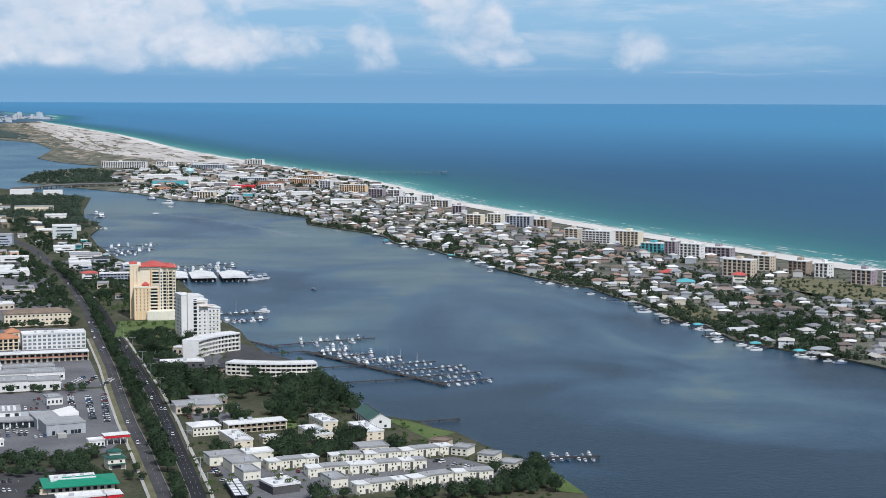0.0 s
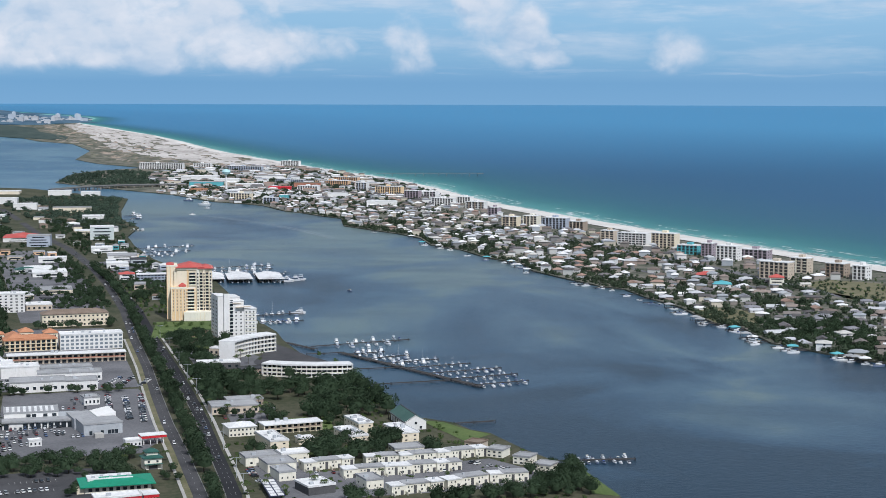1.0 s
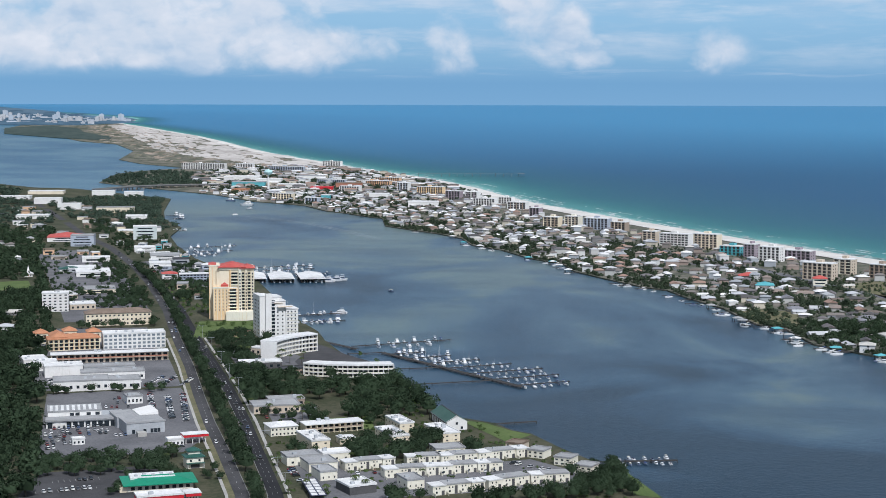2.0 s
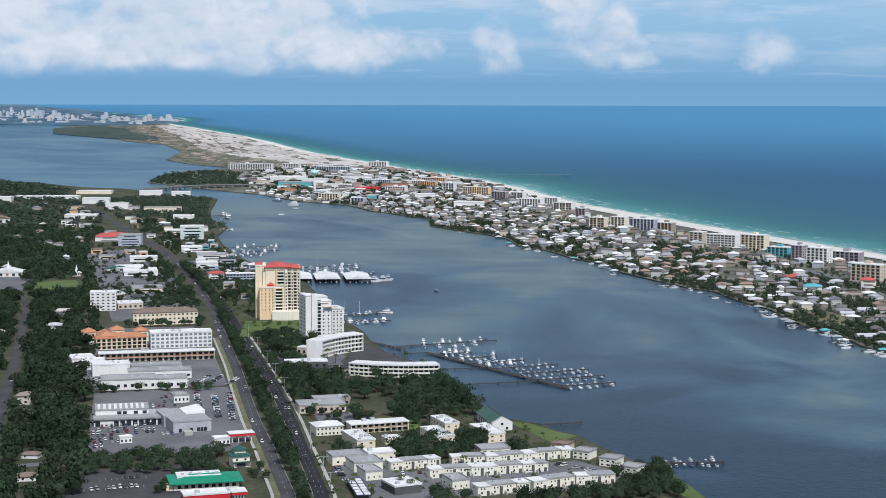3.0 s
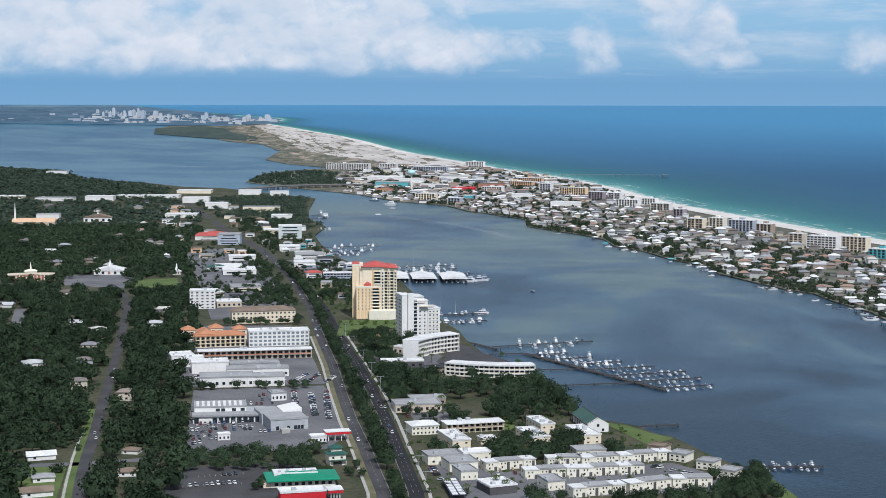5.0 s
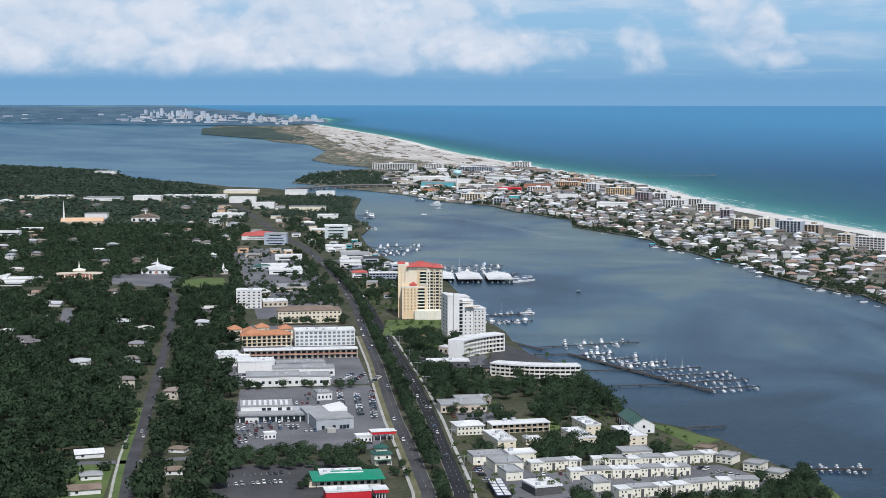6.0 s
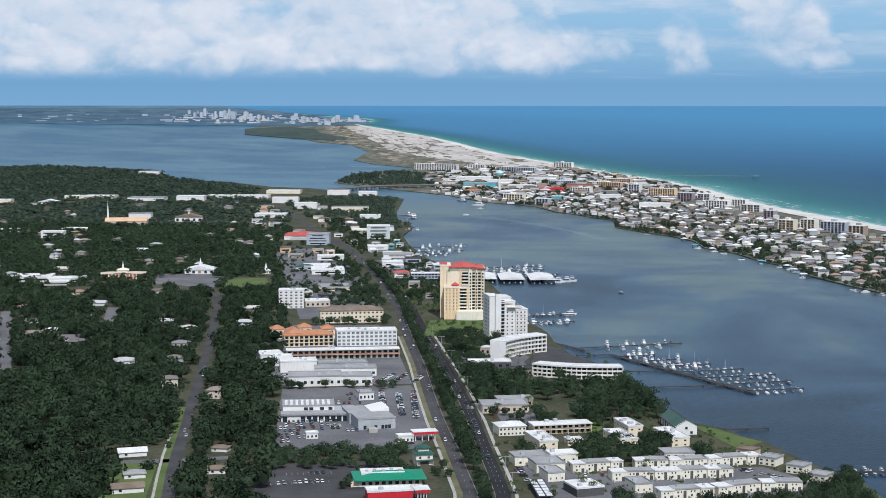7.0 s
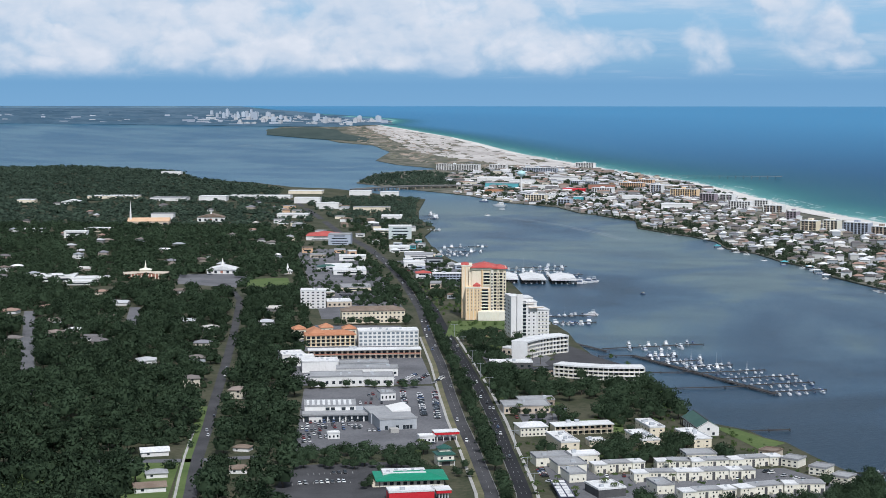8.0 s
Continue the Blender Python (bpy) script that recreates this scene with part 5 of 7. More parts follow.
dealership()
block("small white kiosk in the car lot", "kiosk", -152.7, 878.1, -146.3, 880.4, 4, 3.2, WHITE, WHITE_ROOF, 1, 3, units=0)
block("small white service building with flat roof", "building", -139.2, 998, -130, 1001.4, 11, 4.6, WHITE, GREY_ROOF, 1, 4)
block("long low white warehouse with flat roof", "warehouse", -193, 1043, -158, 1050, 20, 6.5, WHITE, GREY_ROOF, 1, 8, tall=0.3)
block("low white shop with flat roof", "shop", -158, 1050, -138, 1054, 16, 6.2, WHITE, GREY_ROOF, 1, 5, tall=0.3)
block("plain white box of a warehouse", "warehouse", -209, 1098, -184, 1104, 16, 7.6, WHITE, WHITE_ROOF, 0, 0)
block("long white shed with flat roof", "shed", -182, 1084, -140, 1092, 14, 5.4, WHITE, GREY_ROOF, 1, 10, tall=0.3)
block("low grey workshop with flat roof", "workshop", -184, 1110, -150, 1118, 12, 5.0, GREY_WALL, GREY_ROOF, 1, 8, tall=0.35)
block("low white store at the lot edge", "shop", -222, 1126, -206, 1130, 16, 5.5, WHITE, WHITE_ROOF, 0, 0)
gallery("long two-storey motel with red-brown galleries and white roof", "motel", -215, 1155, -133, 1172, 11, 6.6, TAN, WHITE_ROOF, 2, 20, rail=BRICK_WALL, name="motel")
block("low white office end of the motel", "building", -232, 1142, -216, 1148, 20, 5.0, WHITE, WHITE_ROOF, 1, 3)
block("white and blue-grey four-storey hotel", "hotel", -188, 1224, -142, 1234, 17, 11.6, WHITE, WHITE_ROOF, 4, 13, 4, name="hotel", units=4, wide=0.62, tall=0.56, glass=surface("blue_grey_glazing", (0.13, 0.16, 0.19), (0.24, 0.28, 0.31), 0.3, 0.15, 0.9, spec=0.5))


def orange_hotel():
    m, w = frontage(-228, 1216, -191, 1227, 24)
    t = thing("hotel", m, "yellow stucco hotel with terracotta hip roofs", "hotel")
    part("wall", Shape().box(0, w, 2, 18, -0.3, 8.6), YELLOW, t)
    part("wall", Shape().box(4, 12, 6, 28, 8.6, 9.8), YELLOW, t, "yellow raised lantern wall")
    part("roof", Shape().hip(0, w, 2, 18, 8.6, 3.0, 1.0), ORANGE_ROOF, t, "terracotta tile roof")
    part("roof", Shape().hip(3, 14, 4, 28, 9.8, 3.4, 0.8), ORANGE_ROOF, t, "higher terracotta roof")
    for f in range(3):
        for b in range(10):
            piece("window", GLASS, t, (b + 0.5) * w / 10, 1.95, f * 2.8 + 0.5, w / 10 * 0.62, 0.3, 1.9)
        piece("balcony_slab", CREAM, t, w / 2, 1.4, f * 2.8 + 0.1, w, 1.4, 0.3)
    for b in range(11):
        piece("column", CREAM, t, min(w - 0.3, max(0.3, b * w / 10)), 1.0, 0, 0.6, 0.6, 8.5)


orange_hotel()
for i, (x, y) in enumerate(((-246, 1255), (-226, 1268), (-206, 1262))):
    t, w = block("small yellow gabled annexe", "annexe", x, y, x + 10, y + 3, 12, 8, CREAM, ORANGE_ROOF, 2, 2, flat=False, rise=3)
block("long yellow hotel with a brown hip roof", "hotel", -222, 1352, -169, 1366, 18, 10.5, CREAM, BROWN_ROOF, 3, 15, 4, flat=False, rise=3.2, name="hotel")
block("tall white and brick slab building", "office block", -277, 1450, -254, 1453, 16, 16.5, WHITE, WHITE_ROOF, 6, 5, 3, name="office_building")
block("low tan building beside the tall slab", "building", -254, 1462, -232, 1468, 20, 5.0, TAN, WHITE_ROOF, 1, 5)
block("low tan store with a flat pale roof", "shop", -290, 1538, -262, 1550, 22, 5.5, TAN, WHITE_ROOF, 1, 6)
block("wide tan store with pale roof", "shop", -262, 1590, -232, 1596, 25, 5.0, CREAM, GREY_ROOF, 1, 6)
block("long white store with white flat roof", "shop", -296, 1745, -260, 1752, 32, 6.0, WHITE, WHITE_ROOF, 1, 8, tall=0.3)
block("long grey store with pale roof", "shop", -312, 1790, -282, 1796, 24, 6.0, GREY_WALL, WHITE_ROOF, 1, 6, tall=0.3)
block("small white store with green metal roof", "shop", -322, 1790, -300, 1796, 12, 5.0, WHITE, DARK_GREEN_ROOF, 1, 5, flat=False)
block("white and red drive-in", "shop", -316, 1905, -284, 1910, 16, 7.0, WHITE, WHITE_ROOF, 1, 6, glass=RED_PAINT)
block("wide hotel with a red tile hip roof", "hotel", -410, 2190, -360, 2196, 40, 8.0, WHITE, RED_ROOF, 2, 14, flat=False, rise=5.0, name="hotel")
block("grey hotel block with bands of windows", "hotel", -366, 2118, -336, 2120, 26, 14.0, BLUE_GREY, GREY_ROOF, 4, 8, 4, name="hotel")
block("pale green-grey hotel over the marina", "hotel", -298, 2222, -266, 2226, 26, 17.5, surface("pale_sage_stucco", (0.52, 0.57, 0.56), (0.62, 0.67, 0.66), 0.85), WHITE_ROOF, 4, 9, 3, name="hotel", glass=BLUE_GREY)

# far roofs between the trees
for x0, y0, w, h, d, wall, roof in (
        (-1117, 2964, 33, 8, 20, CREAM, WHITE_ROOF), (-1029, 3119, 100, 7, 30, CREAM, WHITE_ROOF), (-883, 3058, 72, 8, 30, WHITE, GREY_ROOF), (-787, 3066, 54, 9, 30, WHITE, WHITE_ROOF),
        (-750, 3164, 125, 7, 25, WHITE, WHITE_ROOF), (-662, 3336, 72, 8, 30, CREAM, WHITE_ROOF), (-524, 3290, 46, 9, 30, WHITE, WHITE_ROOF), (-453, 3250, 38, 9, 30, WHITE, WHITE_ROOF),
        (-587, 3013, 50, 10, 30, WHITE, WHITE_ROOF), (-515, 2854, 40, 10, 24, WHITE, WHITE_ROOF), (-434, 2770, 64, 9, 20, CREAM, GREY_ROOF), (-362, 2611, 34, 7, 24, WHITE, WHITE_ROOF)):
    block("long low pale building among trees", "building", x0, y0, x0 + w, y0 + 4, d, h, wall, roof, 1, max(4, int(w / 9)), units=3, tall=0.35)
for x0, y0, w, h, d, wall, roof in (
        (-726, 2520, 36, 12, 20, WHITE, GREY_ROOF), (-540, 2621, 52, 8, 24, WHITE, WHITE_ROOF), (-758, 2190, 32, 9, 18, WHITE, WHITE_ROOF), (-765, 2303, 38, 6, 18, CREAM, WHITE_ROOF),
        (-1176, 4184, 53, 9, 30, WHITE, WHITE_ROOF), (-853, 2284, 33, 5.5, 15, WHITE, WHITE_ROOF), (-238, 1925, 34, 8, 24, WHITE, GREY_ROOF), (-228, 1835, 24, 7, 20, WHITE, WHITE_ROOF),
        (-271, 2030, 26, 8, 20, WHITE, WHITE_ROOF), (-330, 2300, 30, 8, 22, CREAM, WHITE_ROOF), (-300, 2360, 24, 8, 20, WHITE, GREY_ROOF), (-240, 1960, 22, 6, 18, WHITE, WHITE_ROOF)):
    block("pale flat-roofed building beside trees", "building", x0, y0, x0 + w, y0 + 4, d, h, wall, roof, 2 if h > 7 else 1, max(3, int(w / 6)), units=2, tall=0.4)
gallery("blue-grey two-storey dockside apartments", "apartments", -179, 1690, -147, 1694, 14, 8.0, BLUE_GREY, WHITE_ROOF, 3, 9)
block("white dock house with a red roof", "dock house", -200, 1716, -184, 1719, 12, 8, WHITE, RED_ROOF, 2, 4, flat=False)


# -- churches in the woods --
def steeple(t, x, y, z, w, h, material):
    part("steeple", Shape().box(x - w / 2, x + w / 2, y - w / 2, y + w / 2, z, z + h * 0.35).add(
        [(x - w * 0.45, y - w * 0.45, z + h * 0.35), (x + w * 0.45, y - w * 0.45, z + h * 0.35), (x + w * 0.45, y + w * 0.45, z + h * 0.35), (x - w * 0.45, y + w * 0.45, z + h * 0.35), (x, y, z + h)],
        [(0, 1, 4), (1, 2, 4), (2, 3, 4), (3, 0, 4)]), material, t, "slender pointed steeple")


def church(label, x0, y0, x1, y1, back, h, wall, roof, rise, sx, sh, across=True):
    h, rise = h * 0.85, rise * 0.85
    m, w = frontage(x0, y0, x1, y1, back)
    t = thing("church", m, label, "church")
    part("wall", Shape().box(0, w, 0, back, -0.3, h), wall, t)
    s = Shape()
    if across:
        mid = w / 2
        s.add([(-0.8, -0.8, h), (w + 0.8, -0.8, h), (mid, -0.8, h + rise), (-0.8, back + 0.8, h), (w + 0.8, back + 0.8, h), (mid, back + 0.8, h + rise)], [(0, 1, 2), (3, 5, 4), (0, 2, 5, 3), (1, 4, 5, 2), (0, 3, 4, 1)])
    else:
        s.gable(0, w, 0, back, h, rise)
    part("roof", s, roof, t)
    if sh:
        steeple(t, sx, back * 0.3, h + rise * 0.5, 2.6, sh, WHITE)
    for i in range(5):
        piece("window", BRICK_WALL if i == 2 else GLASS, t, w * (i + 0.5) / 5, -0.03, 0.8, w / 12, 0.3, h * 0.6)
    return t


church("white gabled church with a slim steeple", -438, 1738, -405, 1742, 26, 5.5, WHITE, WHITE_ROOF, 5.0, 17, 11)
def brick_church():
    m, w = frontage(-515, 1673, -468, 1683, 26)
    t = thing("church", m, "red brick church with pale columns and a stepped pale cupola", "church")
    part("wall", Shape().box(0, w, 4, 24, -0.3, 5.5).box(w * 0.32, w * 0.68, 0, 4, -0.3, 6.5), BRICK_WALL, t)
    part("roof", Shape().hip(0, w, 4, 24, 5.5, 1.4, 0.5).hip(w * 0.32, w * 0.68, 0, 8, 6.5, 1.2, 0.5), TAN, t, "faded tan roof")
    part("cupola", Shape().box(w * 0.38, w * 0.62, 8, 19, 6.5, 9.0).hip(w * 0.38, w * 0.62, 8, 19, 9.0, 2.4, 0.9), PALE_CREAM, t, "pale stepped cupola")
    steeple(t, w / 2, 13.5, 11.2, 1.6, 8, PALE_CREAM)
    for i in range(13):
        piece("column", PALE_CREAM, t, w * (i + 0.5) / 13, 3.85 if abs(i - 6) > 2 else -0.1, 0, 0.9, 0.4, 5.4)


brick_church()
church("tan church with a brown roof and tall white steeple", -735, 2420, -672, 2432, 34, 8.0, TAN, SALMON, 6.0, 4, 30, False)
church("pale church with a brown gable roof", -650, 2520, -606, 2526, 26, 8, WHITE, BROWN_ROOF, 7, 22, 8)
church("small white chapel with a pointed steeple", -352, 1745, -343, 1747, 10, 4, WHITE, WHITE_ROOF, 3, 4.5, 8)
church("white church with a low domed roof", -1018, 2930, -982, 2934, 26, 6, WHITE, WHITE_ROOF, 5, 10, 0)
block("white flat school building", "school", -600, 1640, -560, 1648, 26, 7.0, WHITE, WHITE_ROOF, 1, 8, tall=0.3, name="school_building")
block("lower white flat school wing", "school", -562, 1640, -522, 1650, 18, 5.0, WHITE, WHITE_ROOF, 1, 8, tall=0.3, name="school_building")
block("small white flat school wing", "school", -556, 1612, -530, 1618, 14, 4.5, WHITE, WHITE_ROOF, 1, 6, tall=0.3, name="school_building")

# -- apartments and townhouses by the sound --
block("cream house with a white hip roof", "apartment house", -44.6, 896, -29.5, 901, 14, 5.2, PALE_CREAM, WHITE_ROOF, 2, 7, 5, flat=False, rise=1.8)
gallery("cream two-storey apartments with brown galleries and white roof", "apartments", -25, 901, 8, 911.5, 11, 5.2, CREAM, WHITE_ROOF, 2, 10, rail=BROWN)
for label, x, y, w, back, h in (("cream apartment wing with white flat roof", -20.6, 858.4, 10.5, 28, 5.0), ("cream apartment wing with patched white roof", 23.5, 869, 10.3, 28, 4.8),
                                ("cream apartment wing with white flat roof", 28.8, 902, 8.8, 24, 5.4), ("cream apartment wing by the water", 52, 876, 10.4, 28, 4.8)):
    wing, w = block(label, "apartments", x, y, x + w * 0.945, y + w * 0.326, back, h, CREAM, WHITE_ROOF, 2, 2, 5, units=4, wide=0.25, tall=0.3)
    for i in range(7):
        piece("roof_patch", WHITE if i % 2 else GREY_ROOF, wing, random.uniform(1.5, w - 1.5), 2.0 + (back - 4) * (i + 0.5) / 7, h + 0.36, random.uniform(0.8, 2.2), random.uniform(0.8, 2.6), 0.12 + 0.5 * (i % 3 == 0))
block("low cream pool house with white roof", "pool house", -5.2, 873.5, 3.2, 876.4, 7, 3.0, CREAM, WHITE_ROOF, 1, 3, 3, units=1)
block("low brown shop row with pale roofs", "shop", -58, 962, -30, 968, 18, 4.6, TAN, GREY_ROOF, 1, 8)
block("low tan annexe with dark roof", "shop", -50, 985, -28, 990, 12, 4.2, BROWN, GREY_ROOF, 1, 5)


def boat_house():
    m, w = frontage(56.2, 908.6, 68.2, 911.2, 34)
    t = thing("boat_house", m, "long white boat house with a faded green roof at the dock", "boat house")
    e, r, d = 4.8, 8.2, 34
    part("wall", Shape().add([(0, 0, -2), (w, 0, -2), (w, 0, e), (w / 2, 0, r), (0, 0, e), (0, d, -2), (w, d, -2), (w, d, e), (w / 2, d, r), (0, d, e)],
                             [(0, 1, 2, 3, 4), (9, 8, 7, 6, 5), (1, 6, 7, 2), (5, 0, 4, 9)]), WHITE, t)
    top = part("roof", Shape().add([(-0.7, 0.3, e - 0.2), (w / 2, 0.3, r + 0.25), (w / 2, d + 0.6, r + 0.25), (-0.7, d + 0.6, e - 0.2), (w + 0.7, 0.3, e - 0.2), (w + 0.7, d + 0.6, e - 0.2)], [(0, 1, 2, 3), (1, 4, 5, 2)]),
               surface("faded_green_roof", (0.045, 0.095, 0.085), (0.075, 0.135, 0.115), 0.8, spec=0.15), t, "faded green roof")
    part("verge_board", Shape().add([(-0.8, -0.3, e - 0.1), (w / 2, -0.3, r + 0.5), (w + 0.8, -0.3, e - 0.1), (-0.8, 0.5, e - 0.1), (w / 2, 0.5, r + 0.5), (w + 0.8, 0.5, e - 0.1)], [(0, 1, 4, 3), (1, 2, 5, 4)]), WHITE, top)
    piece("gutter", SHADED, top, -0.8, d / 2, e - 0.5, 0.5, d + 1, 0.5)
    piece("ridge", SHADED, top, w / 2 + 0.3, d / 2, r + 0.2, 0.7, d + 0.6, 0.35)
    for x, z in ((3, 0.6), (6, 3.2), (9, 0.6)):
        piece("window", GLASS, t, x, -0.02, z, 1.4, 0.3, 1.4)
    for i in range(7):
        piece("post", PILE, t, -1.2, 4 + i * 5, -3, 0.4, 0.4, 7.2)


boat_house()


def townhouse_row(x0, y0, x1, y1, units, back=8.5, label="cream two-storey townhouse with dark flat roof edge"):
    """Each unit is a house of its own, set slightly forward or back of its neighbour."""
    ux, uy = (x1 - x0) / units, (y1 - y0) / units
    for i in range(units):
        sh = 0.6 * ((i * 7) % 3)
        a, b = x0 + ux * i, y0 + uy * i + sh
        m, w = frontage(a, b, a + ux * 0.995, b + uy * 0.995, back)
        t = thing("townhouse", m, label, "townhouse", "townhouse rows")
        h = 4.5 + 0.2 * (i % 2)
        part("wall", Shape().box(0, w, 0, back, -0.3, h), PALE_CREAM, t)
        part("roof", Shape().box(-0.15, w + 0.15, -0.35, back + 0.3, h, h + 0.3).box(-0.15, w + 0.15, -0.35, 0.0, h + 0.3, h + 0.65), GREY_ROOF if i % 3 else WHITE_ROOF, t)
        piece("door", SHADED, t, w * 0.78, -0.02, 0, 1.5, 0.3, 2.2 + (i % 2) * 1.8)
        piece("window", GLASS, t, w * 0.3, -0.02, 1.0, 0.8, 0.2, 1.0)
        piece("window", GLASS, t, w * 0.26, -0.02, 3.0, 0.6, 0.2, 0.8)
        piece("window", GLASS, t, w * 0.52, -0.02, 3.0, 0.6, 0.2, 0.8)
        piece("window", GLASS, t, -0.02, back * 0.6, 2.8, 0.2, 1.0, 1.0)
        piece("garden_wall", PALE_CREAM, t, w * 0.02 + 0.2, -1.6, -0.2, 0.2, 3.0, 1.7)
        if i % 2:
            piece("roof_unit", GREY_WALL, t, w * 0.5, back * 0.6, h + 0.3, 1.1, 1.1, 0.8)


for x0, y0, x1, y1, units in ((-2.2, 808, 23.8, 817.7, 4), (29.9, 819.4, 47.8, 822.6, 3), (48, 821.5, 68, 827.5, 3), (68, 827.5, 96, 838, 4), (17.6, 791.5, 46, 798, 4), (46, 798, 79, 806, 5),
                              (40, 754.5, 66, 763.5, 4), (68, 765, 89.5, 775.5, 3), (90, 776, 110, 778.5, 3)):
    townhouse_row(x0, y0, x1, y1, units)
for x0, y0, x1, y1, back, h, roof in ((-32.6, 821.3, -15, 827, 12, 4.6, GREY_ROOF), (-14, 829, 0.3, 833.6, 10, 4.4, WHITE_ROOF), (-20.8, 805.8, -6.2, 810.8, 15, 4.5, GREY_ROOF), (-14.6, 787.3, -6.2, 790.4, 14, 4.4, GREY_ROOF), (28.2, 767.4, 36.7, 770.5, 14, 4.4, GREY_ROOF)):
    block("cream townhouse block with a flat pale grey roof", "townhouse", x0, y0, x1, y1, back, h, PALE_CREAM, roof, 1, 3, 2, units=1, name="townhouse", tall=0.22, wide=0.2)


def carport():
    """Open shelter over a row of bays: dark frame, two rows of white panels."""
    a, b = Vector((-20.6, 781)), Vector((-14.6, 747))
    way = (b - a).normalized()
    t = thing("carport", place(a.x, a.y, math.degrees(math.atan2(way.y, way.x)), 1.6), "long open carport with white roof panels on a dark frame", "carport")
    n = (b - a).length
    part("frame", Shape().box(0, n, -3.8, 3.8, 2.6, 2.85), surface("dark_blue_frame", (0.03, 0.035, 0.07), (0.05, 0.055, 0.10), 0.6), t, "dark blue frame")
    for i in range(6):
        for y in (-1.8, 1.8):
            piece("panel", WHITE_ROOF, t, (i + 0.5) * n / 6, y, 2.86, n / 6 - 1.3, 2.9, 0.12)
        for y in (-3.3, 3.3):
            piece("post", SHADED, t, (i + 0.5) * n / 6, y, -0.2, 0.2, 0.2, 2.9)


carport()
block("low white flat building by the court", "building", 0, 757, 13, 763, 16, 4.0, SHADED, WHITE_ROOF, 0, 0, units=1)
block("cream townhouse by the sound", "townhouse", 95, 837, 103, 832, 10, 4.0, PALE_CREAM, GREY_ROOF, 2, 3, 2, units=0, name="townhouse")
block("cream townhouse by the sound", "townhouse", 107, 819, 115, 814, 10, 4.0, PALE_CREAM, GREY_ROOF, 2, 3, 2, units=0, name="townhouse")
block("cream townhouse by the sound", "townhouse", 85, 855, 93, 850, 10, 4.0, TAN, BROWN_ROOF, 2, 3, 2, units=0, name="townhouse")
block("cream townhouse by the sound", "townhouse", 115, 799, 123, 794, 10, 4.0, PALE_CREAM, GREY_ROOF, 2, 3, 2, units=0, name="townhouse")
block("cream townhouse behind trees", "townhouse", 46, 838, 62, 842, 12, 4.3, PALE_CREAM, GREY_ROOF, 2, 4, 2, units=0, name="townhouse")

# -- blocks along the beach --
condo("tan apartment block with a grid of balconies", 486, 1687, 527, 1683, 20, 23, TAN)
condo("tan apartment block with pale ends", 538, 1745, 566, 1740, 18, 21, TAN, trim=PALE_CREAM)
condo("brown apartment block with tan ends", 564, 1700, 592, 1692, 18, 19, BROWN)
condo("white apartment block with plain end wall", 585, 1672, 606, 1664, 18, 19, WHITE, trim=WHITE)
condo("brown balconied apartment block", 600, 1604, 628, 1594, 18, 19, PURPLE_GREY, trim=TAN)
condo("blue-grey and white apartment block", 622, 1574, 650, 1565, 18, 19, WHITE, trim=BLUE_GREY)
condo("white apartment block with bright end wall", 491, 1892, 524, 1882, 20, 22, WHITE, trim=WHITE)
condo("tan and mauve apartment block", 487, 1946, 508, 1940, 18, 20, PURPLE_GREY)
condo("teal three-storey beach hotel", 463, 1975, 497, 1966, 18, 14, TEAL, trim=TEAL)
condo("tan apartment block with plain yellow end", 447, 2056, 486, 2044, 22, 25, CREAM, trim=TAN)
condo("long white hotel with bands of balconies", 412, 2110, 460, 2096, 18, 20, WHITE, trim=WHITE, flat_bands=True)
condo("yellow-grey apartment block", 398, 2152, 424, 2144, 18, 20, TAN)
condo("brown apartment block", 388, 2356, 417, 2346, 18, 17, BROWN, trim=TAN)
condo("blue-grey apartment block with rows of balconies", 351, 2390, 397, 2378, 18, 21, BLUE_GREY)
condo("tan apartment block with wide bays", 298, 2450, 330, 2442, 18, 18, CREAM, trim=BROWN)
condo("beige apartment block with wide bays", 330, 2442, 360, 2434, 18, 20, PALE_CREAM, trim=TAN)
condo("dark grey apartment block", 302, 2672, 326, 2664, 18, 18, PURPLE_GREY)
condo("dark apartment row", 188, 3136, 225, 3126, 20, 22, PURPLE_GREY)
condo("mauve and white apartment row", 226, 3128, 258, 3118, 20, 20, WHITE, trim=PURPLE_GREY)
condo("long yellow hotel", 138, 3314, 202, 3298, 24, 21, YELLOW, trim=TAN)
condo("white hotel slab", 102, 3440, 134, 3432, 20, 23, WHITE, trim=BLUE_GREY)
condo("white apartment row", 228, 2962, 278, 2948, 20, 16, WHITE)
condo("long low mauve apartment row", 526, 1914, 568, 1902, 16, 14, PURPLE_GREY)
condo("white apartment row", 282, 2860, 325, 2850, 18, 15, WHITE, trim=BROWN)
condo("white apartment row", 282, 3022, 316, 3014, 18, 14, WHITE)
for x0, y0, w, h, wall in ((-483, 4590, 142, 22, WHITE), (-227, 4505, 110, 15, BLUE_GREY), (-83, 4822, 67, 19, WHITE), (-153, 3150, 49, 15, CREAM), (-84, 3005, 32, 15, BLUE_GREY),
                           (-24, 3420, 54, 15, WHITE), (-79, 3810, 79, 10, BLUE_GREY), (13, 3700, 91, 13, SALMON), (-330, 4650, 60, 18, WHITE), (60, 3850, 70, 14, SALMON)):
    condo("pale hotel on the far part of the island", x0, y0, x0 + w, y0 - 6, 24, h, wall)
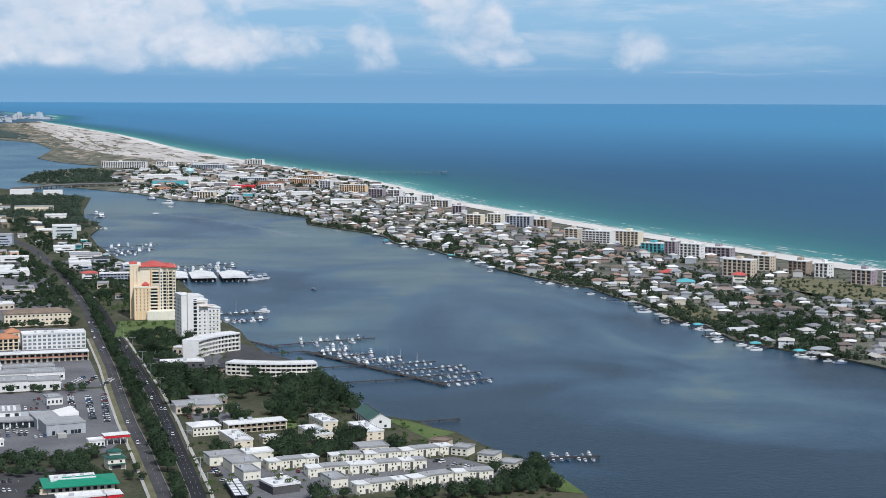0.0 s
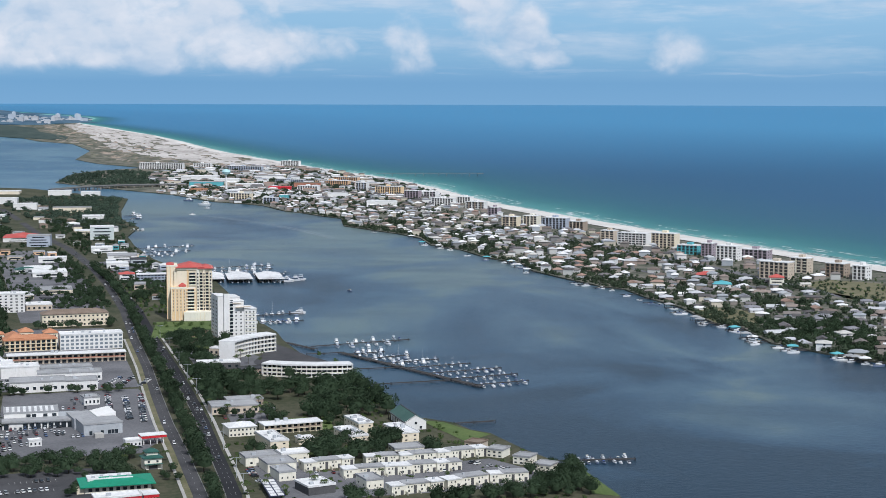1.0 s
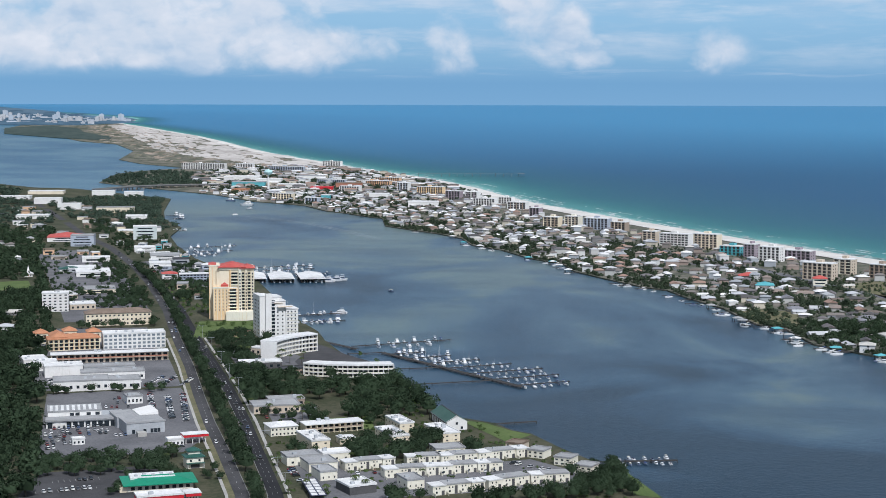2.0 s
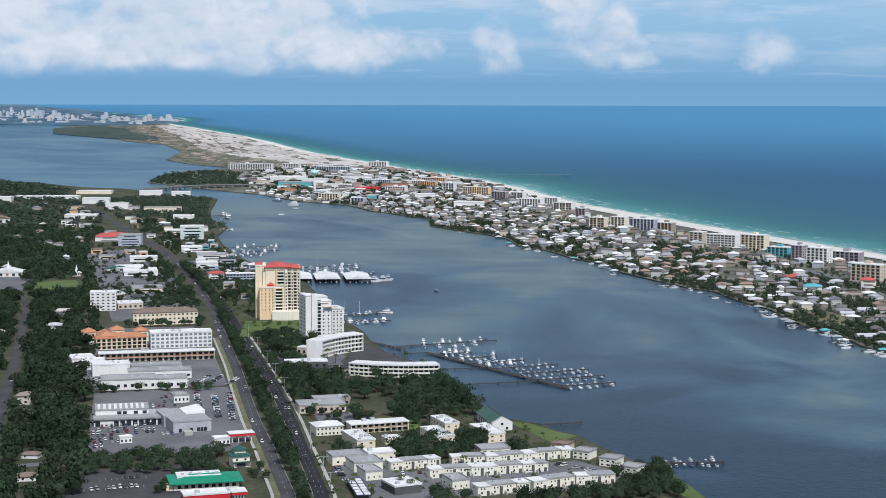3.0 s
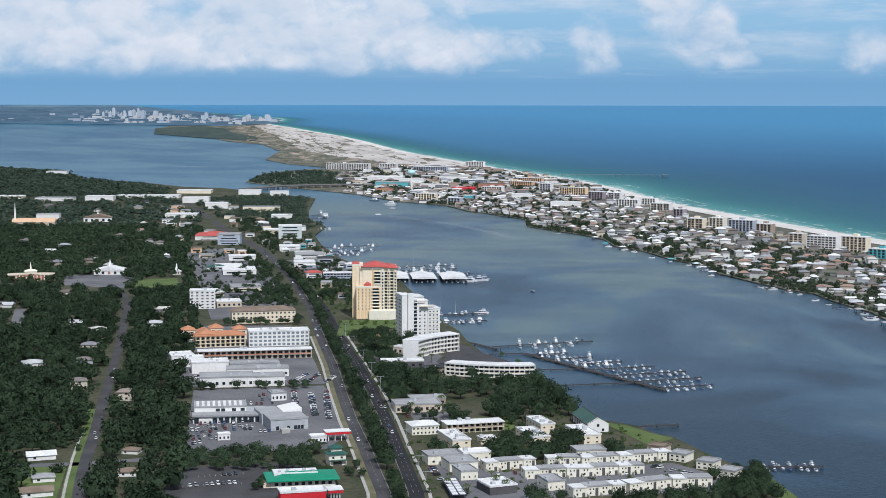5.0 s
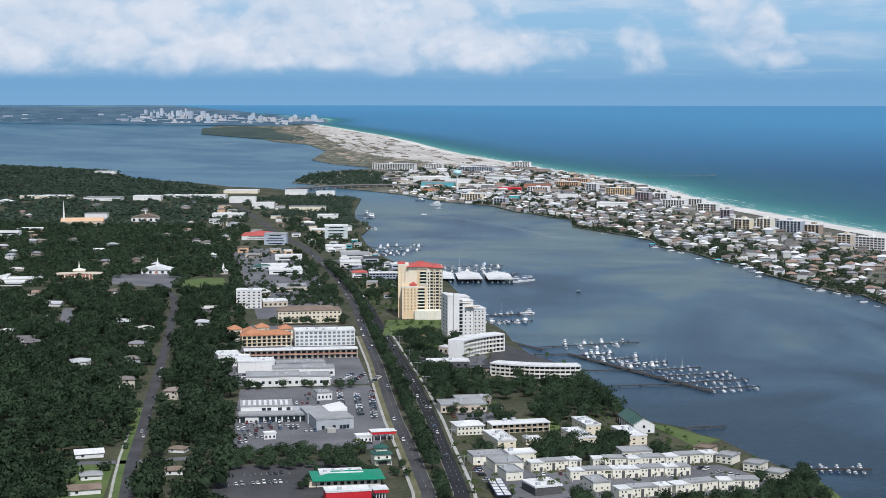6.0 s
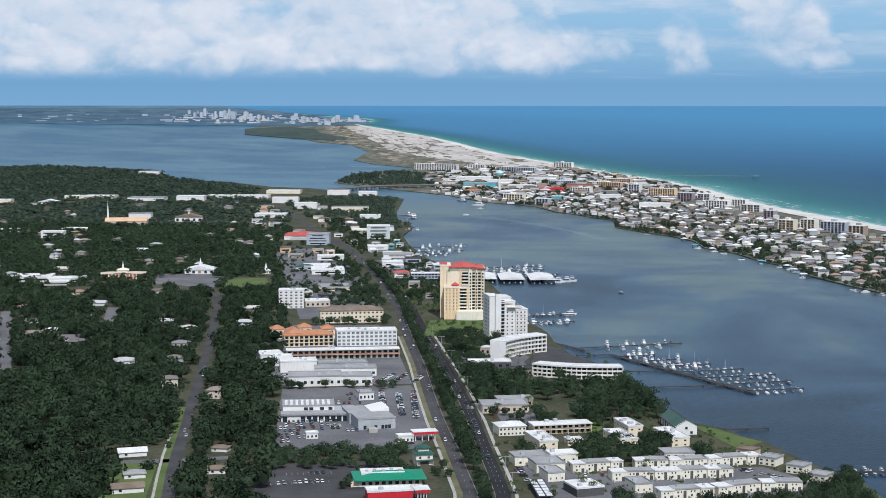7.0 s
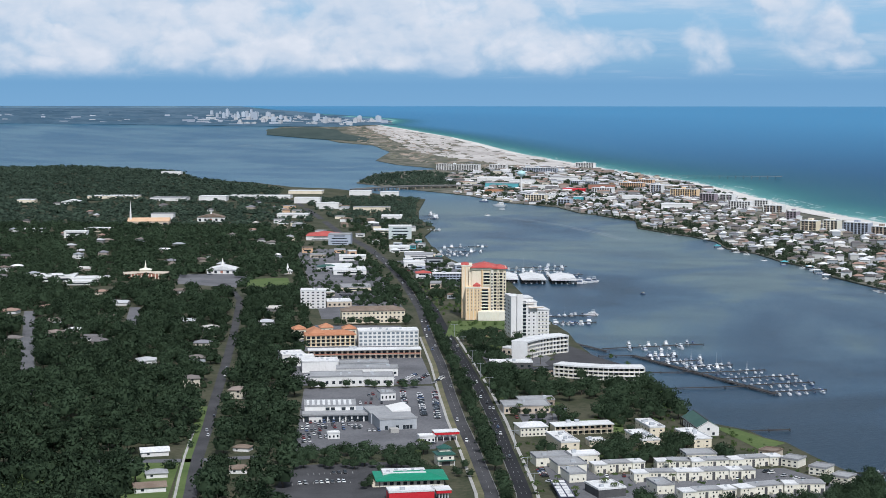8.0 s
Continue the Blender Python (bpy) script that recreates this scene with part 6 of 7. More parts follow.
for x0, y0, w, h, d, wall, roof in ((-306, 3930, 88, 9, 60, WHITE, WHITE_ROOF), (-85, 3486, 49, 8, 30, RED_PAINT, RED_PAINT), (-267, 3660, 76, 9, 40, TEAL, GREY_ROOF), (-55, 3140, 17, 9, 16, TEAL, WHITE_ROOF),
                                    (108, 2915, 56, 9, 34, WHITE, WHITE_ROOF), (-160, 3560, 50, 9, 34, WHITE, WHITE_ROOF), (-30, 3610, 60, 9, 30, BRICK_WALL, BROWN_ROOF), (-220, 3800, 60, 9, 40, WHITE, WHITE_ROOF),
                                    (-130, 3980, 70, 9, 40, WHITE, GREY_ROOF), (40, 3180, 40, 9, 28, WHITE, WHITE_ROOF), (-250, 3420, 36, 7, 24, SALMON, ORANGE_ROOF), (-110, 3280, 40, 7, 24, WHITE, WHITE_ROOF)):
    block("pale flat-roofed hall on the island", "hall", x0, y0, x0 + w, y0 - 3, d, h, wall, roof, 1, max(4, int(w / 7)), units=3, tall=0.35)

# -- shops, offices and yards farther along the road --
random.seed(33)
for i in range(130):
    y = random.uniform(1500, 3050)
    xw = np.interp(y, [p[1] for p in ROAD_WEST], [p[0] for p in ROAD_WEST])
    inland = random.random() < 0.5
    x = xw - random.uniform(22, 95) if inland else xw + random.uniform(13, 70)
    w, d = random.uniform(8, 22), random.uniform(8, 16)
    if not inside(TOWN, x + w + 8, y) or not all(is_clear(x + w * u, y + d * v, 2) for u in (0, 0.5, 1) for v in (0, 1)):
        continue
    block("small pale commercial building by the main road", "shop", x, y, x + w, y + random.uniform(-2, 4), d, random.uniform(4, 8.5), random.choice((WHITE, CREAM, TAN, GREY_WALL, SALMON, BROWN)),
          random.choice((WHITE_ROOF, GREY_ROOF, GREY_ROOF, BROWN_ROOF, DARK_ROOF)), 1, 3, units=1, tall=0.4, flat=random.random() < 0.75)
random.seed(34)
HARBOUR = [(-150, 1640), (-250, 1880), (-320, 2150), (-262, 2300), (-240, 2140), (-195, 1960), (-115, 1720), (-95, 1640)]
made = 0
for i in range(400):
    x, y, w, d = random.uniform(-320, -95), random.uniform(1640, 2300), random.uniform(6, 14), random.uniform(6, 10)
    if made >= 40 or not all(inside(HARBOUR, x + w * u, y + d * v) and is_clear(x + w * u, y + d * v, 1) for u in (0, 0.5, 1) for v in (0, 1)):
        continue
    made += 1
    block("small white harbour building beside the marina", "harbour building", x, y, x + w, y + random.uniform(-2, 3), d, random.uniform(4, 8), random.choice((WHITE, WHITE, CREAM, BLUE_GREY, WHITE, TEAL)),
          random.choice((WHITE_ROOF, WHITE_ROOF, WHITE_ROOF, GREY_ROOF)), 1, 2, units=0, flat=random.random() < 0.5)


# -- water tower, bridge, pier --
def water_tower():
    t = thing("water_tower", place(-173, 3450, 0, 1.6), "white water tower with a teal bulb on a slim shaft", "water tower")
    part("shaft", Shape().tube(0, 0, -0.3, 36, 2.6, 1.7, 12).tube(0, 0, -0.3, 4, 5, 2.7, 12), WHITE, t)
    s = Shape()
    for z0, z1, r0, r1 in ((34, 37, 1.7, 7.5), (37, 41, 7.5, 9.5), (41, 45, 9.5, 7.5), (45, 47.5, 7.5, 1.0)):
        s.tube(0, 0, z0, z1, r0, r1, 16)
    part("tank", s, surface("pale_teal_tank", (0.38, 0.62, 0.62), (0.48, 0.70, 0.70), 0.6), t, "pale teal tank")


water_tower()


def bridge():
    """Flat twin road bridge on bents of columns; the channel span is a little higher."""
    ln = [(-545, 3455), (-480, 3545), (-396, 3610), (-300, 3672)]
    for j in range(2):
        p = offset(dense(ln, 20), 14 * j)
        t = thing("bridge", Matrix.Identity(4), "grey concrete road bridge over the channel", "bridge")
        n = len(p)
        hump = [5.5 + 2.2 * math.sin(math.pi * i / (n - 1)) for i in range(n)]
        l, r = offset(p, -5.5), offset(p, 5.5)
        for name, a, b, up, down, mat in (("deck", l, r, 0.0, 1.5, DARK_ROOF), ("parapet", l, offset(p, -5.1), 1.1, 0.0, KERB), ("parapet", offset(p, 5.1), r, 1.1, 0.0, KERB)):
            s = Shape()
            s.v = [tuple(at(*q, z + up)) for q, z in zip(a, hump)] + [tuple(at(*q, z + up)) for q, z in zip(b, hump)] + [tuple(at(*q, z - down)) for q, z in zip(a, hump)] + [tuple(at(*q, z - down)) for q, z in zip(b, hump)]
            for i in range(n - 1):
                s.f += [(i, n + i, n + i + 1, i + 1), (2 * n + i, i, i + 1, 2 * n + i + 1), (n + i, 3 * n + i, 3 * n + i + 1, n + i + 1)]
            part(name, s, mat, t)
        for i in range(1, n - 1):
            q, k = at(*p[i], -1.0), near_scale(*p[i])
            for dx in (-3.6, 3.6):
                piece("pier_column", BROWN, t, q.x + dx * k, q.y, q.z, 1.8 * k, 1.8 * k, (hump[i] - 0.5) * k)


bridge()


PIER_GREY = surface("weathered_grey_pier_wood", (0.13, 0.15, 0.16), (0.20, 0.22, 0.23), 0.9)


def pier():
    a, b = (182, 4180), (445, 4168)
    t = thing("fishing_pier", Matrix.Identity(4), "long wooden fishing pier on piles in the sea", "pier")
    p = dense([a, b], 20)
    n = len(p)
    l, r = offset(p, -3), offset(p, 3)
    s = Shape()
    s.v = [tuple(at(*q, z)) for line in (l, r) for z in (7.6, 7.0) for q in line]
    for i in range(n - 1):
        s.f += [(i, 2 * n + i, 2 * n + i + 1, i + 1), (n + i, i, i + 1, n + i + 1), (2 * n + i, 3 * n + i, 3 * n + i + 1, 2 * n + i + 1)]
    part("deck", s, PIER_GREY, t)
    for i in range(n):
        q, k = at(*p[i], -2), near_scale(*p[i])
        piece("pile", PIER_GREY, t, q.x, q.y, q.z, 0.9 * k, 5 * k, 9 * k)
        if i % 2 == 0:
            q = at(*p[i], 8.0)
            piece("rail_post", PIER_GREY, t, q.x, q.y, q.z, 0.8 * k, 6.2 * k, 1.6 * k)
    q, k = at(452, 4168, -2), near_scale(452, 4168)
    piece("pier_head", PIER_GREY, t, q.x, q.y, q.z + 9 * k, 18 * k, 12 * k, 1.2 * k)


pier()

# -- marina: docks and boats --
PILE_MESH = Shape().tube(0, 0, -1.5, 1.9, 0.16, 0.15, 6).mesh("dock_post", PILE)


def dock(line, width, label="weathered wooden dock on piles", gap=12.0):
    t = thing("dock", place(*line[0], 0, 0.0), label, "dock", "docks")
    ox, oy = line[0]
    p = dense([(x - ox, y - oy) for x, y in line], gap)
    n = len(p)
    l, r = offset(p, -width / 2), offset(p, width / 2)
    s = Shape()
    s.v = [(*q, z) for q2, z in ((l, 1.35), (r, 1.35), (l, 1.05), (r, 1.05)) for q in q2]
    for i in range(n - 1):
        s.f += [(i, n + i, n + i + 1, i + 1), (2 * n + i, i, i + 1, 2 * n + i + 1), (n + i, 3 * n + i, 3 * n + i + 1, n + i + 1)]
    part("deck", s, WOOD, t)
    for i in range(n if oy < 1500 else 0):
        for q in (l[i], r[i]):
            o = new("dock_post", PILE_MESH)
            o.parent = t
            o.location = (*q, 0)
    return t


def boat_kinds():
    out = []
    hull = [(-1.5, -4.2), (1.5, -4.2), (1.7, 0.5), (1.0, 3.6), (0, 5.0), (-1.0, 3.6), (-1.7, 0.5)]

    def base(label, k, group):
        t = thing("boat", Matrix.Translation((0, 0, -500)), label, "boat", group)
        part("hull", Shape().prism([(x * k * 0.86, y * k * 0.95) for x, y in hull], -0.3, 1.25 * k, 0.14), HULL, t)
        return t

    t = base("white motor yacht with a flying bridge", 1.45, "moored boats")
    cabin = part("cabin", Shape().prism([(-1.8, -4.2), (1.8, -4.2), (1.6, 2.0), (0.7, 3.4), (-0.7, 3.4), (-1.6, 2.0)], 1.8, 3.5, -0.1), HULL, t)
    part("window_band", Shape().prism([(-1.82, -3.6), (1.82, -3.6), (1.62, 2.1), (0.72, 3.45), (-0.72, 3.45), (-1.62, 2.1)], 2.4, 3.0, -0.03), GLASS, cabin)
    part("flying_bridge", Shape().box(-1.5, 1.5, -3.4, 0.6, 3.5, 4.4).box(-1.6, 1.6, -3.2, 0.2, 5.6, 5.75).box(-1.5, -1.4, -3, -2.9, 4.4, 5.6).box(1.4, 1.5, -3, -2.9, 4.4, 5.6), HULL, t)
    out.append(t)
    t = base("small white runabout with a canvas cover", 0.8, "moored boats")
    part("cover", Shape().box(-0.95, 0.95, -2.2, 0.8, 1.9, 2.1), CANVAS, t, "canvas top")
    part("console", Shape().box(-0.6, 0.6, -0.6, 0.6, 1.0, 1.9), GLASS, t)
    out.append(t)
    t = base("white sailing boat with a bare mast", 1.05, "moored boats")
    part("cabin", Shape().prism([(-0.9, -1.5), (0.9, -1.5), (0.7, 2.0), (-0.7, 2.0)], 1.3, 2.0, -0.1), HULL, t)
    mast = part("mast", Shape().tube(0, 0.6, 1.3, 14.0, 0.09, 0.06, 6), HULL, t)
    part("boom", Shape().box(-0.12, 0.12, -3.6, 0.6, 2.9, 3.2), CANVAS, mast, "furled sail on the boom")
    out.append(t)
    t = base("white cabin cruiser with dark windows", 1.1, "moored boats")
    cabin = part("cabin", Shape().prism([(-1.35, -2.4), (1.35, -2.4), (1.2, 1.6), (0.5, 2.7), (-0.5, 2.7), (-1.2, 1.6)], 1.35, 2.6, -0.12), HULL, t)
    part("window_band", Shape().prism([(-1.36, -2.0), (1.36, -2.0), (1.22, 1.65), (0.52, 2.75), (-0.52, 2.75), (-1.22, 1.65)], 1.8, 2.2, -0.05), GLASS, cabin)
    part("canopy", Shape().box(-1.2, 1.2, -3.6, -1.2, 3.2, 3.35), CANVAS, t, "canvas canopy")
    out.append(t)
    return out


BOATS = boat_kinds()


def boat(x, y, turn, kind=None, size=1.0):
    i = random.choices(range(4), (4, 4, 2, 5))[0] if kind is None else kind
    return stamp(BOATS[i], place(x, y, turn, 0.0, size * 0.84))


def moor(x0, y0, x1, y1, n, turn, jitter=1.0, size=(0.8, 1.25), kinds=None):
    for i in range(n):
        u = (i + 0.5) / n
        boat(x0 + (x1 - x0) * u + random.uniform(-1, 1) * jitter, y0 + (y1 - y0) * u + random.uniform(-1, 1) * jitter, turn + random.choice((0, 180)) + random.uniform(-8, 8), random.choice(kinds) if kinds else None, random.uniform(*size))


dock([(25, 1204), (52, 1159), (81, 1109), (116, 1051)], 4.5, "long main dock of weathered wood on piles")
for x0, y0, x1, y1 in ((32, 1196, 58, 1206), (44, 1175, 76, 1188), (57, 1152, 96, 1168), (70, 1130, 118, 1148), (84, 1106, 138, 1126), (98, 1082, 146, 1100), (112, 1058, 150, 1072)):
    dock([(x0, y0), (x1, y1)], 2.2, "narrow finger dock between moored boats", 14)
    n = max(4, int(math.hypot(x1 - x0, y1 - y0) / 5.2))
    k = (0, 3, 0, 2) if y0 > 1140 else (1, 3, 1, 2, 3)
    moor(x0 + 3, y0 + 8, x1, y1 + 8, n, 12, 0.8, kinds=k, size=(0.62, 0.92) if y0 > 1140 else (0.45, 0.7))
    moor(x0 + 3, y0 - 6, x1, y1 - 6, n - 1, 12, 0.8, kinds=k, size=(0.55, 0.85))
dock([(-1, 1198), (25, 1204)], 2.5), dock([(31, 1127), (67, 1134)], 2.2), dock([(42, 1064), (98, 1078)], 2.2)
dock([(-20, 1262), (6, 1222)], 3.5), dock([(2, 1236), (81, 1268)], 3.0)
moor(20, 1255, 78, 1280, 8, 15, 2.0, (0.6, 0.9)), moor(20, 1232, 70, 1252, 5, 15, 2.0, (0.7, 0.9), (0, 3))
dock([(132, 826), (174, 828)], 2.6), dock([(86, 929), (111, 935)], 2.4)
moor(142, 822, 172, 824, 7, 8, 1.0, (0.6, 0.8), (1, 1, 3)), moor(142, 833, 172, 835, 7, 8, 1.0, (0.6, 0.8), (1, 1, 3))
dock([(-64, 1415), (-4, 1436)], 3.0), dock([(-46, 1376), (-4, 1388)], 3.0)
moor(-58, 1425, -8, 1444, 9, 10, 1.5, kinds=(1, 3, 2)), moor(-50, 1368, -8, 1380, 9, 10, 1.5, kinds=(0, 3, 3)), moor(-40, 1384, -8, 1394, 6, 10, 1.0)
boat(-8, 1440, 100, 0, 1.1)
for x0, y0, x1, y1 in ((-108, 1800, -40, 1830), (-110, 1840, -40, 1870), (-110, 1760, -20, 1780)):
    dock([(x0, y0), (x1, y1)], 3.0, gap=10)
    moor(x0, y0 + 9, x1, y1 + 9, 8, 10, 1.5, (0.8, 1.2)), moor(x0, y0 - 9, x1, y1 - 9, 8, 10, 1.5, (0.8, 1.2))
for i in range(9):
    boat(-34 + random.uniform(0, 26), 1700 + random.uniform(0, 22), random.uniform(70, 110), 0, random.uniform(1.0, 1.4))
for x0, y0, x1, y1 in ((-225, 2090, -150, 2130), (-222, 2030, -150, 2060), (-221, 1985, -165, 2005)):
    dock([(x0, y0), (x1, y1)], 3.0, gap=12)
    moor(x0, y0 + 10, x1, y1 + 10, 7, 10, 2, (0.9, 1.2)), moor(x0, y0 - 10, x1, y1 - 10, 6, 10, 2, (0.9, 1.2))
for x0, y0, x1, y1 in ((-274, 2381, -243, 2386), (-300, 2616, -270, 2640), (-306, 2700, -280, 2715)):
    dock([(x0, y0), (x1, y1)], 3.0, gap=12)
    moor(x0 + 10, y0 + 10, x1, y1 + 10, 4, 10, 2, (1.2, 1.7))
boat(42, 1610, 30, 1, 1.3), boat(-190, 2990, 80, 0, 2.2), boat(-230, 3120, 60, 0, 1.8), boat(-195, 2738, 120, 3, 1.2), boat(-180, 2900, 80, 3, 1.4)


def boat_barn(x0, y0, w, d):
    m = place(x0, y0, 6, 0.4)
    t = thing("boat_barn", m, "covered berths with a broad white pitched roof", "boat barn", "covered berths")
    part("roof", Shape().add([(-0.8, -0.8, 4.0), (w + 0.8, -0.8, 4.0), (w / 2, -0.8, 6.4), (-0.8, d, 4.0), (w + 0.8, d, 4.0), (w / 2, d, 6.4), (-0.8, -0.8, 3.7), (w + 0.8, -0.8, 3.7), (-0.8, d, 3.7), (w + 0.8, d, 3.7)],
                             [(0, 1, 2), (4, 3, 5), (0, 2, 5, 3), (1, 4, 5, 2), (6, 7, 1, 0), (7, 9, 4, 1), (8, 6, 0, 3)]), WHITE_ROOF, t, "broad white metal roof")
    # shade below the roof, painted as a dark back wall
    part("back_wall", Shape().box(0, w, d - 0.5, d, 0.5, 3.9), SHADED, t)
    part("walkway", Shape().box(0, 1.6, 0, d, 0.6, 0.9).box(w - 1.6, w, 0, d, 0.6, 0.9), WOOD, t)
    for i in range(5):
        for y in (0.6, d * 0.33, d * 0.66):
            piece("post", WOOD, t, 0.6 + i * (w - 1.2) / 4, y, -1.5, 0.4, 0.4, 5.5)
    for i in range(4):
        boat(x0 + (i + 0.6) * w / 4.3, y0 + 5, 178, 3, 0.8)


boat_barn(-113, 1692, 25, 60), boat_barn(-83, 1690, 25, 60), boat_barn(-51, 1690, 26, 60)
# wake left by a passing boat
for sh in (-5, 4):
    strip("wake", [(-195, 2736), (-135, 2650), (-71, 2548), (0, 2370), (40, 2240)], sh, sh + 2.2, 0.22, surface("wake_foam", (0.24, 0.30, 0.34), (0.36, 0.42, 0.46), 0.8, 0.05, 0.3), "pale foam wake across the sound", "wake", "stuff")


for line in ([(-970, 4790), (-905, 4812), (-850, 4806)], [(-840, 4770), (-790, 4790), (-745, 4782)], [(-1700, 7300), (-1560, 7420), (-1440, 7700)], [(-700, 4850), (-650, 4862), (-610, 4850)]):
    strip("wake", line, -3, 4, 0.22, FOAM, "white streak of broken water in the bay", "wake", "stuff")


# -- houses --
def house_kinds():
    out = []
    for i, (w, d, h, kind) in enumerate(((13, 10, 2.8, "hip"), (16, 9, 2.7, "gable"), (11, 11, 5.4, "hip"), (14, 12, 2.8, "hip"), (11, 9, 5.0, "gable"))):
        t = thing("house", Matrix.Translation((0, 0, -500)), "", "house", "houses")
        body = part("wall", Shape().box(-w / 2, w / 2, -d / 2, d / 2, -0.3, h), HOUSE_WALL, t)
        s = Shape()
        if kind == "hip":
            s.hip(-w / 2, w / 2, -d / 2, d / 2, h, 1.9, 0.7)
            if i == 3:
                s.hip(-w / 2, -w / 2 + 6, -d / 2 - 4, d / 2 - 2, h, 1.5, 0.4)
        else:
            s.gable(-w / 2, w / 2, -d / 2, d / 2, h, 2.2, 0.7)
        part("roof", s, HOUSE_ROOF, t)
        for f in range(1 if h < 4 else 2):
            for x in (-0.25,) if h < 4 else (0.05,):
                piece("window", GLASS, body, x * w, -d / 2 - 0.02, 1.0 + f * 3.0, 1.5, 0.2, 1.25)
        out.append(t)
    return out


HOUSES = house_kinds()
HOUSE_LABELS = ("low one-storey house with a hip roof", "long one-storey gabled house", "two-storey house with a hip roof", "one-storey house with a side wing", "narrow two-storey gabled house")


def house(x, y, turn, kind=None, size=1.0, where="in the woods"):
    i = random.choice((0, 1, 3, 0, 3, 1, 2, 4)) if kind is None else kind
    m = place(x, y, turn, 1.6, size)
    clear(x - 3, y, x + 3, y, 6.0), clear(x * (0.965 if x < -100 else 0.99), y * (0.965 if x < -100 else 0.99), x, y, 5.0 if x < -100 else 3.0)
    t = stamp(HOUSES[i], m)
    t["label"] = HOUSE_LABELS[i] + " " + where
    return t


for x, y, turn, kind in ((-432, 1360, 10, 0), (-444, 1258, 10, 3), (-428, 1258, 0, 2), (-325, 1300, 20, 3), (-296, 1142, 10, 0),
                         (-274, 1040, 20, 2), (-330, 1128, 20, 3), (-286, 1340, 0, 0), (-300, 1432, 0, 1), (-451, 1458, 0, 1), (-467, 1224, 0, 0), (-532, 1390, 0, 3), (-391, 1216, 0, 1), (-404, 1236, 10, 1)):
    house(x, y, turn, kind)
for x, y, turn, kind, size, roof, look_of in ((-239, 829, 22, 1, 0.92, WHITE_ROOF, "long low house with a white metal roof"), (-224, 780, 20, 0, 0.82, GREY_ROOF, "low house with a grey hip roof"), (-219, 750, 22, 1, 0.95, BROWN_ROOF, "long low house with a dark brown roof"),
                                           (-194, 845, -8, 0, 0.7, BROWN_ROOF, "small white house with a brown roof"), (-184, 794, 10, 0, 0.8, BROWN_ROOF, "low house with a tan and brown roof")):
    t = house(x, y, turn, kind, size)
    t["label"] = look_of + " beside the street"
    for c in t.children:
        slot = c.material_slots[0]
        slot.link, slot.material = "OBJECT", (roof if c.name.startswith("roof") else WHITE)
for x, y, turn, kind in ((-232, 1001, 0, 2), (-470, 1330, 5, 3), (-508, 1420, 5, 0), (-310, 1215, 5, 0), (-352, 1340, 5, 1), (-495, 1540, 5, 0), (-420, 1560, 5, 3), (-640, 1900, 0, 2), (-560, 2000, 0, 1), (-700, 2050, 0, 0), (-480, 1880, 0, 3), (-585, 1760, 0, 1)):
    house(x, y, turn, kind)

random.seed(21)
far_walls, far_roofs, count = Shape(), Shape(), 0
axis = SHORE_SOUND[3:]
y = 1095.0
while y < 3450:
    xs = np.interp(y, [p[1] for p in axis], [p[0] for p in axis])
    xb = np.interp(y, [p[1] for p in BEACH], [p[0] for p in BEACH])
    x = xs + 11 + random.uniform(0, 6)
    while x < xb - (112 if y < 2600 else 90):
        px, py = x + random.uniform(-4, 4), y + random.uniform(-7, 7)
        ok = is_clear(px, py, 2) and inside(ISLAND, px - 6, py) and not inside([(352, 1345), (385, 1325), (408, 1420), (372, 1450), (350, 1425)], px, py) and not inside([(525, 1500), (600, 1440), (650, 1600), (560, 1670), (520, 1640)], px, py)
        if ok and random.random() < 0.74:
            turn = random.choice((0, 90, -20, 70)) + random.uniform(-8, 8)
            if count < 200 and py < 1950:
                count += 1
                house(px, py, turn, None, random.uniform(0.62, 1.05), "on the island")
            else:
                k, w, d, h = near_scale(px, py), random.uniform(8, 15), random.uniform(6.5, 11), random.choice((3.4, 3.4, 4.2, 6.2))
                c, s = math.cos(radians(turn)), math.sin(radians(turn))
                for sh, dest in ((Shape().box(-w / 2, w / 2, -d / 2, d / 2, 1.2, 1.6 + h), far_walls), (Shape().hip(-w / 2, w / 2, -d / 2, d / 2, 1.6 + h, 2.0, 0.6), far_roofs)):
                    dest.add([(px + a * c - b * s, py + a * s + b * c, z) for a, b, z in sh.v], sh.f)
                clear(px - 2, py, px + 2, py, 6)
        x += random.uniform(18, 27)
    y += random.uniform(20, 27)
whole("far_house_walls", far_walls, HOUSE_WALL_FAR, "walls of many small island houses far off", "houses", "stuff")
whole("far_house_roofs", far_roofs, HOUSE_ROOF_FAR, "pale and brown roofs of many small island houses", "houses", "stuff")
block("yellow house with a red roof", "house", 478, 1612, 492, 1609, 13, 9.5, PALE_CREAM, RED_ROOF, 3, 4, 3, flat=False, rise=3, name="house")
block("low hall with a red roof", "hall", 420, 1690, 440, 1686, 14, 6, TAN, RED_ROOF, 2, 5, 3, flat=False, rise=3, name="house")
block("house with a teal roof", "house", 415, 1600, 433, 1596, 14, 6, WHITE, TEAL, 2, 5, 3, flat=False, rise=3, name="house")
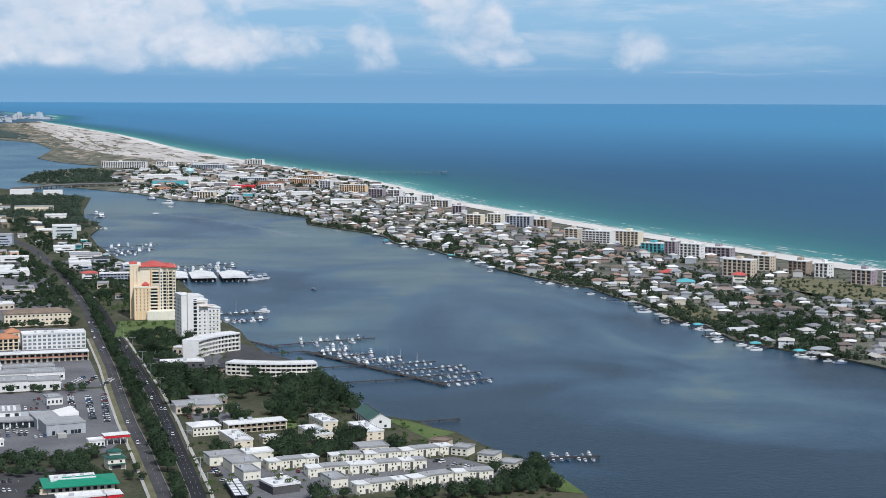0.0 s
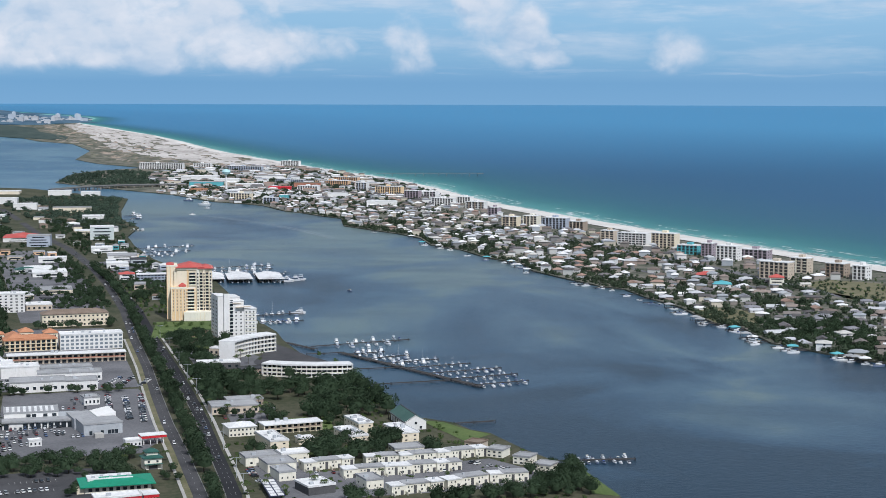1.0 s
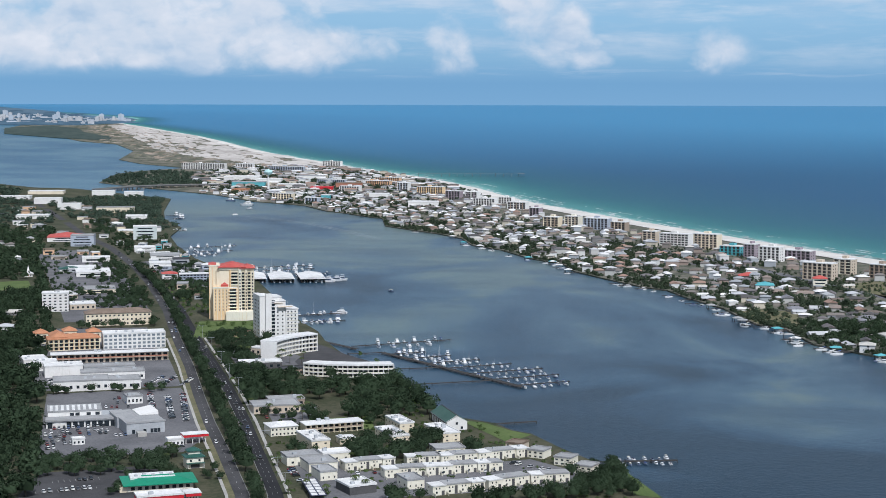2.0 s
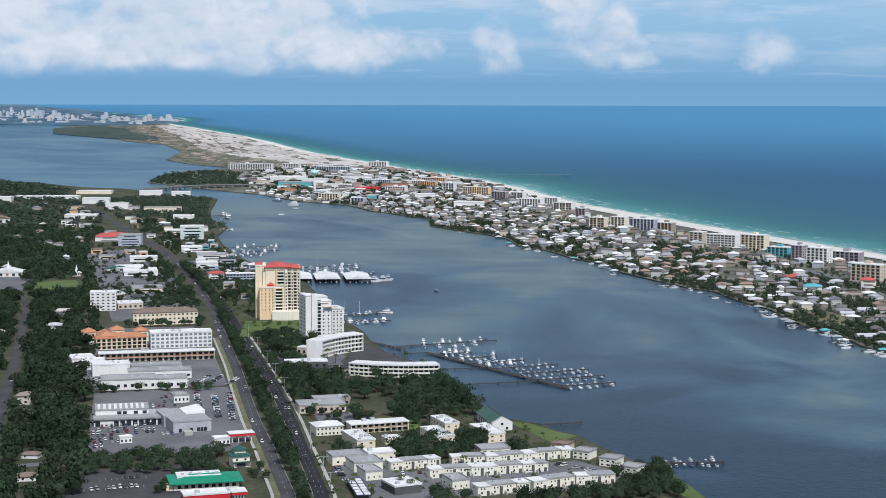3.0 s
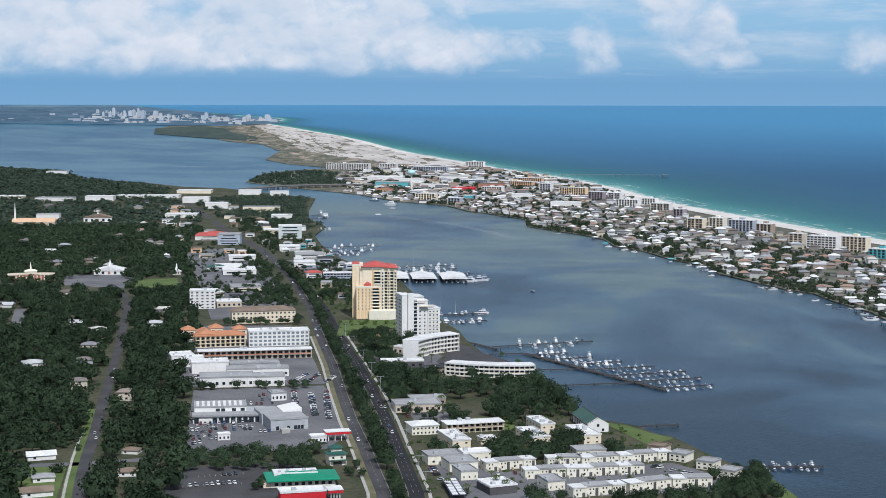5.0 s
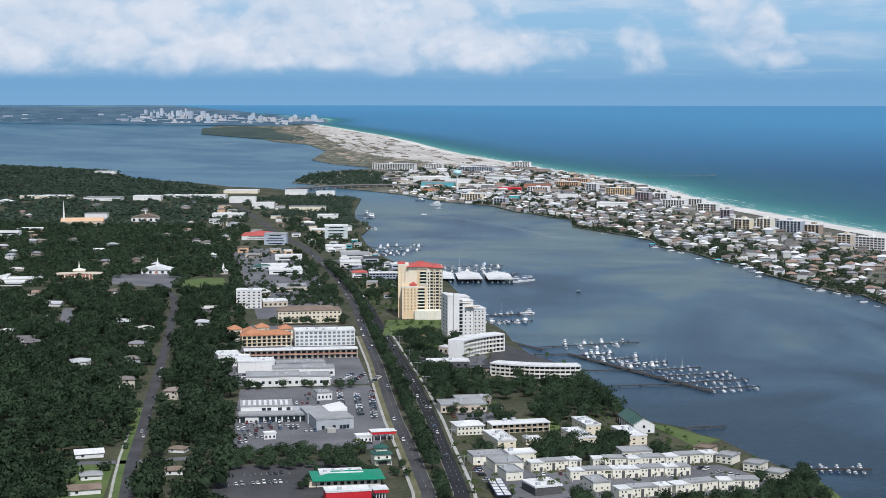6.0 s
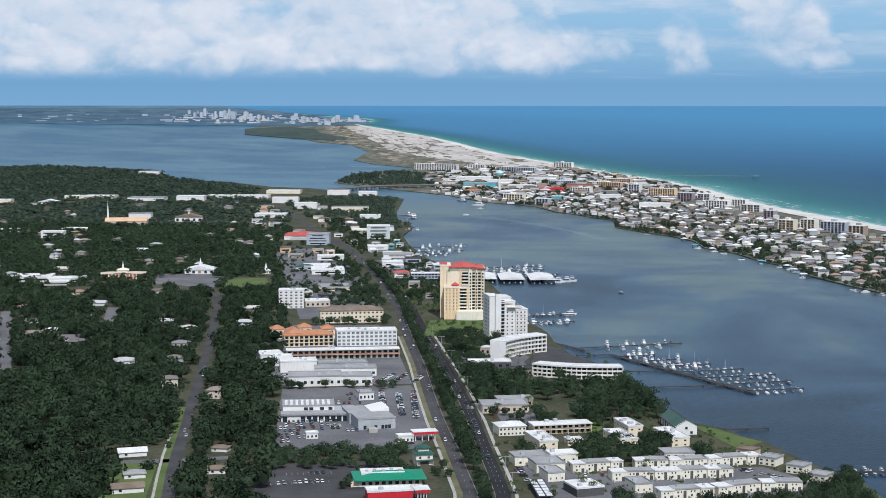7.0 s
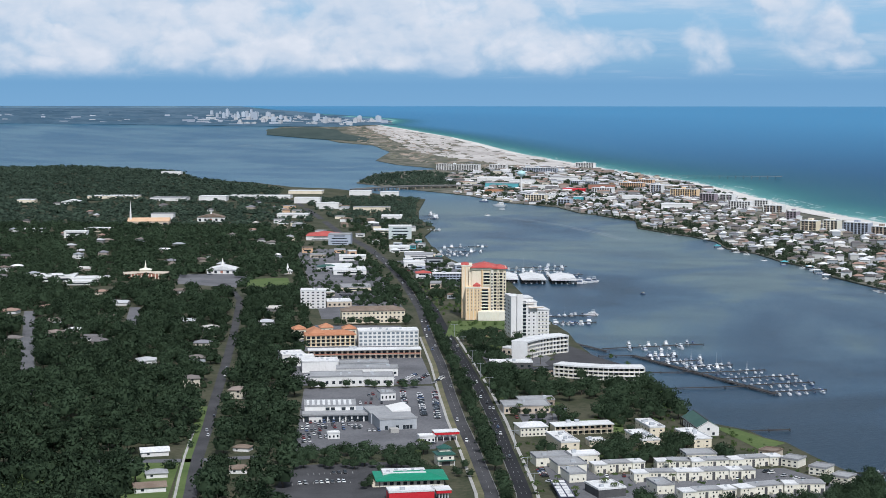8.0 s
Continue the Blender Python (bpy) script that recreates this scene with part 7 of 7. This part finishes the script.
for i in range(60):
    j = random.randrange(4, 24)
    u = random.random()
    (x0, y0), (x1, y1) = SHORE_SOUND[j], SHORE_SOUND[j + 1]
    x, y = x0 + (x1 - x0) * u, y0 + (y1 - y0) * u
    if i < 40:
        dock([(x + 4, y), (x - random.uniform(10, 20), y - random.uniform(2, 8))], 1.8, "short private dock on the sound", 10)
    if random.random() < 0.75:
        boat(x - random.uniform(7, 14), y - random.uniform(6, 12), random.uniform(60, 120), random.choice((1, 3)), random.uniform(0.9, 1.3))
    if i % 3 == 0:
        t = thing("boat_lift", place(x - 10, y + 4, random.uniform(-20, 20), 0.0), "small roofed boat lift on piles", "boat lift", "boat lifts")
        part("roof", Shape().hip(-4, 4, -3, 3, 3.6, 1.2, 0.4), random.choice((WHITE_ROOF, GREY_ROOF, TEAL)), t)
        for a, b in ((-3.6, -2.6), (3.6, -2.6), (3.6, 2.6), (-3.6, 2.6)):
            piece("post", PILE, t, a, b, -1.5, 0.3, 0.3, 5.1)


# -- cars --
def car_kinds():
    out = []
    for label, ln, h, cab in (("low saloon car on grey asphalt", 4.6, 0.85, [(-1.5, 0.85), (-0.9, 1.42), (0.75, 1.42), (1.45, 0.85)]), ("tall sports utility car on grey asphalt", 4.8, 1.0, [(-2.25, 1.0), (-2.0, 1.75), (0.7, 1.75), (1.5, 1.0)])):
        t = thing("car", Matrix.Translation((0, 0, -500)), label, "car", "cars")
        s = Shape()
        a = ln / 2
        prof = [(-a, 0.35), (-a, h - 0.1), (-a + 0.3, h), (a - 0.9, h), (a - 0.1, h - 0.22), (a, 0.4)]
        n = len(prof)
        s.add([(x, -0.9, z) for x, z in prof] + [(x, 0.9, z) for x, z in prof], [tuple(range(n)), tuple(range(2 * n - 1, n - 1, -1))] + [(i, n + i, n + (i + 1) % n, (i + 1) % n) for i in range(n)])
        shell = part("body", s.box(cab[1][0], cab[2][0], -0.72, 0.72, cab[1][1], cab[1][1] + 0.06), CAR_PAINT, t)
        s = Shape().add([(x, -0.82 + (z - h) * 0.2, z) for x, z in cab] + [(x, 0.82 - (z - h) * 0.2, z) for x, z in cab], [(0, 1, 2, 3), (7, 6, 5, 4), (0, 4, 5, 1), (2, 6, 7, 3), (3, 7, 4, 0), (1, 5, 6, 2)])
        part("glazing", s, GLASS, shell)
        part("underbody", Shape().prism([(-a + 0.45, -0.8), (a - 0.5, -0.8), (a - 0.5, 0.8), (-a + 0.45, 0.8)], 0.0, 0.4, 0.04), TYRE, t, "dark wheels and underbody")
        out.append(t)
    return out


CARS = car_kinds()


def car(x, y, turn, z=1.72):
    return stamp(CARS[random.randrange(2)], place(x, y, turn, z, 0.88))


def park(x0, y0, x1, y1, n, turn, keep=0.85):
    row = math.degrees(math.atan2(y1 - y0, x1 - x0))
    if abs(math.sin(radians(row - turn))) < 0.7 and math.hypot(x1 - x0, y1 - y0) / n < 5.3:
        turn += 90
    for i in range(n):
        if random.random() < keep:
            u = (i + 0.5) / n
            car(x0 + (x1 - x0) * u + random.uniform(-0.3, 0.3), y0 + (y1 - y0) * u + random.uniform(-0.4, 0.4), turn + random.choice((0, 180)) + random.uniform(-3, 3))


park(-172, 922, -140, 932, 12, 100, 0.9), park(-172, 912, -146, 919, 9, 20, 0.75), park(-170, 898, -160, 901, 4, 20, 0.8), park(-170, 886, -158, 890, 4, 20, 0.6), park(-166, 868, -160, 871, 2, 20)
park(-174, 904, -150, 911, 9, 20, 0.6), park(-168, 878, -150, 884, 6, 20, 0.6), park(-150, 906, -138, 910, 4, 110, 0.7), park(-152, 986, -136, 990, 5, 100, 0.8), park(-150, 1000, -136, 1004, 5, 100, 0.5)
park(-108, 1030, -97, 942, 26, 20, 0.95), park(-117, 1022, -106, 950, 20, 20, 0.85), park(-134, 902, -126, 904, 3, 20)
park(-150, 770, -126, 778, 9, 20, 0.6), park(-146, 792, -128, 797, 6, 110, 0.7), park(-108, 880, -90, 870, 4, 20, 0.6)
park(-205, 1072, -200, 1095, 6, 20, 0.8), park(-136, 1062, -128, 1100, 10, 20, 0.9), park(-126, 1060, -120, 1098, 9, 20, 0.8), park(-150, 1072, -140, 1078, 4, 100)
park(-31, 815, -24, 786, 8, 25, 0.9), park(0, 800, 14, 804, 5, 100, 0.7), park(84, 822, 104, 804, 7, 40, 0.8), park(14, 766, 24, 742, 6, 20, 0.7), park(40, 798, 76, 806, 8, 100, 0.4)
park(-172, 930, -150, 937, 9, 100, 0.8), park(-130, 1036, -122, 985, 12, 20, 0.8), park(-176, 948, -172, 962, 4, 100, 0.7), park(-196, 1050, -150, 1058, 10, 100, 0.5), park(-112, 1064, -108, 1090, 7, 20, 0.8)
park(-172, 866, -158, 870, 5, 20, 0.5), park(-146, 914, -136, 917, 4, 110, 0.9), park(-124, 990, -118, 962, 8, 20, 0.9), park(-182, 1072, -146, 1080, 9, 100, 0.8), park(-150, 1012, -146, 1020, 2, 20), park(-76, 1150, -56, 1160, 6, 100, 0.7), park(-56, 948, -30, 954, 6, 100, 0.5), park(-40, 985, -28, 990, 3, 100)
park(-238, 1590, -226, 1660, 12, 20, 0.6), park(-262, 1700, -250, 1740, 8, 20, 0.6), park(-214, 1490, -200, 1560, 10, 20, 0.5), park(-200, 1720, -150, 1740, 12, 90, 0.6), park(-220, 1790, -180, 1840, 10, 60, 0.6)
for line, lanes, way in ((ROAD_WEST, (-1.7, 1.7), 180), (ROAD_EAST, (-2.4, 0, 2.4), 0)):
    p = dense(line[2:13], 17.0)
    for lane in lanes:
        q = offset(p, lane)
        for i in range(1, len(q) - 1):
            if random.random() < (0.15 if line is ROAD_EAST else 0.13):
                turn = math.degrees(math.atan2(q[i + 1][1] - q[i][1], q[i + 1][0] - q[i][0]))
                car(q[i][0], q[i][1], turn + way, 1.78)
for x, y in ((-203, 782), (-224, 880), (-228, 893), (-234, 935), (-241, 985), (-268, 1110), (-262, 1080), (-318, 1365)):
    car(x + 1.8, y, 102)


bays = Shape()
for x0, y0, x1, y1, n, dx, dy in ((-173, 922, -140, 932, 13, 1.0, -4.8), (-173, 913, -146, 920, 10, -1.0, 4.6), (-108, 1030, -97, 942, 27, 4.8, 1.0), (-117, 1022, -106, 950, 21, -4.8, -1.0), (-152, 770, -124, 778, 11, -1.2, 4.6),
                                  (-148, 792, -126, 798, 8, 1.2, -4.6), (-31, 815, -24, 786, 9, 4.8, 1.6), (84, 822, 104, 804, 8, 4.0, 2.4), (-238, 1590, -226, 1660, 16, 4.8, 1.0), (-214, 1490, -200, 1560, 16, 4.8, 1.0)):
    for i in range(n + 1):
        x, y = x0 + (x1 - x0) * i / n, y0 + (y1 - y0) * i / n
        a = Vector((dx, dy)).normalized()
        b = Vector((-a.y, a.x)) * 0.08
        p, q = Vector((x, y)) - a * 2.4, Vector((x, y)) + a * 2.4
        bays.add([(*(p - b), 1.745), (*(p + b), 1.745), (*(q + b), 1.745), (*(q - b), 1.745)], [(0, 1, 2, 3)])
whole("bay_lines", bays, PAINT, "faded white lines of the parking bays", "bay lines", "stuff")


# ---- planting ----
def palm_kind():
    t = thing("palm_tree", Matrix.Translation((0, 0, -500)), "tall palm with a ragged crown of fronds", "palm", "palms")
    s = Shape()
    for i in range(5):
        s.tube(0.06 * i * i * 0.3, 0, 1.5 * i - 0.2, 1.5 * (i + 1), 0.22 - 0.02 * i, 0.2 - 0.02 * i, 6)
    part("trunk", s, BARK, t)
    s = Shape()
    for i in range(16):
        a, up = i * 2.4, 0.7 - 0.09 * (i % 9)
        c, q = math.cos(a), math.sin(a)
        pts = [(0.3, 7.4), (1.3, 7.6 + up), (2.3, 7.3 + up * 0.8), (3.0, 6.4 + up * 0.5)]
        n = len(s.v)
        for r, z in pts:
            w = 0.42 if r < 2.5 else 0.12
            s.v += [(0.3 + r * c - q * w, r * q + c * w, z - 0.12), (0.3 + r * c, r * q, z), (0.3 + r * c + q * w, r * q - c * w, z - 0.12)]
        for j in range(3):
            b = n + 3 * j
            s.f += [(b, b + 1, b + 4, b + 3), (b + 1, b + 2, b + 5, b + 4)]
    part("fronds", s, PALM_LEAF, t)
    return t


PALM = palm_kind()
random.seed(14)
for poly, n in (([(-34, 760), (-40, 850), (-4, 850), (40, 830), (96, 840), (118, 800), (60, 745), (0, 745)], 12), ([(-62, 940), (-64, 985), (-28, 985), (-20, 945)], 8), ([(-78, 1120), (-84, 1200), (-30, 1215), (-20, 1150)], 8), ([(-112, 830), (-92, 860), (-70, 860), (-72, 800)], 6)):
    xs, ys = [p[0] for p in poly], [p[1] for p in poly]
    k = 0
    for _ in range(400):
        x, y = random.uniform(min(xs), max(xs)), random.uniform(min(ys), max(ys))
        if k < n and inside(poly, x, y) and is_clear(x, y, 0.3):
            k += 1
            stamp(PALM, place(x, y, random.uniform(0, 360), 1.6, random.uniform(0.6, 0.95)))
# street lamps along the road
def lamp_kind():
    t = thing("street_lamp", Matrix.Translation((0, 0, -500)), "tall grey street lamp with two arms", "street lamp", "street lamps")
    part("pole", Shape().tube(0, 0, -0.2, 10.5, 0.14, 0.09, 6), GREY_WALL, t)
    for x in (-1, 1):
        part("arm", Shape().box(min(0, 2.2 * x), max(0, 2.2 * x), -0.06, 0.06, 10.2, 10.35), GREY_WALL, t)
        part("head", Shape().box(2.2 * x - 0.4, 2.2 * x + 0.4, -0.15, 0.15, 10.1, 10.3), GREY_WALL, t)
    return t


LAMP = lamp_kind()
for i, (x, y) in enumerate(offset(dense(ROAD_EAST[2:9], 48.0), 4.8)):
    stamp(LAMP, place(x, y, 12, 1.6))
random.seed(5)
for (x0, y0), (x1, y1) in zip(ROAD_WEST[1:11], ROAD_WEST[2:12]):
    n = max(1, int(math.hypot(x1 - x0, y1 - y0) / 7.6))
    for i in range(n):
        u = (i + random.uniform(0.1, 0.9)) / n
        x, y = x0 + (x1 - x0) * u, y0 + (y1 - y0) * u
        if y < 640 or y > 2000:
            continue
        xe = np.interp(y, [p[1] for p in ROAD_EAST], [p[0] for p in ROAD_EAST])
        if xe - x < 4 or random.random() < 0.25:
            continue
        tree(x + (xe - x) * 0.44 + random.uniform(-0.8, 0.8), y, random.uniform(3.2, 6.8), "small dark green oak on the road median")


def grove(poly, n, r0, r1, label="broad dark green live oak", tries=12):
    xs, ys = [p[0] for p in poly], [p[1] for p in poly]
    made = []
    for _ in range(n * tries):
        if len(made) >= n:
            break
        x, y, r = random.uniform(min(xs), max(xs)), random.uniform(min(ys), max(ys)), random.uniform(r0, r1)
        if inside(poly, x, y) and is_clear(x, y, r * 0.7) and all((x - a) ** 2 + (y - b) ** 2 > (0.62 * (r + c)) ** 2 for a, b, c in made):
            made.append((x, y, r))
            tree(x, y, r, label)


grove([(-4, 828), (-4, 862), (24, 884), (62, 874), (72, 850), (64, 840), (28, 832)], 48, 4.0, 6.6, "dense dark oak between the apartments")
grove([(-64, 965), (-72, 1070), (-40, 1092), (30, 1084), (43, 1010), (48, 958), (10, 938), (-20, 942)], 80, 4.2, 8.4)
grove([(-84, 1060), (-118, 1280), (-60, 1290), (-64, 1190), (-40, 1100), (-66, 1050)], 40, 4, 6.5)
grove([(-36, 850), (-48, 960), (-10, 960), (24, 940), (20, 880), (-10, 846)], 18, 2.6, 4.6, "small oak beside the apartments")
grove([(98, 745), (138, 748), (136, 800), (112, 800)], 26, 3.2, 5.6, "lighter green tree on the grassy point")
grove([(16, 738), (100, 738), (100, 762), (62, 766), (36, 756), (16, 752)], 16, 3.5, 5.5)
grove([(-100, 1140), (-118, 1260), (-104, 1300), (-84, 1300), (-76, 1200), (-62, 1050), (-48, 930), (-56, 930), (-84, 1080)], 36, 3.5, 5.5, "oak on the verge beside the road")
grove([(102, 772), (116, 812), (138, 828), (142, 802), (140, 770)], 14, 2.6, 4.2, "lighter green tree on the grassy point")
grove([(-160, 802), (-162, 842), (-94, 848), (-90, 806)], 40, 3.0, 5.6, "tree in the hedge between two lots")
grove([(-118, 760), (-112, 800), (-106, 800), (-108, 762)], 5, 2.2, 3.2, "tree in the hedge between two lots")
grove([(-206, 1026), (-120, 1042), (-120, 1050), (-206, 1038)], 14, 3.0, 4.8, "tree in the hedge behind the car dealer")
grove([(-225, 1335), (-160, 1345), (-164, 1362), (-222, 1350)], 12, 3.5, 5.0, "tree before the yellow hotel")
grove([(-285, 1475), (-300, 1580), (-225, 1640), (-190, 1540), (-186, 1470)], 90, 2.6, 4.8, "small tree in a car park")
grove([(-260, 1640), (-330, 2000), (-300, 2000), (-215, 1640)], 60, 2.6, 4.8, "small tree in a car park")
grove([(-160, 1520), (-230, 1860), (-190, 1900), (-120, 1640), (-110, 1540)], 60, 3.0, 5.0)
grove([(-300, 2050), (-420, 2500), (-340, 2560), (-262, 2150)], 50, 4.0, 6.5)
grove([(-150, 1480), (-190, 1660), (-110, 1660), (-80, 1480)], 30, 3.5, 5.5)
grove([(-96, 800), (-80, 846), (-66, 846), (-60, 790)], 8, 2.5, 4.0, "small tree by the road")

canopy("woodland", SPARE_TREES, FINE, LEAF, "oaks along lots and streets", True)
random.seed(9)


def scatter(poly, n, r0, r1, z0, z1, need=True, sep=0.55, clump=0.0):
    xs, ys = [p[0] for p in poly], [p[1] for p in poly]
    made, cells = [], {}
    for _ in range(n * 5):
        if len(made) >= n:
            break
        y = min(ys) + (max(ys) - min(ys)) * random.random()
        x, r = random.uniform(min(xs), max(xs)), random.uniform(r0, r1)
        if not inside(poly, x, y) or (need and not is_clear(x, y, r * 0.6)) or (clump and noise.noise((x * clump, y * clump * 0.6, 3.1)) < random.uniform(-0.35, 0.25)):
            continue
        c = (int(x // 12), int(y // 12))
        if any((x - a) ** 2 + (y - b) ** 2 < (sep * (r + k)) ** 2 for i in (-1, 0, 1) for j in (-1, 0, 1) for a, b, k in cells.get((c[0] + i, c[1] + j), ())):
            continue
        cells.setdefault(c, []).append((x, y, r))
        made.append((x, y, r, random.uniform(z0, z1)))
    return made


canopy("woodland", scatter([(-146, 700), (-160, 798), (-172, 880), (-198, 1030), (-216, 1132), (-238, 1271), (-264, 1409), (-290, 1560), (-680, 1580), (-330, 700)], 1700, 4.8, 10.0, 2.2, 9.0, sep=0.58), MID, LEAF, "dense dark green oak woodland round the houses", True)
canopy("woodland", scatter([(-160, 720), (-198, 900), (-262, 1230), (-330, 1560), (-600, 1560), (-330, 735)], 900, 2.2, 4.4, 2.0, 4.5, sep=0.45), ROUGH, LEAF, "smaller oaks and shrubs filling the woodland edge")
far_walls, far_roofs = Shape(), Shape()
for i in range(52):
    y = random.uniform(1580, 3300)
    x = np.interp(y, (1580, 2400, 3300), (-330, -470, -760)) - random.random() * (y * 0.38 - 330)
    if not is_clear(x, y, 4):
        continue
    w, d, h = random.uniform(7, 16), random.uniform(8, 12), random.choice((3.0, 3.4, 4.2))
    far_walls.box(x - w / 2, x + w / 2, y - d / 2, y + d / 2, 1.2, 1.6 + h), far_roofs.hip(x - w / 2, x + w / 2, y - d / 2, y + d / 2, 1.6 + h, 2.0, 0.6)
    clear(x - w / 2, y, x + w / 2, y, 5.0), clear(x * 0.975, y * 0.975, x, y, 4.0)
whole("far_house_walls", far_walls, HOUSE_WALL_FAR, "walls of small houses among far trees", "houses", "stuff")
whole("far_house_roofs", far_roofs, HOUSE_ROOF_FAR, "pale and brown roofs of houses among far trees", "houses", "stuff")
canopy("woodland", scatter([(-292, 1560), (-345, 1799), (-395, 2084), (-440, 2400), (-1080, 2420), (-690, 1560)], 2000, 5.0, 9.0, 2.0, 6.0, sep=0.6), ROUGH, LEAF, "dark green oak woodland between the churches", squash=0.8)
canopy("woodland", scatter([(-440, 2400), (-520, 2850), (-640, 3150), (-740, 3600), (-1030, 3990), (-1180, 4380), (-1570, 4720), (-1900, 4600), (-1100, 2400)], 3300, 7.0, 13.0, 1.5, 4.0, sep=0.5), TINY, LEAF_HAZE, "far dark woodland towards the bay", squash=0.55)
canopy("woodland", scatter([(-300, 2300), (-480, 2700), (-600, 3100), (-440, 3270), (-360, 3150), (-330, 2800), (-305, 2610), (-262, 2440)], 420, 5.0, 9.0, 2.0, 4.0), ROUGH, LEAF_HAZE, "dark trees on the point by the bridge", squash=0.7)
canopy("woodland", scatter([(-430, 3600), (-590, 3840), (-610, 4280), (-500, 4480), (-330, 4200), (-320, 3800)], 420, 5.0, 9.0, 0.0, 1.5), ROUGH, LEAF_HAZE, "dark wood on the spit beyond the bridge")
canopy("island_trees", scatter([(p[0] + 6, p[1]) for p in SHORE_SOUND[3:21]] + [(260, 2235), (400, 2100), (470, 1700), (590, 1380), (560, 1100)], 1900, 1.6, 5.4, 1.6, 3.8, sep=0.42, clump=0.014), ROUGH, LEAF_ISLAND, "small oaks and shrubs between the island houses")
canopy("island_trees", scatter([(p[0] + 8, p[1]) for p in SHORE_SOUND[20:36]] + [(-60, 3450), (120, 3150), (230, 2700), (300, 2400), (270, 2235)], 1700, 2.2, 5.6, 2.0, 4.0, sep=0.45, clump=0.012), ROUGH, LEAF_ISLAND, "dark trees between the far island houses")
far_walls, far_roofs = Shape(), Shape()
TOWNLET = [(-330, 3560), (-200, 3330), (60, 3080), (250, 2900), (290, 3250), (220, 3800), (90, 4350), (-60, 4750), (-330, 4800), (-420, 4300)]
for x, y, r, z in scatter(TOWNLET, 360, 8, 13, 0, 1, sep=0.8):
    w, d, h = random.uniform(9, 30), random.uniform(9, 18), random.choice((3.4, 4, 5, 6, 8))
    far_walls.box(x - w / 2, x + w / 2, y - d / 2, y + d / 2, 1.2, 1.6 + h)
    far_roofs.hip(x - w / 2, x + w / 2, y - d / 2, y + d / 2, 1.6 + h, 1.6, 0.5)
whole("far_house_walls", far_walls, HOUSE_WALL_FAR, "walls of crowded low buildings by the beach", "houses", "stuff")
whole("far_house_roofs", far_roofs, HOUSE_ROOF_FAR, "mixed roofs of crowded low buildings by the beach", "houses", "stuff")
canopy("island_trees", scatter(TOWNLET, 1500, 3.5, 8.0, 1.5, 3.0, sep=0.5, need=False), ROUGH, LEAF_ISLAND, "scattered dark trees among the beach buildings", squash=0.7)
canopy("island_trees", scatter([(380, 1225), (380, 1320), (400, 1330), (470, 1330), (450, 1180), (420, 1160)], 120, 3.2, 5.2, 2.8, 5.0, sep=0.5), MID, LEAF, "dense oaks by the sound shore")
canopy("shrubs", scatter([(-62, 1200), (-30, 1230), (12, 1190), (30, 1120), (50, 1010), (60, 960), (40, 940), (30, 1100), (-20, 1190)], 120, 1.2, 2.4, 1.6, 2.0), ROUGH, LEAF_LIGHT, "light green shrubs along the shore")
canopy("shrubs", scatter([(-8, 300), (-50, 800), (-100, 1150), (-160, 1480), (-150, 1480), (-85, 1150), (-28, 800), (10, 300)], 160, 1.0, 2.2, 1.4, 1.8), ROUGH, LEAF_LIGHT, "light green shrubs along the road")
canopy("shrubs", scatter([(-130, 1290), (-150, 1440), (-190, 1640), (-100, 1640), (-66, 1470), (-76, 1290)], 200, 1.2, 3.0, 1.3, 2.0), ROUGH, LEAF_LIGHT, "rough shrubs round the tower grounds")
canopy("shrubs", scatter([(-40, 735), (-46, 960), (60, 960), (120, 850), (140, 735)], 260, 0.9, 2.0, 1.3, 1.7), ROUGH, LEAF_LIGHT, "garden shrubs round the townhouses")
canopy("shrubs", scatter([(520, 1440), (690, 1440), (640, 1700), (520, 1700)], 160, 0.9, 2.2, 1.3, 1.7, need=False), ROUGH, LEAF_LIGHT, "scrub on the dry grass behind the beach")
canopy("shrubs", scatter([(p[0] + 4, p[1]) for p in SHORE_SOUND[3:30]] + [(60, 3250), (250, 2800), (400, 2300), (520, 1960), (610, 1640), (600, 1380), (640, 1100)], 3400, 1.0, 3.0, 1.5, 2.6, sep=0.35, need=False, clump=0.02), TINY, LEAF_ISLAND, "low shrubs and palms in the island yards")
canopy("shrubs", scatter(TOWNLET, 700, 2.0, 5.0, 1.5, 2.5, sep=0.4, need=False), TINY, LEAF_HAZE, "low scrub among the beach buildings")
canopy("shrubs", scatter([(-300, 1470), (-345, 1760), (-415, 2100), (-330, 2240), (-262, 2300), (-200, 1960), (-110, 1640), (-150, 1470)], 700, 1.4, 3.6, 1.5, 2.6, sep=0.4), TINY, LEAF, "small trees and hedges round the shops")
bank = []
for i in range(420):
    j = random.randrange(4, 28)
    u = random.random()
    (x0, y0), (x1, y1) = SHORE_SOUND[j], SHORE_SOUND[j + 1]
    bank.append((x0 + (x1 - x0) * u + random.uniform(1.5, 9), y0 + (y1 - y0) * u, random.uniform(1.4, 4.2), random.uniform(1.4, 2.6)))
canopy("shrubs", bank, ROUGH, LEAF_ISLAND, "bushes and low trees along the sound bank")
